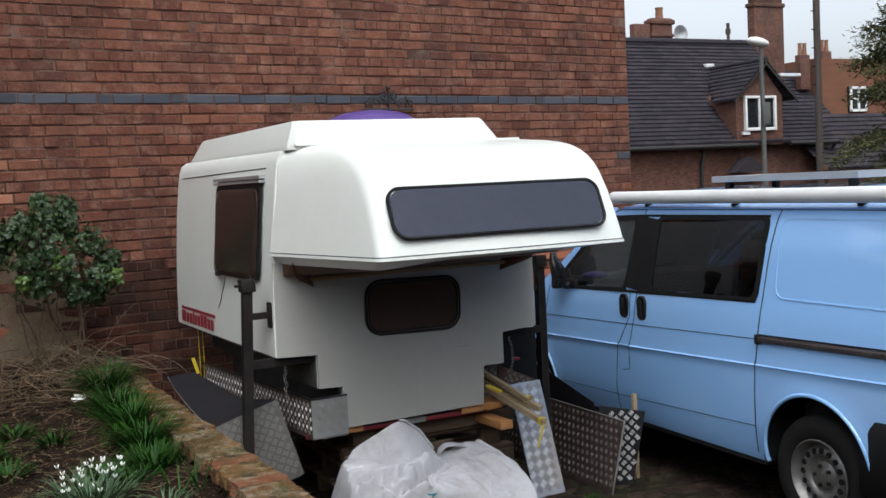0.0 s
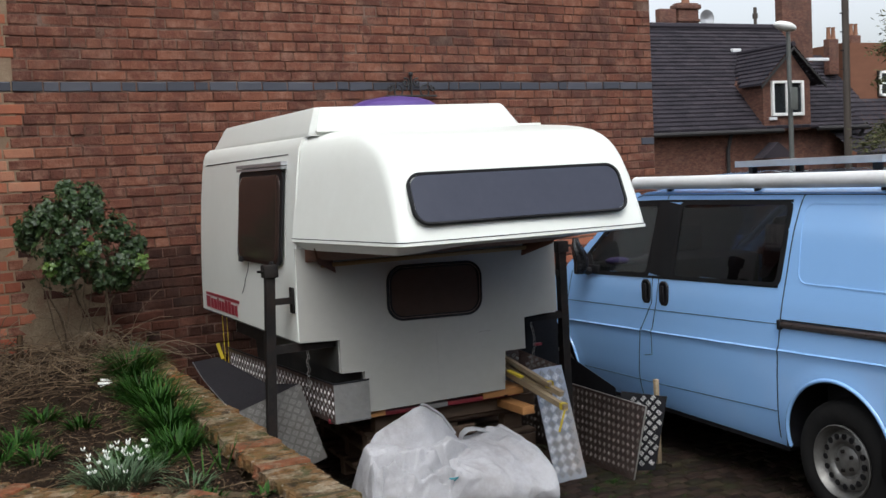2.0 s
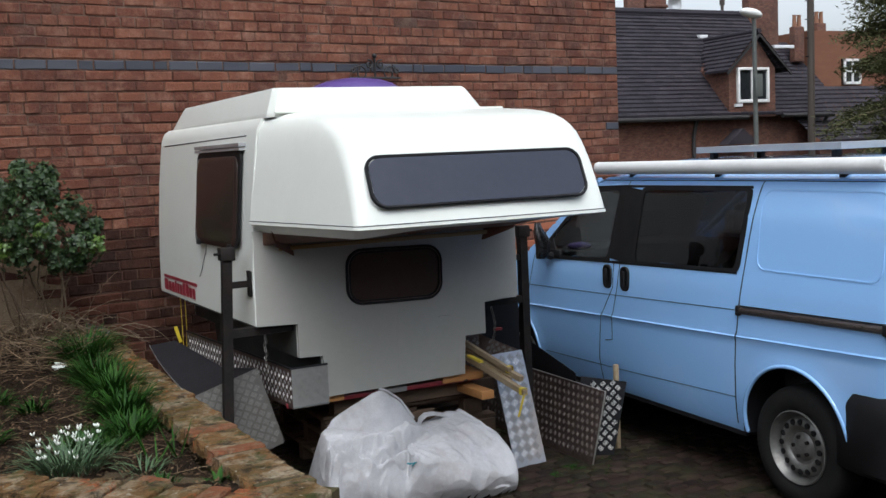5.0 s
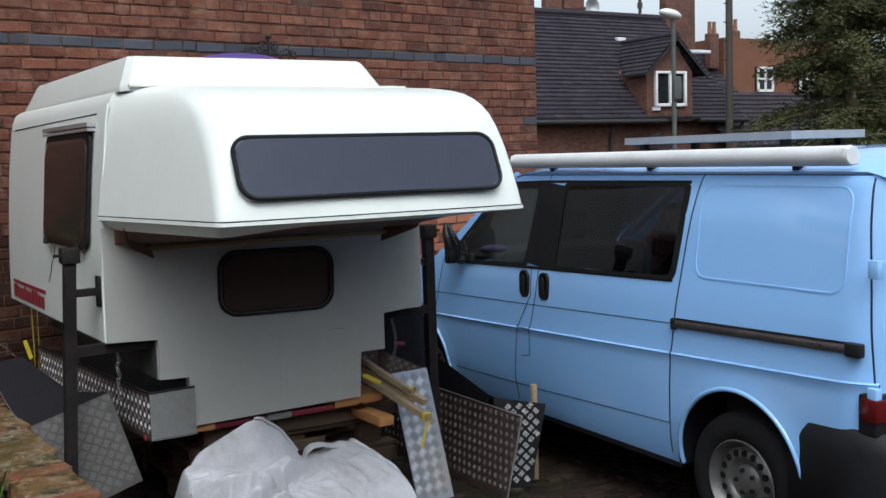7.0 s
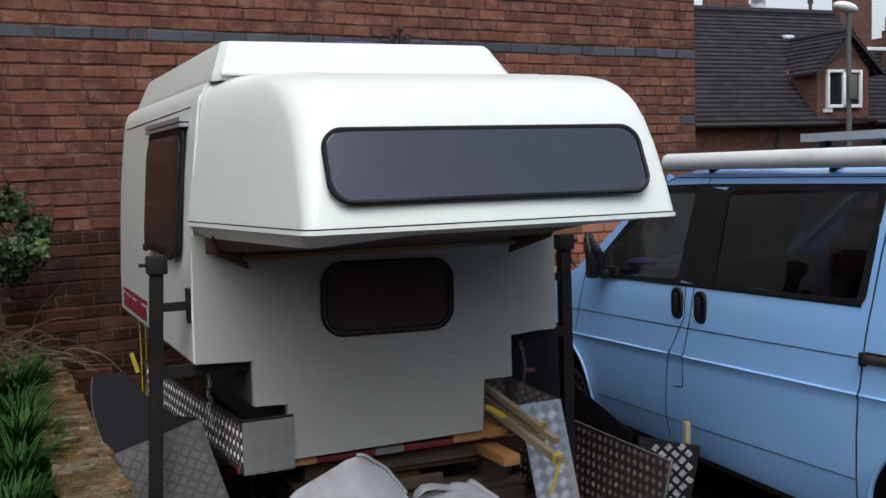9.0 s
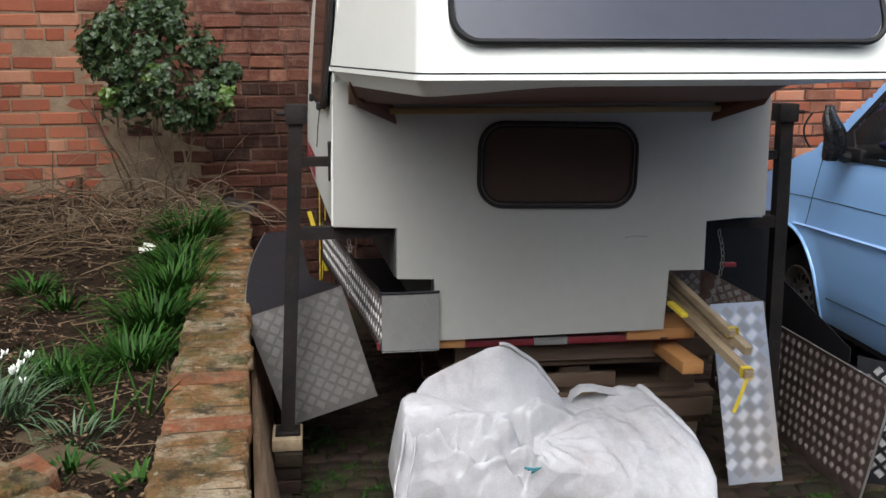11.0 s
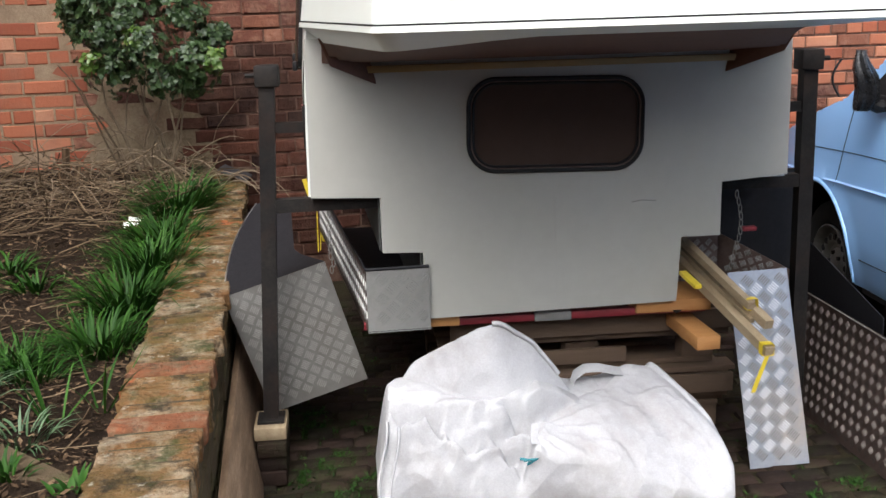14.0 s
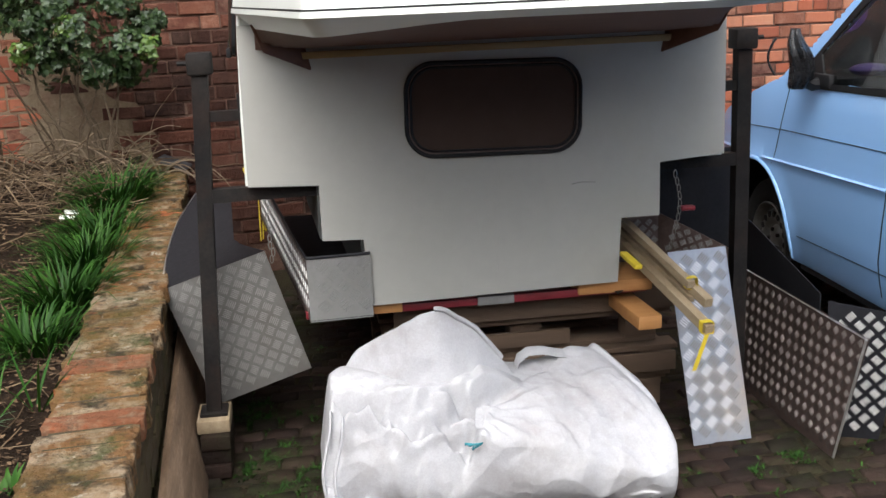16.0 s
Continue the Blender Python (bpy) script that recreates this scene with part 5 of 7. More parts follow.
def tray(side):
    """Long locker tray hung in the step of the body; side 1 is the garden side."""
    mx = (lambda x: x) if side > 0 else (lambda x: 2 * CX - x)
    t = thing("locker_tray", (mx(-0.42), 0.8, 0.56), "long open chequer-plate tray in the step of the camper" if side > 0 else "brown-stained chequer-plate tray in the step of the camper", "tray", "locker trays")
    pm_, sm_ = ("alu", "stud") if side > 0 else ("alu_dark", "stud_dark")
    f0, f1 = Vector((mx(-0.424), -0.032, 0.566)), Vector((mx(-0.196), -0.022, 0.566))
    far = Vector((mx(-0.635), 1.76, 0.570))
    if side < 0:
        f0, far = Vector((0.985, 0.29, 0.566)), Vector((0.975, 1.76, 0.570))
    up = Vector((0, 0, 0.24))
    a, b = (f0, f1) if side > 0 else (f1, f0)
    if side > 0:
        sheet("front_sheet", t, (a, b, a + up), pm_, "stud_dull", "stud_dull", pitch=0.052, label="dull chequer-plate end")
    if side > 0:
        sheet("side_sheet", t, (far, f0, far + up), "alu_dark", "stud_pale", "stud_pale", pitch=0.038, fill=0.74, label="dark side sheet with pale worn lozenges")
    else:
        sheet("side_sheet", t, (f0, far, f0 + up), pm_, sm_, sm_, pitch=0.034, fill=0.85)
        flap = (Vector((0.986, 0.286, 0.566)), Vector((1.205, 0.085, 0.45)), Vector((0.986, 0.286, 0.806)))
        sheet("bent_flap", t, flap, pm_, "stud_dull", "stud_dull", pitch=0.034, fill=0.85, label="sprung end of the side sheet")
        sheet("end_sheet", t, (Vector((0.79, 0.265, 0.566)), Vector((0.984, 0.265, 0.566)), Vector((0.79, 0.265, 0.806))), pm_, "stud_dull", "stud_dull", pitch=0.034, fill=0.85)
        sheet("inner_sheet", t, (far + Vector((-0.006, 0, 0)), f0 + Vector((-0.006, 0, 0)), far + up + Vector((-0.006, 0, 0))), pm_, "stud_dull", "stud_dull", pitch=0.034, fill=0.85)
    bm = bmesh.new()
    prism(bm, [f0 + Vector((0, 0, 0.004)), f1 + Vector((0, 0, 0.004)), Vector((mx(-0.24), 1.76, 0.572)), far + Vector((0, 0, 0.004))], (0, 0, 0.003))
    part("floor_sheet", bm, "black_sheet", t, "black tray floor", smooth=0)
    bm = bmesh.new()
    tube(bm, [far + up, f0 + up], 0.006, 6)
    if side > 0:
        tube(bm, [f0 + up, f1 + up], 0.006, 6)
    part("rolled_edge", bm, "black_sheet", t, "folded dark edge")
    return t


tray(1)
tray(-1)

# boards on the inner flanks of the steps, seen under the camper
for side in (1, -1):
    mx = (lambda x: x) if side > 0 else (lambda x: 2 * CX - x)
    t = thing("wheel_box_lining", (mx(-0.30), 0.6, 0.86), "dark boarded lining in the step of the camper", "lining", "step linings")
    # added grey boards over the ivory shell put the recess's shade into colour
    if side > 0:
        for x0, x1, z0, z1, nm, lab in ((-0.364, -0.364, 0.862, 1.058, "flank_board", "dark grey board for the shade in the step"), (-0.222, -0.208, 0.856, 0.608, "lower_flank_board", "dark grey lower board for the shade in the step"), (-0.600, -0.362, 1.064, 1.056, "soffit_board", "dark grey soffit for the shade under the step")):
            bm = bmesh.new()
            prism(bm, [(x0, 0.02, z0), (x1, 0.02, z1), (x1 - 0.097, 2.19, z1), (x0 - 0.097, 2.19, z0)], (-0.004, 0, -0.003))
            part(nm, bm, "shade_board", t, lab, smooth=0)
    if side < 0:
        bm = bmesh.new()
        box(bm, 0.90, 1.32, 0.305, 0.325, 0.60, 1.045)
        part("board", bm, "black_sheet", t, smooth=0)
    bm = bmesh.new()
    box(bm, mx(-0.352), mx(-0.225), 0.10, 2.2, 0.845, 0.85)
    part("ledge", bm, "ply", t, "brown board ledge", smooth=0)

# leaning plates by the garden wall
pl = thing("bent_chequer_plate", (-0.7, 0.2, 0.0), "grey chequer plate leaning against the jack post", "metal plate")
A, T, B, C = Vector((-0.966, 0.205, 0.665)), Vector((-0.573, 0.155, 0.800)), Vector((-0.435, 0.141, 0.329)), Vector((-0.808, 0.195, 0.192))
m_ = frame_of(C, B - C, A - C)
inv = m_.inverted()
poly = [tuple((inv @ p).to_2d()) for p in (C, B, T, A)]
sheet("flat_sheet", pl, (C, C + (m_ @ Vector((1, 0, 0)) - C), C + (m_ @ Vector((0, 1, 0)) - C)), "alu_grey", "stud_grey", "stud_grey", pitch=0.043, clip=poly, label="dull grey chequer sheet", lift=0.0014)
bm = bmesh.new()
rows = []
FA, FT = Vector((-0.94, 1.55, 0.77)), Vector((-0.70, 1.50, 0.80))
for k in range(13):
    t = k / 12
    bow = math.sin(t * math.pi)
    wide = 1 - 0.28 * min(1, t / 0.22)
    lip = A.lerp(FA, t).lerp(T.lerp(FT, t), wide)
    rows.append([A.lerp(FA, t) + Vector((-0.03 * bow, 0, 0.015 * bow)), A.lerp(FA, t).lerp(lip, 0.4) + Vector((0, 0, -0.01 * bow)), lip])
loft(bm, rows)
part("curled_sheet", bm, "black_sheet", pl, "dark curled back of the sheet", smooth=60)
bm = bmesh.new()
tube(bm, [r[0] for r in rows], 0.0035, 6)
part("bright_edge", bm, "galv", pl, "thin bright cut edge", smooth=60)
rp = thing("chequer_strip", (1.1, -0.08, 0), "bright chequer-plate strip leaning against the timber", "metal plate")
o = Vector((0.968, -0.195, 0.004))
# sheen put into colour: bars of one turning bright, the other dull
sheet("sheet", rp, (o, o + Vector((0.232, 0.008, 0.004)), o + Vector((-0.043, 0.19, 0.711))), "alu_bright", "stud_glint", "stud_dull", thick=0.004, pitch=0.046, fill=1.0, lift=0.003, label="bright aluminium with faint rust bloom")
bp = thing("large_chequer_plate", (1.40, 0.3, 0), "large brown-stained chequer plate standing on edge", "metal plate")
o = Vector((1.36, 1.0, 0.002))
sheet("sheet", bp, (o, Vector((1.415, -0.40, 0.0)), Vector((1.385, 1.02, 0.52))), "alu_dark", "stud_dark", "stud_dark", thick=0.004, pitch=0.036, fill=0.85, clip=[(0, 0), (1.40, 0.0), (1.53, 0.50), (0, 0.52)])
bm = bmesh.new()
tube(bm, [(1.415, -0.40, 0.002), (1.436, -0.53, 0.50)], 0.005, 6)
tube(bm, [(1.385, 1.02, 0.52), (1.436, -0.53, 0.50)], 0.002, 6)
part("cut_edge", bm, "stud", bp, "worn pale cut edge")
# the sheet's sloping near end stands in for shade under the van
bm = bmesh.new()
prism(bm, [(1.475, -0.14, 0.0), (1.475, 1.05, 0.0), (1.475, 1.05, 0.73), (1.475, 0.48, 0.69), (1.475, -0.14, 0.545)], (0.004, 0, 0))
solid("black_plastic_sheet", bm, "black_sheet", "black plastic sheet behind the large plate, also filling in van shade", "plastic sheet", smooth=0)
cp = thing("small_chequer_plate", (1.65, -0.2, 0), "black plate with bright lozenges leaning on the van", "metal plate")
o = Vector((1.466, -0.225, 0.004))
sheet("sheet", cp, (o, o + Vector((0.185, -0.075, 0.0)), o + Vector((0.0, 0.035, 0.526))), "black_sheet", "stud_white", "stud_white", pitch=0.046, thick=0.004, lift=0.003, fill=0.8, clip=[(0, 0), (0.20, 0.0), (0.305, 0.475), (0.0, 0.53)], label="black sheet with bright lozenges")
bm = bmesh.new()
box(bm, 1.742, 1.772, -0.215, -0.185, 0.0, 0.575, 0.004)
solid("timber_stake", bm, "pine", "pale timber stake standing behind the small plate", "timber stake")

# pallets under the camper
def pallet(z, dx, dy, seed):
    rnd = random.Random(seed)
    p = thing("pallet", (0.42 + dx, 0.75 + dy, z), "weathered wooden pallet stacked under the camper", "pallet", "pallets under the camper")
    for k in range(7):
        bm = bmesh.new()
        y = 0.17 + dy + k * 0.175 + rnd.uniform(-0.01, 0.01)
        box(bm, -0.13 + dx, 1.0 + dx + rnd.uniform(-0.02, 0.02), y, y + 0.10, z + 0.118, z + 0.138, 0.002)
        part("deck_board", bm, "pallet", p)
    for y in (0.18, 0.72, 1.26):
        bm = bmesh.new()
        box(bm, -0.12 + dx, 0.99 + dx, y + dy, y + dy + 0.09, z + 0.002, z + 0.022, 0.002)
        part("base_board", bm, "pallet", p)
        for x in (-0.12, 0.38, 0.86):
            bm = bmesh.new()
            box(bm, x + dx, x + dx + 0.13, y + dy, y + dy + 0.09, z + 0.022, z + 0.096, 0.003)
            part("block", bm, "pallet", p)
    bm = bmesh.new()
    box(bm, -0.13 + dx, (1.0 if seed % 2 else 0.62) + dx, 0.142 + dy, 0.166 + dy, z + 0.034, z + (0.112 if seed % 2 else 0.094), 0.003)
    part("front_board", bm, "pallet", p)
    for x in (-0.12, 0.38, 0.86):
        bm = bmesh.new()
        box(bm, x + dx, x + dx + 0.13, 0.17 + dy, 1.33 + dy, z + 0.097, z + 0.117, 0.002)
        part("stringer", bm, "pallet", p)


for k, (dx, dy) in enumerate(((0.0, 0.05), (0.03, 0.02), (-0.02, 0.06), (0.02, 0.0))):
    pallet(0.0 + 0.139 * k, dx, dy, k)
for x0, x1, z0, z1 in ((-0.195, -0.085, 0.560, 0.600), (0.585, 0.875, 0.566, 0.613)):
    bm = bmesh.new()
    box(bm, x0, x1, 0.02, 0.52, z0, z1, 0.004)
    solid("timber_packer", bm, "orange_wood", "orange sawn pine packer on top of the pallets", "timber packer", "packers")
bar = thing("red_box_beam", (0.16, 0.06, 0.56), "long dark red box beam with a silver sleeve under the panel", "beam")
bm = bmesh.new()
box(bm, -0.44, 0.20, 0.035, 0.063, 0.556, 0.584, 0.004)
box(bm, 0.34, 0.86, 0.035, 0.063, 0.556, 0.586, 0.004)
part("beam", bm, "red", bar, "dark red painted length")
bm = bmesh.new()
box(bm, 0.20, 0.34, 0.033, 0.065, 0.554, 0.588, 0.004)
part("sleeve", bm, "alu", bar, "dull silver sleeve")
bm = bmesh.new()
m_ = frame_of((0.785, 0.16, 0.50), (1, 0.05, 0), (-0.05, 1, 0.0))
box(bm, -0.045, 0.045, -0.33, 0.2, -0.026, 0.026, 0.005, m_)
solid("timber_offcut", bm, "orange_wood", "orange pine offcut poking out over the pallets", "timber offcut")

# long battens with yellow straps, out of the tray
bundle = thing("timber_battens", (0.78, -0.3, 0.65), "pale sawn battens tied with yellow straps", "battens")
for a, b, w in (((0.79, 0.6, 0.86), (0.963, -0.31, 0.605), 0.0165), ((0.755, 0.6, 0.80), (0.922, -0.42, 0.545), 0.017), ((0.77, 0.5, 0.87), (0.925, -0.24, 0.655), 0.0135), ((0.775, 0.5, 0.83), (0.93, -0.24, 0.60), 0.010)):
    bm = bmesh.new()
    tube(bm, [a, b], w, square=True)
    part("batten", bm, "pine", bundle, smooth=0)
for c, r in (((0.917, -0.39, 0.552), 0.022), ((0.934, -0.20, 0.655), 0.022)):
    bm = bmesh.new()
    m_ = frame_of(c, (1, 0, 0), (0.1, 0, 1))
    ring(bm, rounded(2 * r, 2 * r, 0.006, 2), rounded(2 * r - 0.006, 2 * r - 0.006, 0.004, 2), 0.03, m_)
    part("strap_band", bm, "yellow", bundle, "yellow strap band", smooth=30)
bm = bmesh.new()
rows = [[(0.905 - 0.055 * t + s, -0.42, 0.53 - 0.16 * t) for s in (0.0, 0.016)] for t in (0, 0.3, 0.6, 0.8)]
loft(bm, rows)
part("strap", bm, "yellow", bundle, "yellow webbing strap", smooth=30)
bm = bmesh.new()
m_ = frame_of((0.735, -0.14, 0.735), (0.06, -1, -0.1), (0.9, 0.1, 0.0))
box(bm, -0.075, 0.075, -0.014, 0.014, -0.008, 0.008, 0.003, m_)
lv = solid("clamp_bar", bm, "yellow", "short yellow clamp bar on the battens", "clamp")

# straps and shackles on the garden side
st = thing("hanging_chain", (-0.63, 0.30, 1.02), "galvanised chain hanging from the jack beam", "chain")
bm = bmesh.new()
for k in range(9):
    z = 1.0 - 0.026 * k
    lathe_c = (-0.545 + 0.006 * math.sin(k * 2), 0.05, z)
    pts = [(lathe_c[0] + 0.006 * math.cos(a), lathe_c[1] + (0.006 * math.sin(a) if k % 2 else 0), z + 0.015 * math.sin(a) ) for a in [2 * math.pi * i / 10 for i in range(11)]]
    tube(bm, pts, 0.0018, 5)
part("chain", bm, "chain_steel", st, "galvanised chain")
st2 = thing("hanging_chain", (0.98, 0.10, 1.0), "galvanised chain and hook hanging below the beam", "chain")
bm = bmesh.new()
for k in range(11):
    z = 1.0 - 0.028 * k
    cx_ = 0.975 + 0.02 * math.sin(k * 0.4)
    pts = [(cx_ + 0.006 * math.cos(a), 0.06 + (0.006 * math.sin(a) if k % 2 else 0), z + 0.016 * math.sin(a)) for a in [2 * math.pi * i / 10 for i in range(11)]]
    tube(bm, pts, 0.0018, 5)
part("links", bm, "chain_steel", st2)
bm = bmesh.new()
box(bm, 1.02, 1.075, 0.10, 0.13, 0.845, 0.862, 0.004)
part("red_tag", bm, "red", st2, "small red tag")
ys = thing("yellow_strap", (-0.63, 1.84, 0.5), "doubled yellow webbing strap hanging under the camper", "strap")
bm = bmesh.new()
tube(bm, [(-0.645, 1.85, 1.04), (-0.645, 1.84, 0.80), (-0.652, 1.82, 0.44)], 0.003, 6)
tube(bm, [(-0.612, 1.85, 1.03), (-0.615, 1.84, 0.80), (-0.640, 1.82, 0.45)], 0.003, 6)
part("cord", bm, "yellow", ys)
bm = bmesh.new()
prism(bm, [(-0.715, 1.80, 0.84), (-0.692, 1.80, 0.845), (-0.660, 1.80, 0.73), (-0.682, 1.80, 0.72)], (0, 0.008, 0))
part("webbing", bm, "yellow", ys)
bm = bmesh.new()
box(bm, -0.628, -0.575, 1.79, 1.82, 0.50, 0.545, 0.006)
part("buckle", bm, "yellow", ys)
bm = bmesh.new()
m_ = frame_of((-0.890, 0.0, 0.195), (-0.062, 1, 0), (-0.075, 0.0, 0.39))
box(bm, -1.35, 1.3, -0.195, 0.195, -0.012, 0.012, 0.003, m_)
solid("leaning_board", bm, "board", "long weathered board leaning along the garden wall", "board")

# ---------------------------------------------------------------- crumpled bulk bag
bag = thing("bulk_bag", (0.22, -0.36, 0.0), "crumpled white woven bulk bag slumped on the cobbles", "bag")


def soft_min(vals, k=0.018):
    lo = min(vals)
    return lo - k * math.log(sum(math.exp((lo - v) / k) for v in vals))


def facet(x, y, s, seed):
    """Flat triangles between random heights of -1 to 1 on a lattice of pitch s."""
    u, v = (x + 0.577 * y) / s, 1.155 * y / s
    i, j = math.floor(u), math.floor(v)
    fu, fv = u - i, v - j

    def at(a, b):
        k = math.sin(a * 127.1 + b * 311.7 + seed * 74.7) * 43758.5453
        return 2 * (k - math.floor(k)) - 1

    if fu + fv < 1:
        return at(i, j) * (1 - fu - fv) + at(i + 1, j) * fu + at(i, j + 1) * fv
    return at(i + 1, j + 1) * (fu + fv - 1) + at(i + 1, j) * (1 - fv) + at(i, j + 1) * (1 - fu)


CREASES = []
cz = random.Random(44)
for k in range(58):
    near = k < 42
    c = Vector((cz.uniform(-0.40, 0.08), cz.uniform(-0.62, -0.42))) if near else Vector((cz.uniform(0.15, 0.70), cz.uniform(-0.58, -0.20)))
    a = cz.uniform(-0.9, 0.9) + (math.atan2(c.y + 0.46, c.x - 0.12) if near else cz.uniform(-0.6, 0.6))
    CREASES.append((c, Vector((math.cos(a), math.sin(a))), cz.uniform(0.05, 0.18), cz.uniform(0.010, 0.032) * (1 if near else 0.55), cz.uniform(0.018, 0.06)))


def creased(x, y):
    """Sharp-edged wrinkles: a step that fades away on one side of a short line."""
    p, out = Vector((x, y)), 0.0
    for c, d, ln, deep, wide in CREASES:
        r = p - c
        u = r.dot(d) / ln
        if abs(u) < 1:
            v = r.x * -d.y + r.y * d.x + 0.25 * ln * u * u
            if 0 < v < 4 * wide:
                out -= deep * min(1, v / 0.012) * math.exp(-v / wide) * (1 - u * u)
    return out


def rim(x):
    """The bag's open mouth: y and height of its rim above x."""
    k = math.hypot(x + 0.02, 0.06) - 0.06
    z = 0.694 - 0.66 * k if x < -0.02 else 0.694 - 0.85 * min(k, 0.10) - 1.5 * max(0.0, k - 0.10)
    return -0.375 + 0.33 * k, z


def hem_line(x):
    """Height of the top cloth's hem on the steep front."""
    return max(0.05, 0.305 - 0.46 * (x - 0.05))


def bag_height(x, y):
    wob = 0.02 * noise.noise(Vector((x * 4, y * 4, 3)))
    gx, gy = x + wob, y + 0.02 * noise.noise(Vector((x * 4, y * 4, 8)))
    wx, wy = gx + 0.03 * noise.noise(Vector((x * 5, y * 5, 1))), gy + 0.03 * noise.noise(Vector((x * 5, y * 5, 6)))
    # the steep upper sheet hangs from the rim into a valley; the cloth below it rolls out again
    ry, rz = rim(x + 0.3 * wob)
    sheet = rz - 2.7 * (ry - gy) + 0.012 * facet(wx, wy, 0.17, 13) * min(1.0, abs(ry - gy) * 8)
    roll = 0.488 + 0.16 * (gy + 0.50) + 0.08 * max(0.0, gx + 0.1) - 0.9 * max(0.0, gx - 0.13)
    roll -= 0.15 * math.exp(-max(0.0, roll - sheet) / 0.038)
    roll += 0.016 * facet(wx, wy, 0.21, 3)
    # the roll ends in a tucked edge towards the hem corner
    tuck = (gy + 0.50) + 0.45 * (0.06 - gx)
    if gx > -0.12:
        roll -= 0.12 * max(0, min(1, -tuck / 0.014)) * max(0, min(1, (gx + 0.12) * 9)) * math.exp(min(0.0, tuck) / 0.16)
    # the front falls steeply, in creased folds
    zf = 3.0 * (gy + 0.672)
    deep = 0.036 * facet(wx + 0.3 * zf, zf, 0.17, 7) + 0.018 * facet(zf, wx, 0.080, 11) - 0.060 * abs(noise.noise(Vector((wx * 6 + zf * 3, zf * 5, 31)))) - 0.030 * abs(noise.noise(Vector((wx * 15 - zf * 5, zf * 13, 41))))
    front = min(zf + 3.0 * deep, 1.6 * (gx + 0.46) + 2.0 * (gy + 0.68) + 2.0 * deep)
    left = soft_min([max(sheet, roll), rz - 5.0 * (gy - ry), front, 6.5 * (gx + 0.452), 0.40 + 1.5 * (gx + 0.40) - 1.3 * (gy + 0.33), 0.47 + 4.0 * (0.20 - gx) + 3.0 * (gy + 0.50)], 0.010)
    top = soft_min([0.432 + 0.20 * (gy + 0.30), 0.44 - 1.0 * (gx - 0.594), 2.4 * (0.0 - gy), 0.37 + 1.0 * (gy + 0.50) + 0.25 * (0.45 - gx), 0.255 + 1.1 * (0.78 - gx) + 1.0 * (gy + 0.50), 0.30 + 3.0 * (gx - 0.06)], 0.022)
    top += 0.024 * facet(wx, wy, 0.26, 5) + 0.006 * facet(wy, wx, 0.085, 9)
    top -= 0.016 * abs(noise.noise(Vector((wx * 2.5 + wy * 2, wy * 5 - wx * 2, 9))))
    # a second layer of cloth stands up along the outer edge, and folds fan out from the hem corner
    outer = (gx - 0.60) - 0.62 * (-0.24 - gy)
    top += 0.020 * max(0, min(1, outer / 0.010)) * math.exp(-max(0.0, outer) / 0.07)
    ang, rad = math.atan2(gy + 0.50, gx - 0.06), math.hypot(gx - 0.06, gy + 0.50)
    top -= 0.060 * abs(noise.noise(Vector((ang * 3.2, rad * 2.0, 4)))) * math.exp(-((rad - 0.14) / 0.12) ** 2)
    # the top cloth hangs over the front and ends in a slanting hem; the side below it is set back
    zr = 3.4 * (gy + 0.700)
    fold_r = 0.018 * facet(wx + 0.4 * zr, zr, 0.15, 15) - 0.030 * abs(noise.noise(Vector((wx * 7, zr * 5, 21))))
    over, under = zr + 2.0 * fold_r, 3.4 * (gy + 0.642) + 3.0 * fold_r
    lap = max(0.0, min(1.0, (zr - hem_line(gx)) / 0.03 + 0.5))
    right = soft_min([top, under + (over - under) * lap, 4.0 * (0.812 - gx)], 0.012)
    return max(left, right) + 0.6 * creased(gx, gy) + 0.0012 * noise.noise(Vector((x * 34, y * 34, 0)))


bm = bmesh.new()
NX, NY = 240, 210
field = np.array([[bag_height(-0.475 + 1.36 * i / NX, -0.74 + 0.78 * j / NY) for j in range(NY + 1)] for i in range(NX + 1)])
for _ in range(1):
    f = np.pad(field, 1, mode="edge")
    field = (4 * f[1:-1, 1:-1] + f[:-2, 1:-1] + f[2:, 1:-1] + f[1:-1, :-2] + f[1:-1, 2:]) / 8
grid = {}
for i in range(NX + 1):
    for j in range(NY + 1):
        if field[i, j] > -0.03:
            # the cloth bulges a hand's width above the ground and is drawn in below
            z = max(float(field[i, j]), 0.002)
            px, py, q = -0.475 + 1.36 * i / NX, -0.74 + 0.78 * j / NY, max(0.0, 0.20 - z) / 0.20
            grid[i, j] = bm.verts.new((px - (px - 0.2) * 0.12 * q, py - (py + 0.3) * 0.30 * q * q, z))
for (i, j), v in list(grid.items()):
    q = [(i, j), (i + 1, j), (i + 1, j + 1), (i, j + 1)]
    if all(c in grid for c in q) and any(grid[c].co.z > 0.003 for c in q):
        bm.faces.new([grid[c] for c in q])
bmesh.ops.delete(bm, geom=[v for v in bm.verts if not v.link_faces], context="VERTS")
part("sack", bm, "bag", bag, "creased white woven fabric", smooth=150)
bm = bmesh.new()
tube(bm, [(x, rim(x)[0] - 0.002, bag_height(x, rim(x)[0]) + 0.004) for x in [-0.02 + 0.235 * k / 24 for k in range(25)]], 0.009, 7)
part("hem", bm, "bag", bag, "rolled stitched hem", smooth=60)
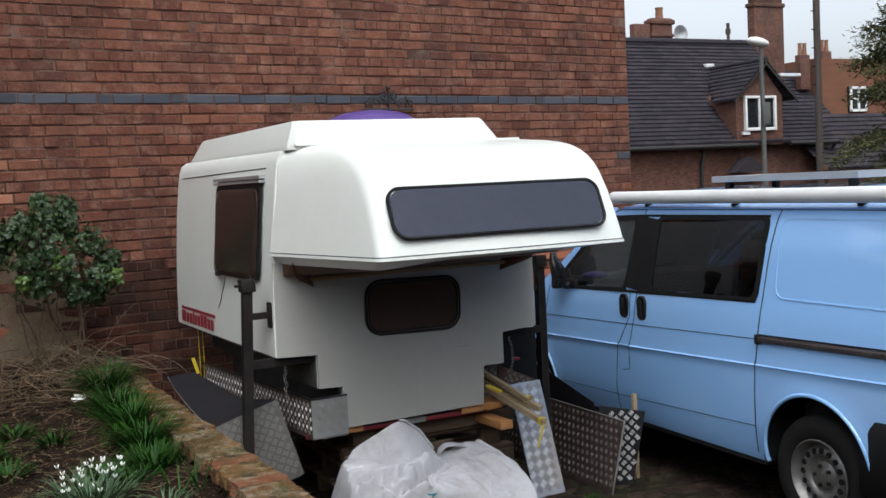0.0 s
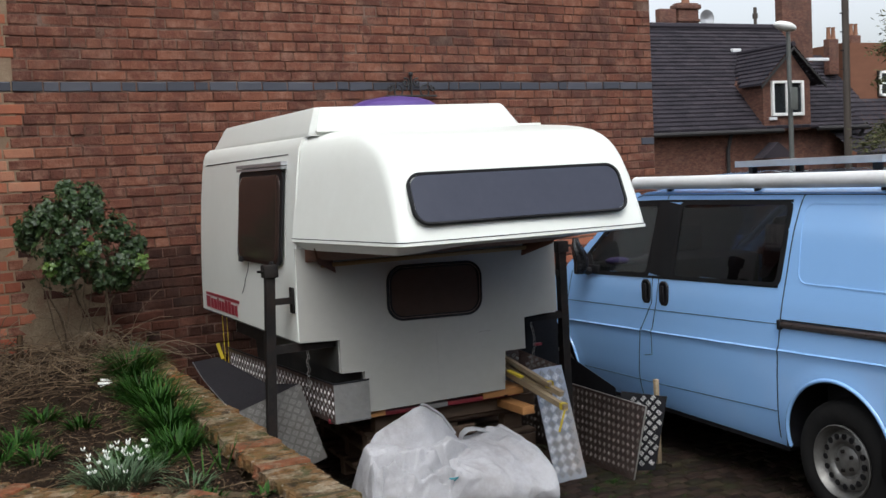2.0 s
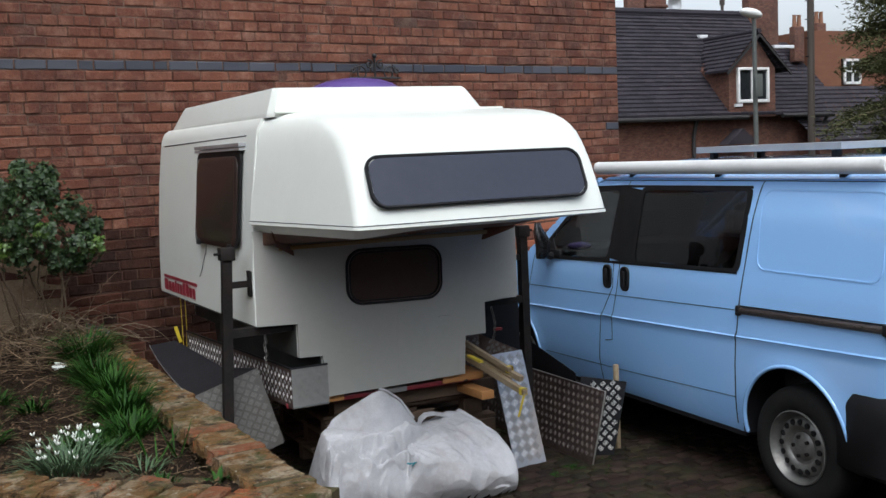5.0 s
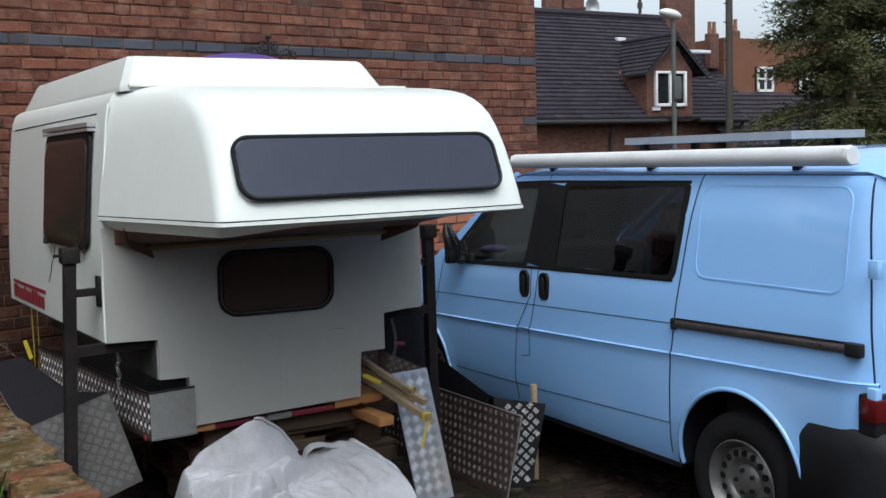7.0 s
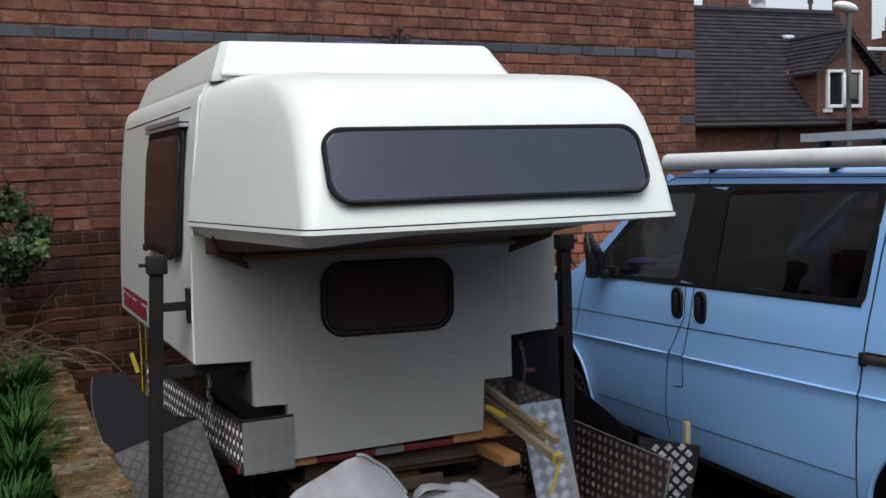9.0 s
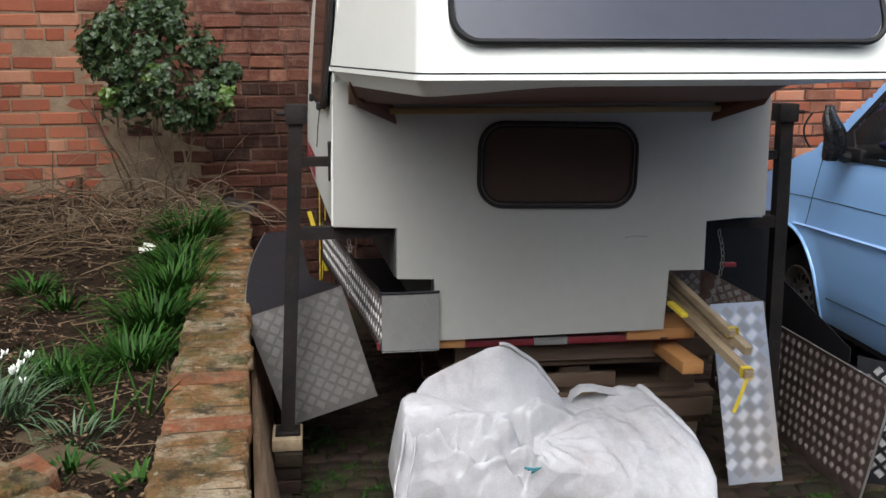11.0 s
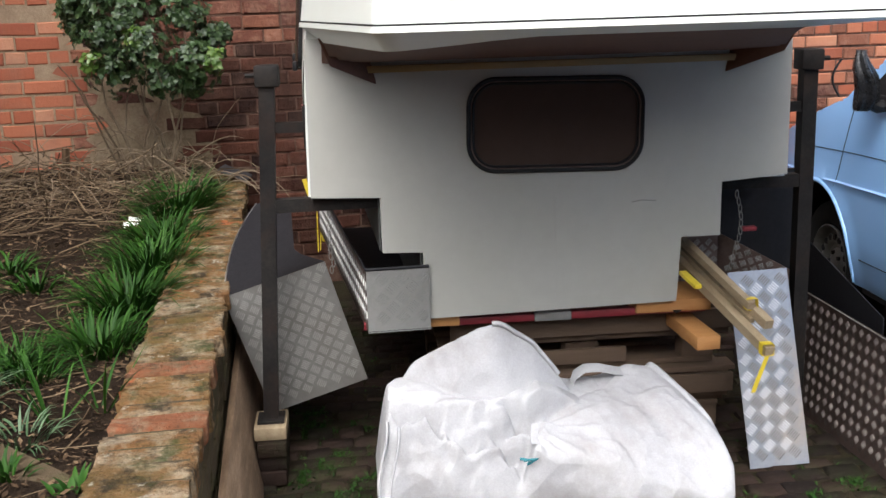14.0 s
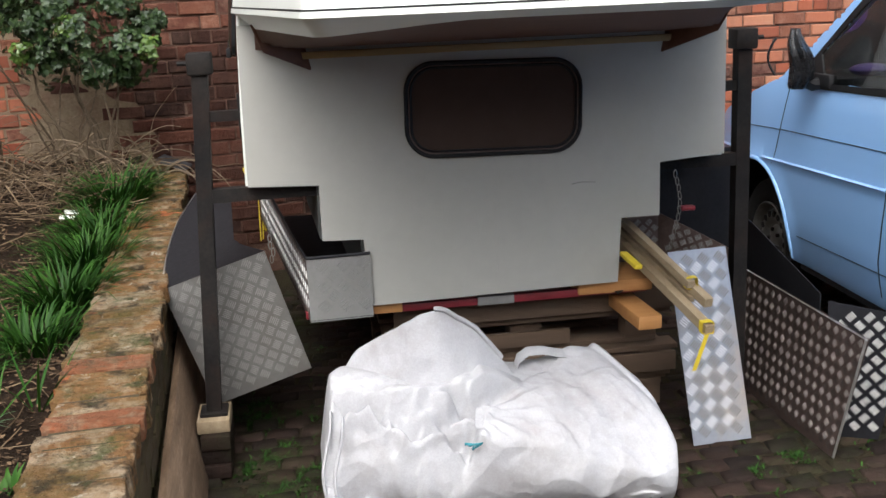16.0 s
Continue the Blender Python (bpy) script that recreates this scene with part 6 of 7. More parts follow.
for dx, dy in ((0.0, 0.0), (0.035, -0.05)):
    bm = bmesh.new()
    tube(bm, [(-0.385 + dx - 0.035 * math.sin(t * 2.6) + 0.006 * math.sin(t * 11), -0.53 + dy - 0.08 * math.sin(t * 2.2), 0.43 - 0.42 * t) for t in [k / 16 for k in range(17)]], 0.0055, 6)
    part("side_seam", bm, "bag", bag, "stitched side seam", smooth=60)


def ribbon(name, pts, w, side, label):
    bm = bmesh.new()
    sd = Vector(side).normalized() * w / 2
    up = Vector((0, -0.002, 0.002))
    loft(bm, [[Vector(p) - sd, Vector(p) - sd * 0.9 + up, Vector(p) + sd * 0.9 + up, Vector(p) + sd] for p in pts])
    return part(name, bm, "bag", bag, label, smooth=50)


def lay(x, y, up=0.006):
    return (x, y, bag_height(x, y) + up)


ribbon("lifting_loop", [(0.27, -0.26, 0.40), (0.285, -0.26, 0.445), (0.32, -0.26, 0.468), (0.37, -0.26, 0.468), (0.42, -0.25, 0.452), (0.46, -0.24, 0.44)], 0.05, (0, 1, 0.35), "white webbing lifting loop")
ribbon("lifting_loop", [lay(0.100, -0.50, 0.012), lay(0.092, -0.53, 0.016), lay(0.087, -0.555, 0.014), lay(0.087, -0.575)], 0.026, (1, 0, 0), "white webbing lifting loop")
bm = bmesh.new()
c = Vector((0.050, -0.622, 0.305))
tube(bm, [c + Vector(d) for d in ((-0.02, 0.01, 0.004), (0.01, 0.0, 0.002), (0.0, -0.01, -0.008), (0.035, 0.0, 0.004), (-0.01, 0.004, 0.0))], 0.005, 5)
part("drawcord", bm, mat("teal_cord", [(0.02, 0.16, 0.20), (0.03, 0.22, 0.26)], 0.7), bag, "teal cord end")

# ---------------------------------------------------------------- the garden bed
GR = random.Random(21)


def blade(verts, faces, x, y, z, ln, w, lean, turn, droop):
    d = Vector((math.cos(turn), math.sin(turn), 0))
    sd = Vector((-d.y, d.x, 0))
    pts = []
    n = 4
    for k in range(n + 1):
        t = k / n
        a = lean + droop * t * t
        if k == 0:
            p = Vector((x, y, z))
        else:
            p = pts[-1][0] + (d * math.sin(a) + Vector((0, 0, math.cos(a)))) * ln / n
        pts.append((p, w * (0.75 + 0.4 * t if t < 0.5 else 1.0 * (1 - (t - 0.5) / 0.52))))
    b = len(verts)
    for p, ww in pts:
        verts.append(tuple(p - sd * ww / 2))
        verts.append(tuple(p + Vector((0, 0, -ww * 0.25))))
        verts.append(tuple(p + sd * ww / 2))
    for k in range(n):
        o = b + 3 * k
        faces.append((o, o + 1, o + 4, o + 3))
        faces.append((o + 1, o + 2, o + 5, o + 4))


def clump(name, x, y, n, ln, spread, material, label, category, w=0.011, group="leaf clumps", flowers=0, droop=(0.4, 1.7)):
    t = thing(name, (x, y, bed_height(x, y)), label, category, group)
    vs, fs = [], []
    heads = []
    for k in range(n):
        a, r = GR.uniform(0, 6.283), spread * math.sqrt(GR.random())
        px, py = x + r * math.cos(a), y + r * math.sin(a)
        lean = 0.05 + 0.6 * r / spread + GR.uniform(-0.15, 0.25)
        blade(vs, fs, px, py, bed_height(px, py) - 0.01, ln * GR.uniform(0.6, 1.15), w * GR.uniform(0.7, 1.2), lean, a + GR.uniform(-0.8, 0.8), GR.uniform(*droop))
    lv = stuff_mesh("leaves", vs, fs, material, t, 60)
    for k in range(flowers):
        a, r = GR.uniform(0, 6.283), spread * 1.2 * math.sqrt(GR.random())
        px, py = x + r * math.cos(a), y + r * math.sin(a)
        h = bed_height(px, py) + ln * GR.uniform(0.42, 0.95)
        bm = bmesh.new()
        for j in range(3):
            b = 2.094 * j + a
            bmesh.ops.create_icosphere(bm, subdivisions=1, radius=1, matrix=Matrix.Translation((px + 0.008 * math.cos(b), py + 0.008 * math.sin(b), h)) @ Matrix.Rotation(b, 4, "Z") @ Matrix.Rotation(radians(24), 4, "Y") @ Matrix.Diagonal((0.0035, 0.0048, 0.011, 1)))
        part("flower", bm, "petal", t, "drooping white flower", smooth=60)
    return t


for x, y, n, ln in ((-1.35, 1.70, 380, 0.30), (-1.34, 1.20, 260, 0.25), (-1.32, 0.72, 300, 0.26), (-1.33, 0.26, 240, 0.25), (-1.36, -0.10, 170, 0.21)):
    clump("spring_bulb_clump", x, y, n, ln, 0.11, "blade", "fresh green bulb leaves along the brick coping", "leaf clump", 0.0105, droop=(0.3, 1.5))
for x, y in ((-1.62, -0.30), (-1.52, -0.36), (-1.60, -0.18)):
    clump("spring_bulb_clump", x, y, 90, 0.16, 0.08, "blade", "fresh green bulb leaves in the bare soil", "leaf clump", 0.0085)
for x, y in ((-1.98, 0.95), (-1.78, 0.62), (-2.15, 0.45), (-2.25, 0.15), (-2.06, 0.0)):
    clump("bulb_shoots", x, y, 50, 0.16, 0.065, "blade", "short upright bulb shoots in the soil", "bulb shoots", 0.013, "bulb shoots")
clump("snowdrop_clump", -1.74, -0.66, 230, 0.22, 0.14, "blade_grey", "grey-green snowdrop clump with white nodding flowers", "snowdrops", 0.008, "", 30)
clump("snowdrop_clump", -1.42, -0.82, 50, 0.13, 0.07, "blade_grey", "small grey-green snowdrop clump", "snowdrops", 0.008, "", 0)
clump("daffodil_shoot", -1.23, -0.66, 6, 0.27, 0.02, "blade", "tall green daffodil leaves by the coping", "daffodil", 0.011, "daffodils", 0, (0.0, 0.5))
clump("daffodil_shoot", -1.36, -0.72, 7, 0.25, 0.03, "blade", "tall green daffodil leaves in the soil", "daffodil", 0.011, "daffodils", 0, (0.0, 0.5))
clump("primrose_tuft", -1.16, -1.25, 24, 0.07, 0.05, "blade", "low bright green tuft at the coping end", "leaf tuft", 0.02, "tufts")
clump("primrose_tuft", -1.38, -1.08, 40, 0.10, 0.06, "blade", "low bright green tuft near the bed corner", "leaf tuft", 0.012, "tufts")


def sticks(name, n, area, rng, r, material, label, lift=0.05, lens=(0.15, 0.5), up=0.25):
    bm = bmesh.new()
    for k in range(n):
        x, y = rng.uniform(*area[0]), rng.uniform(*area[1])
        if not in_bed(x, y):
            continue
        a, ln = rng.uniform(0, 6.283), rng.uniform(*lens)
        z = bed_height(x, y) + rng.random() ** 2 * lift
        p = Vector((x, y, z))
        d = Vector((math.cos(a), math.sin(a), rng.uniform(-0.1, up))).normalized()
        pts = [p]
        for j in range(3):
            d = (d + Vector((rng.uniform(-1, 1), rng.uniform(-1, 1), rng.uniform(-0.5, 0.3))) * 0.22).normalized()
            q = pts[-1] + d * ln / 3
            q.z = max(q.z, bed_height(q.x, q.y) + 0.004)
            q.y = min(q.y, 2.88 + 0.1144 * q.x)
            pts.append(q)
        tube(bm, pts, r * rng.uniform(0.5, 1.2), 4, caps=False)
    return solid(name, bm, material, label, "dead stalks", kind="stuff", smooth=60)


sticks("dead_stalks", 1100, ((-3.6, -1.25), (1.35, 2.5)), random.Random(3), 0.0030, "straw", "heap of dry straw-coloured stalks at the wall foot", 0.14, (0.08, 0.36), 0.55)
sticks("scattered_stalks", 620, ((-3.2, -1.15), (-1.3, 1.7)), random.Random(4), 0.0022, "straw", "scattered dry stalks on the soil", 0.02, (0.05, 0.22), 0.08)
# leaf litter and clods
vs, fs = [], []
lr = random.Random(9)
for k in range(15000):
    x, y = lr.uniform(-3.6, -1.06), lr.uniform(-1.6, 2.5)
    if not in_bed(x, y):
        continue
    a, s = lr.uniform(0, 6.283), lr.uniform(0.004, 0.015)
    z = bed_height(x, y) + 0.004
    t1, t2 = lr.uniform(-0.5, 0.5), lr.uniform(-0.5, 0.5)
    c, d = math.cos(a), math.sin(a)
    b = len(vs)
    for u, v in ((1, 0), (0, 0.5), (-1, 0), (0, -0.5)):
        vs.append((x + (c * u - d * v) * s, y + (d * u + c * v) * s, z + (t1 * u + t2 * v) * s + 0.003))
    fs.append((b, b + 1, b + 2, b + 3))
tagged(stuff_mesh("leaf_litter", vs, fs, "litter"), "brown leaf litter scattered over the soil", "leaf litter")
bm = bmesh.new()
for k in range(240):
    x, y = lr.uniform(-3.0, -1.08), lr.uniform(-1.5, 2.3)
    if in_bed(x, y):
        s = lr.uniform(0.008, 0.028)
        bmesh.ops.create_icosphere(bm, subdivisions=1, radius=1, matrix=Matrix.Translation((x, y, bed_height(x, y) + s * 0.2)) @ Matrix.Rotation(lr.uniform(0, 3), 4, "Z") @ Matrix.Diagonal((s, s * 0.8, s * 0.55, 1)))
solid("soil_clods", bm, "soil", "small clods and stones on the soil", "clods", kind="stuff", smooth=30)

# evergreen shrub against the wall
shrub = thing("evergreen_shrub", (-1.55, 2.35, 0.75), "dark glossy evergreen shrub against the brick wall", "shrub")
sr = random.Random(31)
bm = bmesh.new()
tips = []
for k in range(11):
    a = sr.uniform(-1.0, 1.0)
    base = Vector((-1.52 + sr.uniform(-0.16, 0.14), 2.32 + sr.uniform(-0.06, 0.06), 0.72))
    p, d, pts = base, Vector((a * 0.42, sr.uniform(-0.35, 0.05), 1)).normalized(), [base]
    for j in range(5):
        d = (d + Vector((sr.uniform(-1, 1) * 0.42, sr.uniform(-1, 1) * 0.25, 0.1))).normalized()
        p = p + d * sr.uniform(0.14, 0.2)
        p.y = min(p.y, 2.84 + 0.1144 * p.x)
        pts.append(p.copy())
    tube(bm, pts, sr.uniform(0.006, 0.012), 5, taper=0.003)
    tips += pts[2:]
part("branching", bm, "twig", shrub, "bare brown stems", smooth=60)
BLOBS = [(-1.60, 2.26, 1.95, 0.11), (-1.74, 2.28, 1.86, 0.12), (-1.46, 2.28, 1.86, 0.11), (-1.86, 2.28, 1.79, 0.10), (-1.92, 2.34, 1.74, 0.07), (-1.93, 2.36, 1.66, 0.05), (-1.62, 2.16, 1.72, 0.16), (-1.32, 2.26, 1.70, 0.11), (-1.20, 2.30, 1.56, 0.08),
         (-1.76, 2.16, 1.60, 0.11), (-1.53, 2.12, 1.52, 0.15), (-1.27, 2.20, 1.44, 0.12), (-1.70, 2.18, 1.42, 0.11), (-1.46, 2.26, 1.99, 0.06), (-1.64, 2.3, 2.04, 0.05), (-1.44, 2.14, 1.36, 0.07), (-1.30, 2.2, 1.33, 0.05), (-1.14, 2.34, 1.60, 0.04)]


def rosettes(vs, fs, n, blobs, rng, lo, hi):
    """Whorls of leaves, each about a shoot tip that points outwards from its clump."""
    for k in range(n):
        bx, by, bz, r = blobs[rng.randrange(len(blobs))]
        v = Vector((rng.gauss(0, 1), rng.gauss(0, 1) - 0.5, rng.gauss(0, 1) + 0.25)).normalized()
        tip = Vector((bx, by, bz)) + v * r * rng.uniform(0.25, 1.45) ** 0.9
        tip.y = min(tip.y, 2.85 + 0.1144 * tip.x)
        ax = (v + Vector((rng.uniform(-1, 1), rng.uniform(-1, 0.6), rng.uniform(-0.3, 1))) * 0.45).normalized()
        e1 = ax.orthogonal().normalized()
        e2 = ax.cross(e1)
        m = rng.randrange(6, 10)
        for j in range(m):
            a = 6.283 * j / m + rng.uniform(-0.3, 0.3)
            rad = e1 * math.cos(a) + e2 * math.sin(a)
            d = (rad + ax * rng.uniform(-0.1, 0.7)).normalized()
            s = d.cross(ax).normalized()
            nrm = s.cross(d).normalized()
            ln = rng.uniform(lo, hi)
            w = ln * rng.uniform(0.27, 0.36)
            b = len(vs)
            for u, t, h in ((0.08, 0, 0), (0.42, 1, 0.07), (0.42, -1, 0.07), (0.44, 0, -0.02), (0.76, 0.75, 0.0), (0.76, -0.75, 0.0), (1, 0, -0.14)):
                q = tip + d * ln * u + s * w * t + nrm * ln * h
                q.y = min(q.y, 2.91 + 0.1144 * q.x)
                vs.append(tuple(q))
            fs += [(b, b + 3, b + 1), (b, b + 2, b + 3), (b + 3, b + 4, b + 1), (b + 3, b + 2, b + 5), (b + 3, b + 6, b + 4), (b + 3, b + 5, b + 6)]


vs, fs = [], []
rosettes(vs, fs, 2300, BLOBS, sr, 0.019, 0.036)
stuff_mesh("foliage", vs, fs, "leaf", shrub, 50)["label"] = "dark green glossy leaves"
vs, fs = [], []
rosettes(vs, fs, 60, [(-1.18, 2.14, 1.44, 0.07), (-1.55, 2.02, 1.58, 0.06), (-1.80, 2.06, 1.46, 0.06)], sr, 0.021, 0.038)
stuff_mesh("young_foliage", vs, fs, "leaf_new", shrub, 50)["label"] = "yellow-green young leaves"
# bare bramble canes below the shrub, arching over and lying down
bm = bmesh.new()
cr = random.Random(8)
for k in range(84):
    p = Vector((cr.uniform(-2.35, -1.15), cr.uniform(1.95, 2.42), bed_height(-1.7, 2.2) - 0.02))
    az = cr.uniform(-3.3, 0.2)
    d = Vector((math.cos(az) * 0.8, math.sin(az) * 0.5, cr.uniform(0.35, 2.1))).normalized()
    pts, sag = [p.copy()], cr.uniform(0.10, 0.34)
    for j in range(11):
        d = (d + Vector((cr.uniform(-0.14, 0.14), cr.uniform(-0.14, 0.10), -sag + cr.uniform(-0.1, 0.1)))).normalized()
        p = p + d * cr.uniform(0.04, 0.085)
        p.y = min(p.y, 2.86 + 0.1144 * p.x)
        p.z = max(p.z, bed_height(p.x, p.y) + 0.005)
        pts.append(p.copy())
    tube(bm, pts, cr.uniform(0.0025, 0.006), 5, taper=0.0015)
solid("bramble_canes", bm, mat("bleached_bramble_cane", [(0.065, 0.045, 0.030), (0.13, 0.095, 0.064), (0.25, 0.19, 0.13)], 0.85, scale=10, fine=80, bump=0.2, by="island", spec=0.2), "tangle of bare arching brown canes", "canes", kind="stuff", smooth=60)
bm = bmesh.new()
for dx, h, r in ((0.0, 0.30, 0.030), (0.035, 0.22, 0.022), (-0.03, 0.17, 0.018)):
    tube(bm, [(-2.03 + dx, 2.26, 0.66), (-2.04 + dx * 1.3, 2.25, 0.66 + h * 0.6), (-2.03 + dx * 1.8, 2.26, 0.70 + h)], r, 7, taper=r * 0.7)
solid("dead_stump", bm, "litter", "dark split stump of an old shrub by the wall", "stump", smooth=30)
clump("ivy_tuft", -1.28, 2.15, 40, 0.10, 0.08, "leaf", "small dark green tuft among the dead stalks", "leaf tuft", 0.025, "tufts")
bm = bmesh.new()
for k in range(2):
    m_ = frame_of((-1.552 + 0.02 * k, 1.494 + 0.03 * k, bed_height(-1.55, 1.49) + 0.03 + 0.012 * k), (1, 0.2, 0.1 - 0.2 * k), (0, 1, 0.3))
    box(bm, -0.036, 0.036, -0.03, 0.03, -0.004, 0.004, 0.002, m_)
solid("white_plant_label", bm, "petal", "crumpled white plastic scrap on the soil", "litter")
bm = bmesh.new()
prism(bm, [(-1.25, 2.52, 0.795), (-1.07, 2.47, 0.735), (-1.05, 2.62, 0.742), (-1.21, 2.66, 0.805)], (0, 0, 0.010))
solid("roof_slate", bm, "slate", "dark broken slate resting on the wall end", "slate", smooth=0)
for x, y, s in ((-1.46, -1.19, 0.8),):
    bm = bmesh.new()
    m_ = Matrix.Translation((x, y, bed_height(x, y) + 0.025)) @ Matrix.Rotation(0.5 + x, 4, "Z") @ Matrix.Rotation(0.15, 4, "X")
    box(bm, -0.10 * s, 0.10 * s, -0.055, 0.055, -0.035, 0.035, 0.008, m_)
    solid("loose_garden_brick", bm, "coping_red", "loose worn orange brick lying in the bed", "brick", "loose bricks")

# ---------------------------------------------------------------- across the street
EYE = Vector((-2.43, -5.81, 1.98))


def beyond(x, z, y0, y1):
    """The place at y1 that lies behind (x, z) at y0, seen from the yard's entrance."""
    k = (y1 - EYE.y) / (y0 - EYE.y)
    return EYE.x + (x - EYE.x) * k, EYE.z + (z - EYE.z) * k


cottage = thing("tiled_cottage", (16, 16, 0), "old red brick cottage with dark tiled roof and dormer", "house")
HY = 15.0
EAVE, RIDGE_Y, RIDGE_Z = 2.70, 17.7, 5.69
bm = bmesh.new()
box(bm, 6.0, 19.6, HY + 0.25, HY + 5.2, -0.1, EAVE + 0.25)
part("wall", bm, "house_brick", cottage, smooth=0)
# roof: rows of tiles with real laps
def tile_rows(x0, x1, y0, z0, y1, z1, rows, cut=None, tile=0.30):
    vs, fs = [], []
    rnd = random.Random(2)
    for r in range(rows):
        t0, t1 = r / rows, (r + 1) / rows
        ya, za = y0 + (y1 - y0) * t0, z0 + (z1 - z0) * t0
        yb, zb = y0 + (y1 - y0) * t1, z0 + (z1 - z0) * t1
        x = x0 + (tile / 2 if r % 2 else 0) - tile
        while x < x1:
            a, b = max(x0, x), min(x1, x + tile - 0.012)
            x += tile
            if cut:
                lim0 = cut(t0)
                b = min(b, lim0)
            if b - a < 0.03:
                continue
            o = rnd.uniform(0, 0.012)
            k = len(vs)
            vs += [(a, ya, za + 0.055 + o), (b, ya, za + 0.055 + o), (b, yb, zb + 0.02), (a, yb, zb + 0.02), (a, ya + 0.01, za), (b, ya + 0.01, za)]
            fs += [(k, k + 1, k + 2, k + 3), (k, k + 4, k + 5, k + 1)]
    return vs, fs


vs, fs = tile_rows(6.0, 20.2, HY - 0.1, EAVE, RIDGE_Y, RIDGE_Z, 27, lambda t: 19.95 - 0.2 * t if t < 0.62 else 19.6)
roof = stuff_mesh("roof_tiles", vs, fs, "roof_tile", cottage, 0)
roof["label"] = "dark overlapping clay roof tiles"
bm = bmesh.new()
prism(bm, [(6.0, HY - 0.05, EAVE - 0.03), (6.0, RIDGE_Y, RIDGE_Z - 0.03), (6.0, 2 * RIDGE_Y - HY, EAVE)], (13.6, 0, 0))
part("roof_body", bm, "roof_tile", cottage, smooth=0)
bm = bmesh.new()
tube(bm, [(6.0, RIDGE_Y, RIDGE_Z + 0.03), (19.5, RIDGE_Y, RIDGE_Z + 0.03)], 0.11, 8)
part("ridge", bm, "roof_tile", cottage, "row of ridge tiles")
bm = bmesh.new()
tube(bm, [(6.0, HY - 0.16, EAVE - 0.06), (17.0, HY - 0.16, EAVE - 0.06)], 0.06, 8)
part("gutter", bm, "iron", cottage, "black cast iron gutter")
bm = bmesh.new()
tube(bm, [(18.2, HY - 0.16, EAVE - 0.04), (20.0, HY - 0.16, EAVE - 0.04)], 0.06, 8)
part("gutter", bm, "iron", cottage, "black cast iron gutter")
bm = bmesh.new()
tube(bm, [(15.55, HY + 0.15, EAVE - 0.1), (15.45, HY + 0.16, EAVE - 0.5), (15.45, HY + 0.16, 0.0)], 0.05, 8)
part("downpipe", bm, "iron", cottage, "black downpipe")
bm = bmesh.new()
tube(bm, [(19.9, HY - 0.1, EAVE - 0.1), (19.75, HY + 0.1, EAVE - 0.5), (19.55, HY + 0.16, EAVE - 0.8), (19.55, HY + 0.16, 0.0)], 0.05, 8)
part("downpipe", bm, "iron", cottage, "black downpipe")
bm = bmesh.new()
prism(bm, [(16.2, HY + 0.1, 1.95), (16.75, HY + 0.1, 2.35), (17.3, HY + 0.1, 1.95)], (0, -0.35, 0))
part("porch_hood", bm, "roof_tile", cottage, "small tiled porch hood", smooth=0)
# dormer
dorm = part("dormer", (lambda b: (prism(b, [(16.45, HY - 0.06, EAVE - 0.05), (18.05, HY - 0.06, EAVE - 0.05), (18.05, HY - 0.06, 3.93), (17.36, HY - 0.06, 4.72), (16.45, HY - 0.06, 3.93)], (0, 1.9, 0)), b)[1])(bmesh.new()), "house_brick", cottage, "red brick dormer front", smooth=0)
for sx, name in ((-1, "dormer_roof"), (1, "dormer_roof")):
    vs, fs = [], []
    n = 9
    for r in range(n):
        t0, t1 = r / n, (r + 1) / n
        xa, za = 17.36 + sx * 1.08 * (1 - t0), 3.80 + 1.02 * t0
        xb, zb = 17.36 + sx * 1.08 * (1 - t1), 3.80 + 1.02 * t1
        back_a, back_b = HY + 0.5 + 1.55 * t0, HY + 0.5 + 1.55 * t1
        k = len(vs)
        y = HY - 0.22
        while y < back_b:
            e = min(y + 0.29, back_b)
            k = len(vs)
            vs += [(xa, y, za + 0.07), (xa, e, za + 0.07), (xb, e, zb + 0.03), (xb, y, zb + 0.03), (xa, y, za + 0.01), (xa, e, za + 0.01)]
            fs += [(k, k + 1, k + 2, k + 3), (k, k + 4, k + 5, k + 1)]
            y += 0.30
    stuff_mesh(name, vs, fs, "roof_tile", dorm, 0)
bm = bmesh.new()
tube(bm, [(17.36, HY - 0.24, 4.86), (17.36, HY + 2.0, 4.86)], 0.07, 8)
part("dormer_ridge", bm, "roof_tile", dorm)
for sx in (-1, 1):
    bm = bmesh.new()
    prism(bm, [(17.36, HY - 0.25, 4.80), (17.36, HY - 0.25, 4.72), (17.36 + sx * 1.10, HY - 0.25, 3.72), (17.36 + sx * 1.10, HY - 0.25, 3.80)], (0, 0.04, 0))
    part("bargeboard", bm, "iron", dorm, "dark timber bargeboard", smooth=0)
win = part("dormer_window", (lambda b: (box(b, 16.72, 17.76, HY - 0.08, HY - 0.05, 3.03, 3.92), b)[1])(bmesh.new()), "dark_glass", dorm, "dark panes", smooth=0)
for x0, x1, z0, z1 in ((16.70, 16.77, 3.02, 3.93), (17.71, 17.78, 3.02, 3.93), (17.18, 17.27, 3.02, 3.93), (16.77, 17.71, 3.86, 3.93), (16.77, 17.71, 3.02, 3.10)):
    bm = bmesh.new()
    box(bm, x0, x1, HY - 0.14, HY - 0.05, z0, z1, 0.01)
    part("frame_bar", bm, "white_paint", win, "white painted frame bar")
bm = bmesh.new()
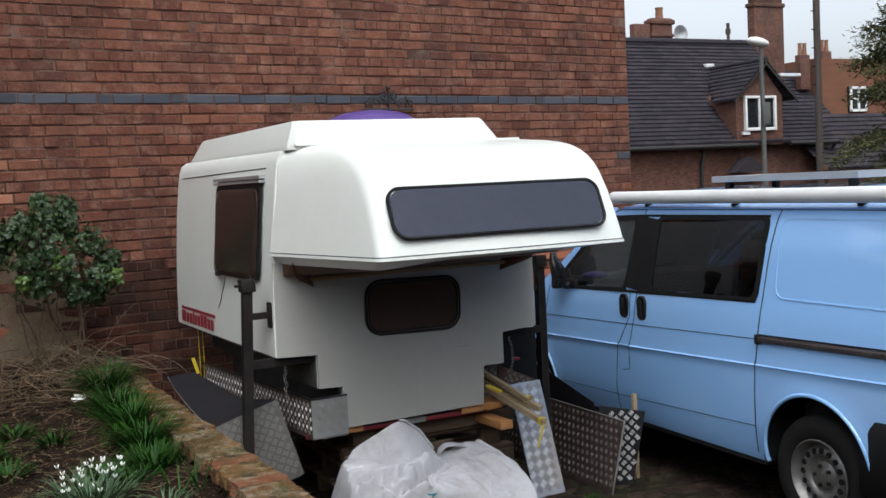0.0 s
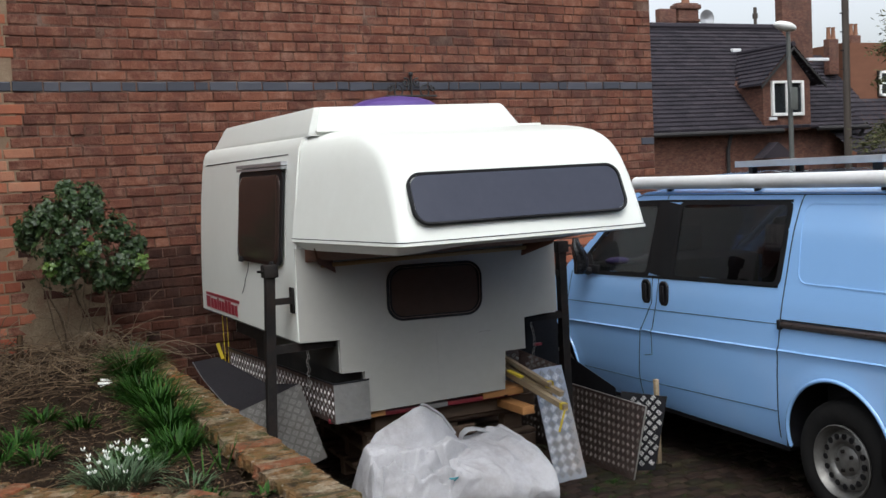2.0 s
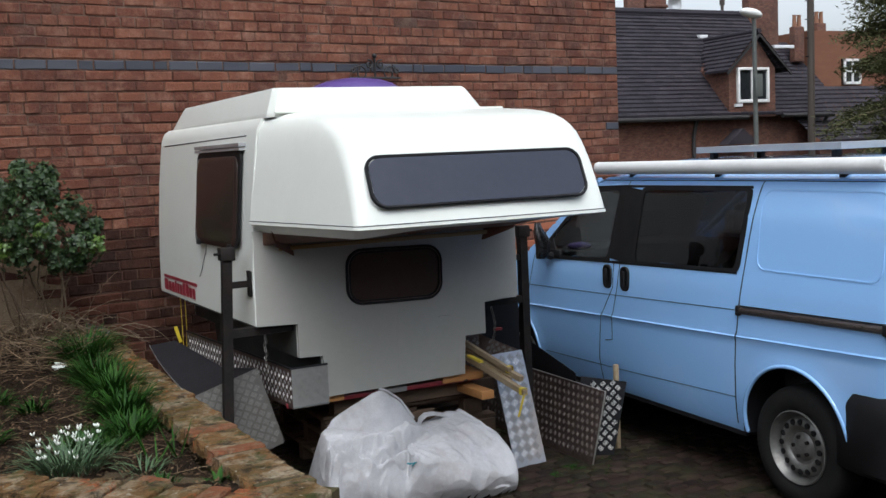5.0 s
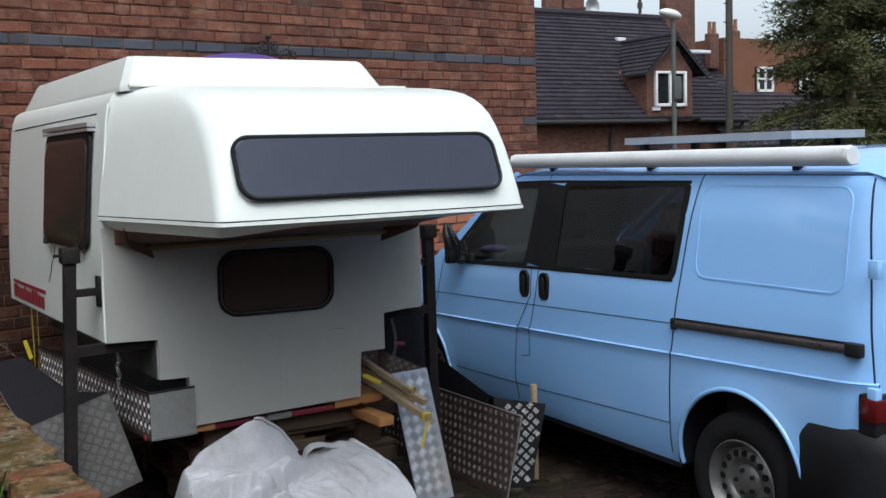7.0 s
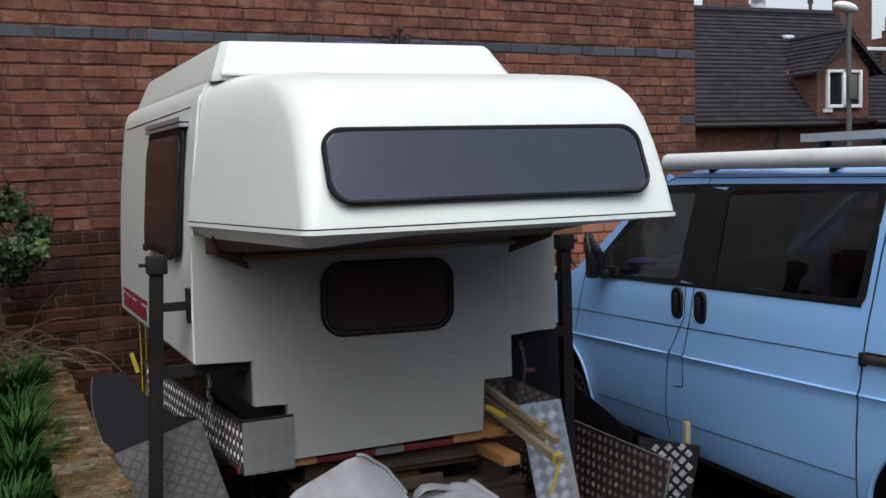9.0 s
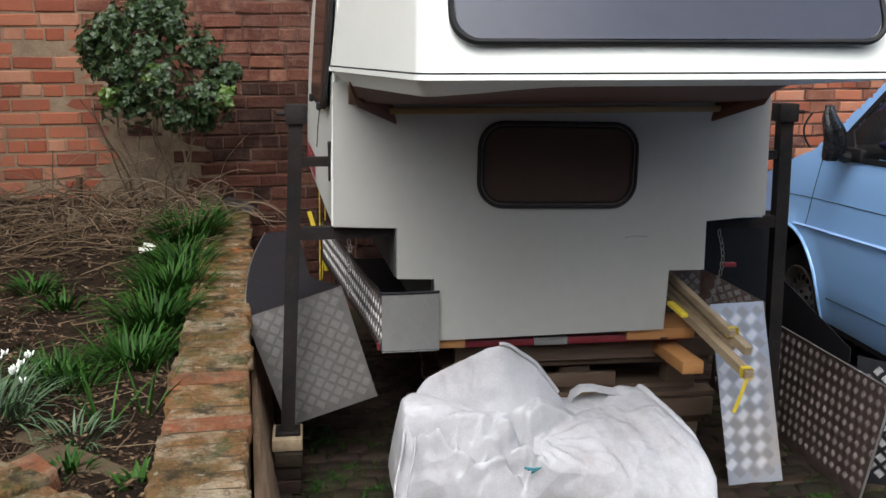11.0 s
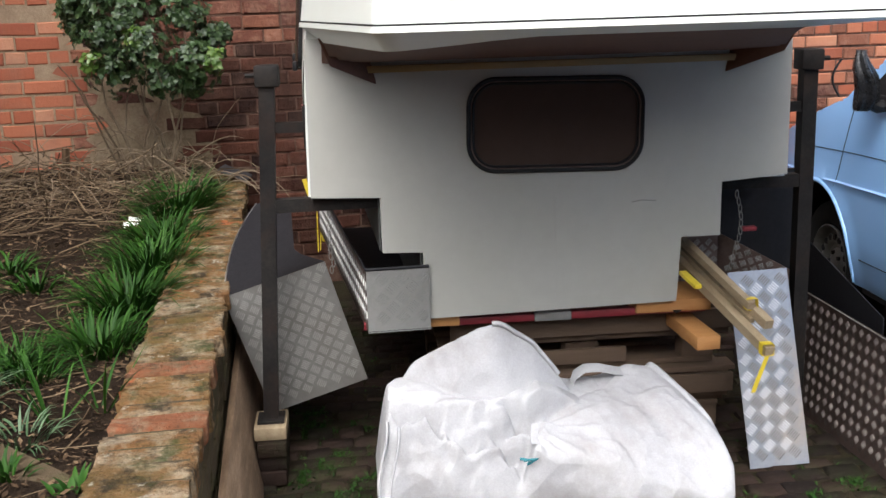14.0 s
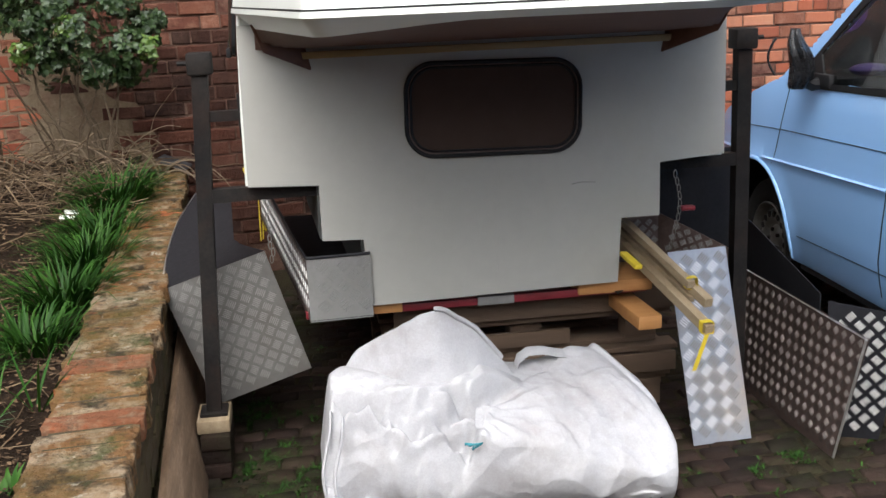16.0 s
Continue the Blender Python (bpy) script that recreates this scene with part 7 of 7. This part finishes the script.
prism(bm, [(16.62, HY - 0.12, 2.92), (16.86, HY - 0.12, 2.92), (16.86, HY - 0.12, 3.0), (16.62, HY - 0.12, 3.0)], (0, 0.15, 0))
part("sill_flashing", bm, "lead", win, smooth=0)
bm = bmesh.new()
box(bm, 17.2, 17.5, HY + 1.9, HY + 2.25, 4.92, 5.02, 0.02)
part("valley_flashing", bm, "lead", cottage, "pale lead flashing")
x0, z0 = beyond(16.86, 4.53, 15, 17.9)
x1, _ = beyond(18.10, 4.53, 15, 17.9)
bm = bmesh.new()
box(bm, x0 + 0.12, x1 - 0.14, 17.6, 17.9, 4.4, 6.82, 0.02)
box(bm, x0 + 0.08, x1 - 0.10, 17.56, 17.94, 6.80, 6.92, 0.02)
box(bm, x0 + 0.16, x1 - 0.18, 17.6, 17.9, 6.92, 7.8, 0.02)
ch = part("chimney", bm, "house_brick", cottage, "tall red brick chimney stack")
bm = bmesh.new()
box(bm, x1 - 0.55, x1 + 0.25, 17.35, 17.5, 4.72, 4.82, 0.02)
part("flashing", bm, "lead", ch, "pale lead flashing")
# vent pipe and dish
x0, z0 = beyond(16.23, 5.30, 15, 17.9)
bm = bmesh.new()
tube(bm, [(x0, 17.8, 5.6), (x0, 17.8, 6.0)], 0.045, 8)
tube(bm, [(x0, 17.8, 6.0), (x0, 17.8, 6.15)], 0.075, 8)
tube(bm, [(x0, 17.8, 6.15), (x0, 17.8, 6.32)], 0.05, 8)
part("flue_pot", bm, "pole", cottage, "small dark flue pot")

far = thing("rear_house", (16, 22, 0), "red brick house behind the cottage with a chimney", "house")
bm = bmesh.new()
box(bm, 12, 19.0, 20.5, 24, -0.1, 5.6)
part("wall", bm, "house_brick", far, smooth=0)
bm = bmesh.new()
x0, z0 = beyond(13.82, 5.38, 15, 20.8)
x1, z1 = beyond(14.44, 6.14, 15, 20.8)
box(bm, x0, x1, 20.7, 21.0, 5.0, z1 - 0.35, 0.03)
box(bm, x0 - 0.07, x1 + 0.07, 20.64, 21.06, z1 - 0.55, z1 - 0.4, 0.03)
box(bm, x0 - 0.05, x1 + 0.05, 20.66, 21.04, z1 - 0.95, z1 - 0.85, 0.02)
part("chimney", bm, "house_brick", far, "red brick chimney stack")
bm = bmesh.new()
box(bm, x0 - 0.72, x0 - 0.08, 20.7, 20.95, 5.0, z1 - 0.55, 0.03)
part("lower_chimney", bm, "house_brick", far, "lower red brick stack")
bm = bmesh.new()
lathe(bm, [(0.13, z1 - 0.35), (0.11, z1 - 0.1), (0.14, z1 - 0.02), (0.10, z1)], ((x0 + x1) / 2, 20.85, 0), "z", 12)
part("chimney_pot", bm, "clay", far, "clay chimney pot")
xd, zd = beyond(14.76, 5.50, 15, 20.3)
dish = thing("satellite_dish", (xd, 20.3, zd), "grey satellite dish on the rear roof", "satellite dish")
bm = bmesh.new()
lathe(bm, [(0.0005, 0.10), (0.15, 0.07), (0.27, 0.0), (0.28, 0.0), (0.16, 0.09), (0.0005, 0.12)], (xd, 20.3, zd), "y", 24)
part("reflector", bm, "alu_frame", dish, smooth=60)
bm = bmesh.new()
tube(bm, [(xd, 20.42, zd), (xd, 20.5, zd - 0.1), (xd, 20.5, zd - 0.55)], 0.03, 6)
part("bracket", bm, "dark_steel", dish)

# orange house far right with chimneys
oh = thing("orange_brick_house", (24, 24, 0), "distant orange brick house with chimney stacks", "house")
bx0 = 28.75
bm = bmesh.new()
box(bm, bx0, bx0 + 9.0, 24, 29, -0.1, 6.2)
part("wall", bm, "orange_brick", oh, smooth=0)
vs, fs = tile_rows(26.3, bx0 + 0.1, 22.8, 3.4, 25.2, 5.85, 16)
stuff_mesh("roof_tiles", vs, fs, "roof_tile", oh, 0)
for u, z in ((-0.72, 6.35), (0.45, 6.5)):
    bm = bmesh.new()
    box(bm, bx0 + u, bx0 + u + 0.5, 24.05, 24.35, 5.0, z, 0.03)
    c_ = part("chimney", bm, "house_brick", oh, "red brick chimney stack")
    for k in (0.13, 0.37):
        bm = bmesh.new()
        lathe(bm, [(0.09, z), (0.07, z + 0.4), (0.09, z + 0.45)], (bx0 + u + k, 24.2, 0), "z", 10)
        part("chimney_pot", bm, "clay", c_, "clay chimney pot")
for u, z in ((1.7, 4.1), (4.2, 4.1), (1.7, 2.0)):
    bm = bmesh.new()
    box(bm, bx0 + u, bx0 + u + 0.95, 23.9, 24.1, z, z + 1.0)
    w_ = part("window", bm, "dark_glass", oh, "dark panes", smooth=0)
    for a, b, c0, c1 in ((0, 0.1, 0, 1), (0.85, 0.95, 0, 1), (0.43, 0.52, 0, 1), (0, 0.95, 0, 0.1), (0, 0.95, 0.9, 1), (0, 0.95, 0.48, 0.55)):
        bm = bmesh.new()
        box(bm, bx0 + u + a, bx0 + u + b, 23.85, 23.95, z + c0, z + c1)
        part("frame_bar", bm, "white_paint", w_, smooth=0)
# low outbuilding with dark roof under the tree
ob_ = thing("low_outbuilding", (21, 14, 0), "low brick outbuilding with a dark roof under the tree", "outbuilding")
bm = bmesh.new()
box(bm, 19.2, 26, 14.5, 17, -0.1, 1.9)
part("wall", bm, "house_brick", ob_, smooth=0)
vs, fs = tile_rows(19.0, 26.2, 14.3, 1.9, 16.5, 3.5, 12)
stuff_mesh("roof_tiles", vs, fs, "roof_tile", ob_, 0)

# lamp column and telegraph pole
lx = 13.63
lamp = thing("street_lamp", (lx, 11.0, 0), "slim grey street lamp column with a pale lantern", "street lamp")
bm = bmesh.new()
tube(bm, [(lx, 11.0, 0), (lx, 11.0, 1.2), (lx - 0.02, 11.0, 4.62)], 0.065, 10, taper=0.045)
part("column", bm, "lamp_grey", lamp, smooth=60)
bm = bmesh.new()
bmesh.ops.create_uvsphere(bm, u_segments=20, v_segments=12, radius=1, matrix=Matrix.Translation((lx - 0.10, 11.0, 4.70)) @ Matrix.Rotation(radians(10), 4, "Y") @ Matrix.Diagonal((0.29, 0.15, 0.10, 1)))
part("lantern", bm, "white_paint", lamp, "pale domed lantern", smooth=60)
bm = bmesh.new()
box(bm, lx - 0.10, lx + 0.10, 10.89, 10.92, 2.95, 3.42, 0.008)
part("sign_plate", bm, "lamp_grey", lamp, "plain grey plate on the column")
px_ = 15.24
tp = thing("telegraph_pole", (px_, 11.0, 0), "tall grey-brown wooden telegraph pole", "telegraph pole")
bm = bmesh.new()
tube(bm, [(px_, 11.0, 0), (px_, 11.0, 4), (px_, 11.0, 9)], 0.085, 12, taper=0.07)
part("pole", bm, "pole", tp, smooth=60)
for z in (3.8, 4.2, 4.6, 5.0, 5.4):
    bm = bmesh.new()
    tube(bm, [(px_ - 0.16, 11.0, z), (px_ - 0.07, 11.0, z)], 0.012, 5)
    part("step_iron", bm, "dark_steel", tp)

# conifer by the lane
def conifer(cx, cy, h, r, low, seed):
    rnd = random.Random(seed)
    t = thing("conifer_tree", (cx, cy, 0), "dark olive conifer with drooping uneven boughs", "tree", "trees")
    bm = bmesh.new()
    tube(bm, [(cx, cy, 0), (cx + 0.08, cy, 1.5), (cx - 0.05, cy, 3.5), (cx, cy, h * 0.95)], 0.22, 10, taper=0.04)
    boughs = []
    for k in range(110):
        z = low + (h - low) * rnd.random() ** 0.85
        a = rnd.uniform(0, 6.283)
        f = (z - low) / (h - low)
        ln = r * (1 - 0.72 * f ** 1.3) * rnd.uniform(0.55, 1.12)
        p = Vector((cx, cy, z))
        d = Vector((math.cos(a), math.sin(a), 0.28 - 0.2 * (1 - f)))
        pts = [p]
        for j in range(5):
            d = d + Vector((rnd.uniform(-0.15, 0.15), rnd.uniform(-0.15, 0.15), -0.10))
            p = p + d.normalized() * ln / 5
            pts.append(p)
        tube(bm, pts, 0.035, 5, taper=0.006)
        boughs.append(pts)
    part("trunk", bm, "twig", t, "grey-brown trunk and limbs", smooth=60)
    vs, fs = [], []
    for pts in boughs:
        for q in range(760):
            u = rnd.random() ** 0.7 * 4.99
            k = int(u)
            p = pts[k].lerp(pts[k + 1], u - k) + Vector((rnd.gauss(0, 0.15), rnd.gauss(0, 0.15), rnd.gauss(0, 0.09) - 0.05))
            d = Vector((rnd.uniform(-1, 1), rnd.uniform(-1, 1), rnd.uniform(-0.7, 0.35))).normalized()
            s = d.cross(Vector((rnd.uniform(-1, 1), rnd.uniform(-1, 1), rnd.uniform(-1, 1)))).normalized()
            ln, w = rnd.uniform(0.07, 0.19), rnd.uniform(0.009, 0.021)
            b = len(vs)
            vs += [tuple(p), tuple(p + d * ln * 0.5 + s * w), tuple(p + d * ln), tuple(p + d * ln * 0.5 - s * w)]
            fs.append((b, b + 1, b + 2, b + 3))
    stuff_mesh("crown", vs, fs, "conifer", t, 0)["label"] = "olive green drooping needle sprays"


conifer(16.8, 9.1, 6.7, 2.4, 1.7, 4)
conifer(21.5, 10.5, 7.5, 2.8, 1.0, 6)

# scrolled iron bracket on the tall wall
ib = thing("iron_wall_bracket", on_wall(3.0, 2.72, 0), "black scrolled wrought iron bracket fixed to the wall", "wall bracket")
bc = on_wall(3.02, 2.76, 0.02)
bm = bmesh.new()


def on_b(u, v, o=0.015):
    return bc + WD * u + WN * o + Vector((0, 0, v))


for sx in (-1, 1):
    for cx_, cz_, r0, turns, ph in ((0.15, 0.02, 0.075, 1.4, 0.0), (0.06, 0.10, 0.045, 1.3, 1.2), (0.23, 0.05, 0.03, 1.2, 2.0)):
        pts = []
        for k in range(26):
            t = k / 25
            a = ph + turns * 6.283 * t
            pts.append(on_b(sx * (cx_ + r0 * (1 - 0.8 * t) * math.cos(a)), cz_ + r0 * (1 - 0.8 * t) * math.sin(a)))
        tube(bm, pts, 0.008, 5)
tube(bm, [on_b(0, -0.08), on_b(0, 0.17)], 0.010, 6)
tube(bm, [on_b(-0.27, -0.02), on_b(0.27, -0.02)], 0.010, 6)
bmesh.ops.create_icosphere(bm, subdivisions=2, radius=0.022, matrix=Matrix.Translation(on_b(0, 0.18)))
part("scrollwork", bm, "iron", ib, smooth=60)
bm = bmesh.new()
prism(bm, [on_b(-0.05, -0.12, 0.0), on_b(0.05, -0.12, 0.0), on_b(0.05, -0.03, 0.0), on_b(-0.05, -0.03, 0.0)], WN * 0.012)
part("back_plate", bm, "iron", ib, smooth=0)

# unseen plain walls, added to close the yard and hold light off it
for nm, x0, x1, y0, y1, h in (("house_behind", -13, 8, -16, -10.5, 4.5), ("garden_side", -4.8, -4.5, -9.4, 0.2, 2.3), ("garden_house", -4.9, -3.6, 0.5, 3.0, 7.0), ("yard_side", 4.35, 4.6, -6.0, 3.1, 1.35)):
    bm = bmesh.new()
    box(bm, x0, x1, y0, y1, -0.1, h)
    solid({"house_behind": "wall_south", "garden_side": "wall_west", "garden_house": "wall_northwest", "yard_side": "wall_east"}[nm], bm, "house_brick", "unseen plain red brick wall closing the yard and blocking light", "wall", kind="structure", smooth=0)

# ---------------------------------------------------------------- pieces: bricks, coping, setts
rnd = random.Random(17)
MATS = {0: "brick_dark", 1: "brick_light", 2: "brick_blue", 3: "brick_shade"}
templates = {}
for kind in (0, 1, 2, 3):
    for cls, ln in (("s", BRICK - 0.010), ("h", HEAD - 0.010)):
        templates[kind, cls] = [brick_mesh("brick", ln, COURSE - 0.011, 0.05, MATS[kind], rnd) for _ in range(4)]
turn = Matrix.Rotation(WALL_TURN, 4, "Z")
rest_v, rest_f = {0: [], 1: [], 2: [], 3: []}, {0: [], 1: [], 2: [], 3: []}
count = 0
for s, z, ln, kind, r1, r2 in courses():
    cls = "s" if ln > 0.18 else "h"
    full = (BRICK if cls == "s" else HEAD) - 0.010
    if rnd.random() < 0.006:
        continue
    m = Matrix.Translation(on_wall(s, z + rnd.uniform(-0.002, 0.002), 0.003 + 0.007 * r2 * abs(r2))) @ turn @ Matrix.Rotation(radians(1.2 * r2), 4, "Z") @ Matrix.Rotation(radians(rnd.uniform(-0.7, 0.7)), 4, "Y") @ Matrix.Diagonal(((ln - 0.010) / full, 1, 1, 1))
    x = W0.x - WD.x * s
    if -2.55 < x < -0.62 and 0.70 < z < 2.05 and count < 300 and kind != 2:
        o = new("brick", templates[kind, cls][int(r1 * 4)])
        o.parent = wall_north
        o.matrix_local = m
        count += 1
    else:
        me = templates[kind, cls][int(r1 * 4)]
        b = len(rest_v[kind])
        rest_v[kind] += [tuple(m @ v.co) for v in me.vertices]
        rest_f[kind] += [tuple(b + i for i in p.vertices) for p in me.polygons]
M["brick_light_rest"] = mat("orange_repair_brick_rest", [(0.17, 0.048, 0.028), (0.25, 0.075, 0.04), (0.31, 0.112, 0.062), (0.36, 0.19, 0.12)], 0.9, scale=5, fine=60, bump=0.5, dist=0.006, by="island", dirt=(0.15, 0.085, 0.06), dirt_amount=0.6, spec=0.2, own=0.6)
M["brick_blue_rest"] = mat("blue_engineering_brick_rest", [(0.022, 0.024, 0.033), (0.04, 0.043, 0.056), (0.065, 0.066, 0.08)], 0.6, scale=5, fine=60, bump=0.3, by="island")
for kind, mm, lab in ((0, "brick_rest", "aged dark red bricks"), (1, "brick_light_rest", "orange repair bricks"), (2, "brick_blue_rest", "band of blue bricks"), (3, "brick_shade_rest", "bricks darkened low on the wall for the shade there")):
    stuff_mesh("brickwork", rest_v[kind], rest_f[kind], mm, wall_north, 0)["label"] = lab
# pale pointing between the repair bricks
bm = bmesh.new()
prism(bm, [on_wall(6.47, 0.0, -0.01), on_wall(9.1, 0.0, -0.01), on_wall(9.1, 0.0, -0.0015), on_wall(6.47, 0.0, -0.0015)], (0, 0, 4.4))
part("pointing", bm, "pointing", wall_north, "pale lime pointing of the repaired brickwork", smooth=0)
# cement patch low on the wall behind the shrub
bm = bmesh.new()
pr = random.Random(77)
PATCH = [(6.50, 0.72), (6.52, 1.25), (6.48, 1.62), (6.36, 1.70), (6.24, 1.62), (6.12, 1.54), (6.04, 1.34), (5.96, 1.12), (5.86, 0.96), (5.80, 0.72)]
pts = []
for (s0, z0), (s1, z1) in zip(PATCH, PATCH[1:] + PATCH[:1]):
    for k in range(12):
        t = k / 12
        a, b = s0 + (s1 - s0) * t, z0 + (z1 - z0) * t
        a += 0.10 * noise.noise(Vector((a * 7, b * 9, 2))) + (0.045 if int(b / 0.075) % 2 else -0.035) + pr.uniform(-0.008, 0.008)
        pts.append(on_wall(a, b + 0.03 * noise.noise(Vector((a * 9, b * 9, 5))), 0.0))
prism(bm, pts, WN * 0.0045)
part("cement_patch", bm, "render_patch", wall_north, "flaking grey-brown cement render", smooth=0)

# coping of the bed wall: bricks laid across, worn and uneven
cope = thing("wall_coping", (-1.02, 0.4, 0.585), "worn mossy brick coping laid across the garden wall", "coping", kind="structure")


def cope_mesh(material, sd):
    r = random.Random(sd)
    bm = bmesh.new()
    bmesh.ops.create_cube(bm, size=1.0)
    bmesh.ops.scale(bm, verts=bm.verts, vec=(0.255, 0.0975, 0.072))
    bmesh.ops.bevel(bm, geom=list(bm.edges), offset=0.008, segments=1, affect="EDGES")
    for v in bm.verts:
        v.co += Vector((r.uniform(-0.010, 0.010), r.uniform(-0.003, 0.003), r.uniform(-0.006, 0.004)))
    me = bpy.data.meshes.new("coping_brick")
    bm.to_mesh(me)
    bm.free()
    me.materials.append(M[material])
    return me


cm = [cope_mesh("coping", k) for k in range(5)]
cr_ = [cope_mesh("coping_red", k) for k in range(3)]
off = BASE[cope.name]
y = -1.76
k = 0
while y < 2.80:
    red = k in (8, 12)
    o = new("brick", (cr_ if red else cm)[k % (3 if red else 5)])
    o.parent = cope
    o.matrix_local = Matrix.Translation(Vector((cope_x(y) + rnd.uniform(-0.012, 0.012), y, 0.619 + 0.02 * (y + 1.4) + rnd.uniform(-0.005, 0.005))) - off) @ Matrix.Rotation(radians(3.1 + rnd.uniform(-2, 2)), 4, "Z") @ Matrix.Rotation(radians(rnd.uniform(-2, 2)), 4, "X")
    y += 0.099
    k += 1
d = Vector((-3.7, 3.67, 0)).normalized()
p = Vector((-1.08, -1.78, 0))
for k in range(48):
    q = p + d * (0.10 + 0.103 * k)
    red = k % 13 == 2
    o = new("brick", (cr_ if red else cm)[k % (3 if red else 5)])
    o.parent = cope
    o.matrix_local = Matrix.Translation(q + Vector((rnd.uniform(-0.02, 0.02), rnd.uniform(-0.02, 0.02), 0.615 + rnd.uniform(-0.012, 0.008))) - off) @ Matrix.Rotation(math.atan2(d.y, d.x) - math.pi / 2 + radians(rnd.uniform(-6, 6)), 4, "Z") @ Matrix.Rotation(radians(rnd.uniform(-4, 4)), 4, "X")


# weathered bedding that fills the joints of the coping
bm = bmesh.new()
prism(bm, [(cope_x(-1.78) - 0.105, -1.78, 0.60), (cope_x(-1.78) + 0.105, -1.78, 0.60), (cope_x(2.8) + 0.105, 2.8, 0.664), (cope_x(2.8) - 0.105, 2.8, 0.664)], (0, 0, 0.042))
part("joint_mortar", bm, "bedwall", cope, "mossy mortar in the joints", smooth=0)


# setts of the yard
def sett_mesh(material, sd):
    r = random.Random(sd)
    me = bpy.data.meshes.new("sett")
    a, b = 0.064, 0.044
    base = [(-a, -b), (a, -b), (a, b), (-a, b)]
    vs = [(x * 1.02, y * 1.02, -0.05) for x, y in base] + [(x + r.uniform(-0.005, 0.005), y + r.uniform(-0.005, 0.005), 0.0) for x, y in base] + [(x * 0.86 + r.uniform(-0.005, 0.005), y * 0.82 + r.uniform(-0.005, 0.005), 0.012 + r.uniform(-0.003, 0.004)) for x, y in base]
    fs = [(i, (i + 1) % 4, (i + 1) % 4 + 4, i + 4) for i in range(4)] + [(i + 4, (i + 1) % 4 + 4, (i + 1) % 4 + 8, i + 8) for i in range(4)] + [(8, 9, 10, 11)]
    me.from_pydata(vs, [], fs)
    me.materials.append(M[material])
    for q in me.polygons:
        q.use_smooth = True
    return me


paving = tagged(part("pavement", (lambda b: (box(b, -0.9, 6.0, -7.5, 2.4, -0.06, -0.008), b)[1])(bmesh.new()), "ground", None, "", 0), "cobbled yard of brown clay setts with moss in the joints", "pavement", kind="structure")
sm_ = [sett_mesh("sett", k) for k in range(5)]
vs, fs = [], []
row = 0
yy = -7.4
n_obj = 0
while yy < 2.3:
    xx = -0.84 + (0.065 if row % 2 else 0.0)
    while xx < 5.6:
        near = (-0.84 < xx < -0.40 and -0.45 < yy < 1.2) or (0.80 < xx < 1.72 and -0.80 < yy < 0.30)
        m = Matrix.Translation((xx + rnd.uniform(-0.006, 0.006), yy + rnd.uniform(-0.006, 0.006), -0.010 + rnd.uniform(-0.009, 0.006))) @ Matrix.Rotation(radians(rnd.gauss(0, 5)), 4, "Z") @ Matrix.Rotation(radians(rnd.uniform(-6, 6)), 4, "X") @ Matrix.Diagonal((rnd.uniform(0.80, 1.04), rnd.uniform(0.84, 1.04), 1, 1))
        me = sm_[rnd.randrange(5)]
        if near and n_obj < 300:
            o = new("sett", me)
            o.parent = paving
            o.matrix_local = m
            n_obj += 1
        else:
            b = len(vs)
            vs += [tuple(m @ v.co) for v in me.vertices]
            fs += [tuple(b + i for i in q.vertices) for q in me.polygons]
        xx += 0.134
    yy += 0.094
    row += 1
stuff_mesh("setts", vs, fs, "sett_rest", paving, 60)["label"] = "brown clay setts"
# moss and weeds in the joints
vs, fs = [], []
for k in range(5200):
    x, y = (rnd.uniform(-0.84, -0.35), rnd.uniform(-0.5, 1.3)) if k % 2 else (rnd.uniform(0.8, 1.8), rnd.uniform(-0.8, 0.4))
    if noise.noise(Vector((x * 5, y * 5, 0))) < 0.02 + 0.25 * rnd.random():
        continue
    blade(vs, fs, x, y, -0.012, rnd.uniform(0.012, 0.035), 0.008, rnd.uniform(0.3, 1.2), rnd.uniform(0, 6.28), 0.8)
for x, y, r in ((-0.58, 0.13, 0.09), (-0.66, 0.44, 0.08), (-0.46, 0.48, 0.06), (-0.55, -0.18, 0.10), (-0.68, 0.62, 0.05), (-0.70, 0.02, 0.05), (-0.45, -0.05, 0.06), (1.30, -0.35, 0.05), (1.12, -0.42, 0.04)):
    for k in range(int(5200 * r)):
        blade(vs, fs, x + rnd.gauss(0, r * 0.6), y + rnd.gauss(0, r * 0.6), -0.012, rnd.uniform(0.012, 0.034), 0.0065, rnd.uniform(0.2, 1.3), rnd.uniform(0, 6.28), 0.9)
tagged(stuff_mesh("joint_weeds", vs, fs, "blade"), "small green weeds in the cobble joints", "weeds")
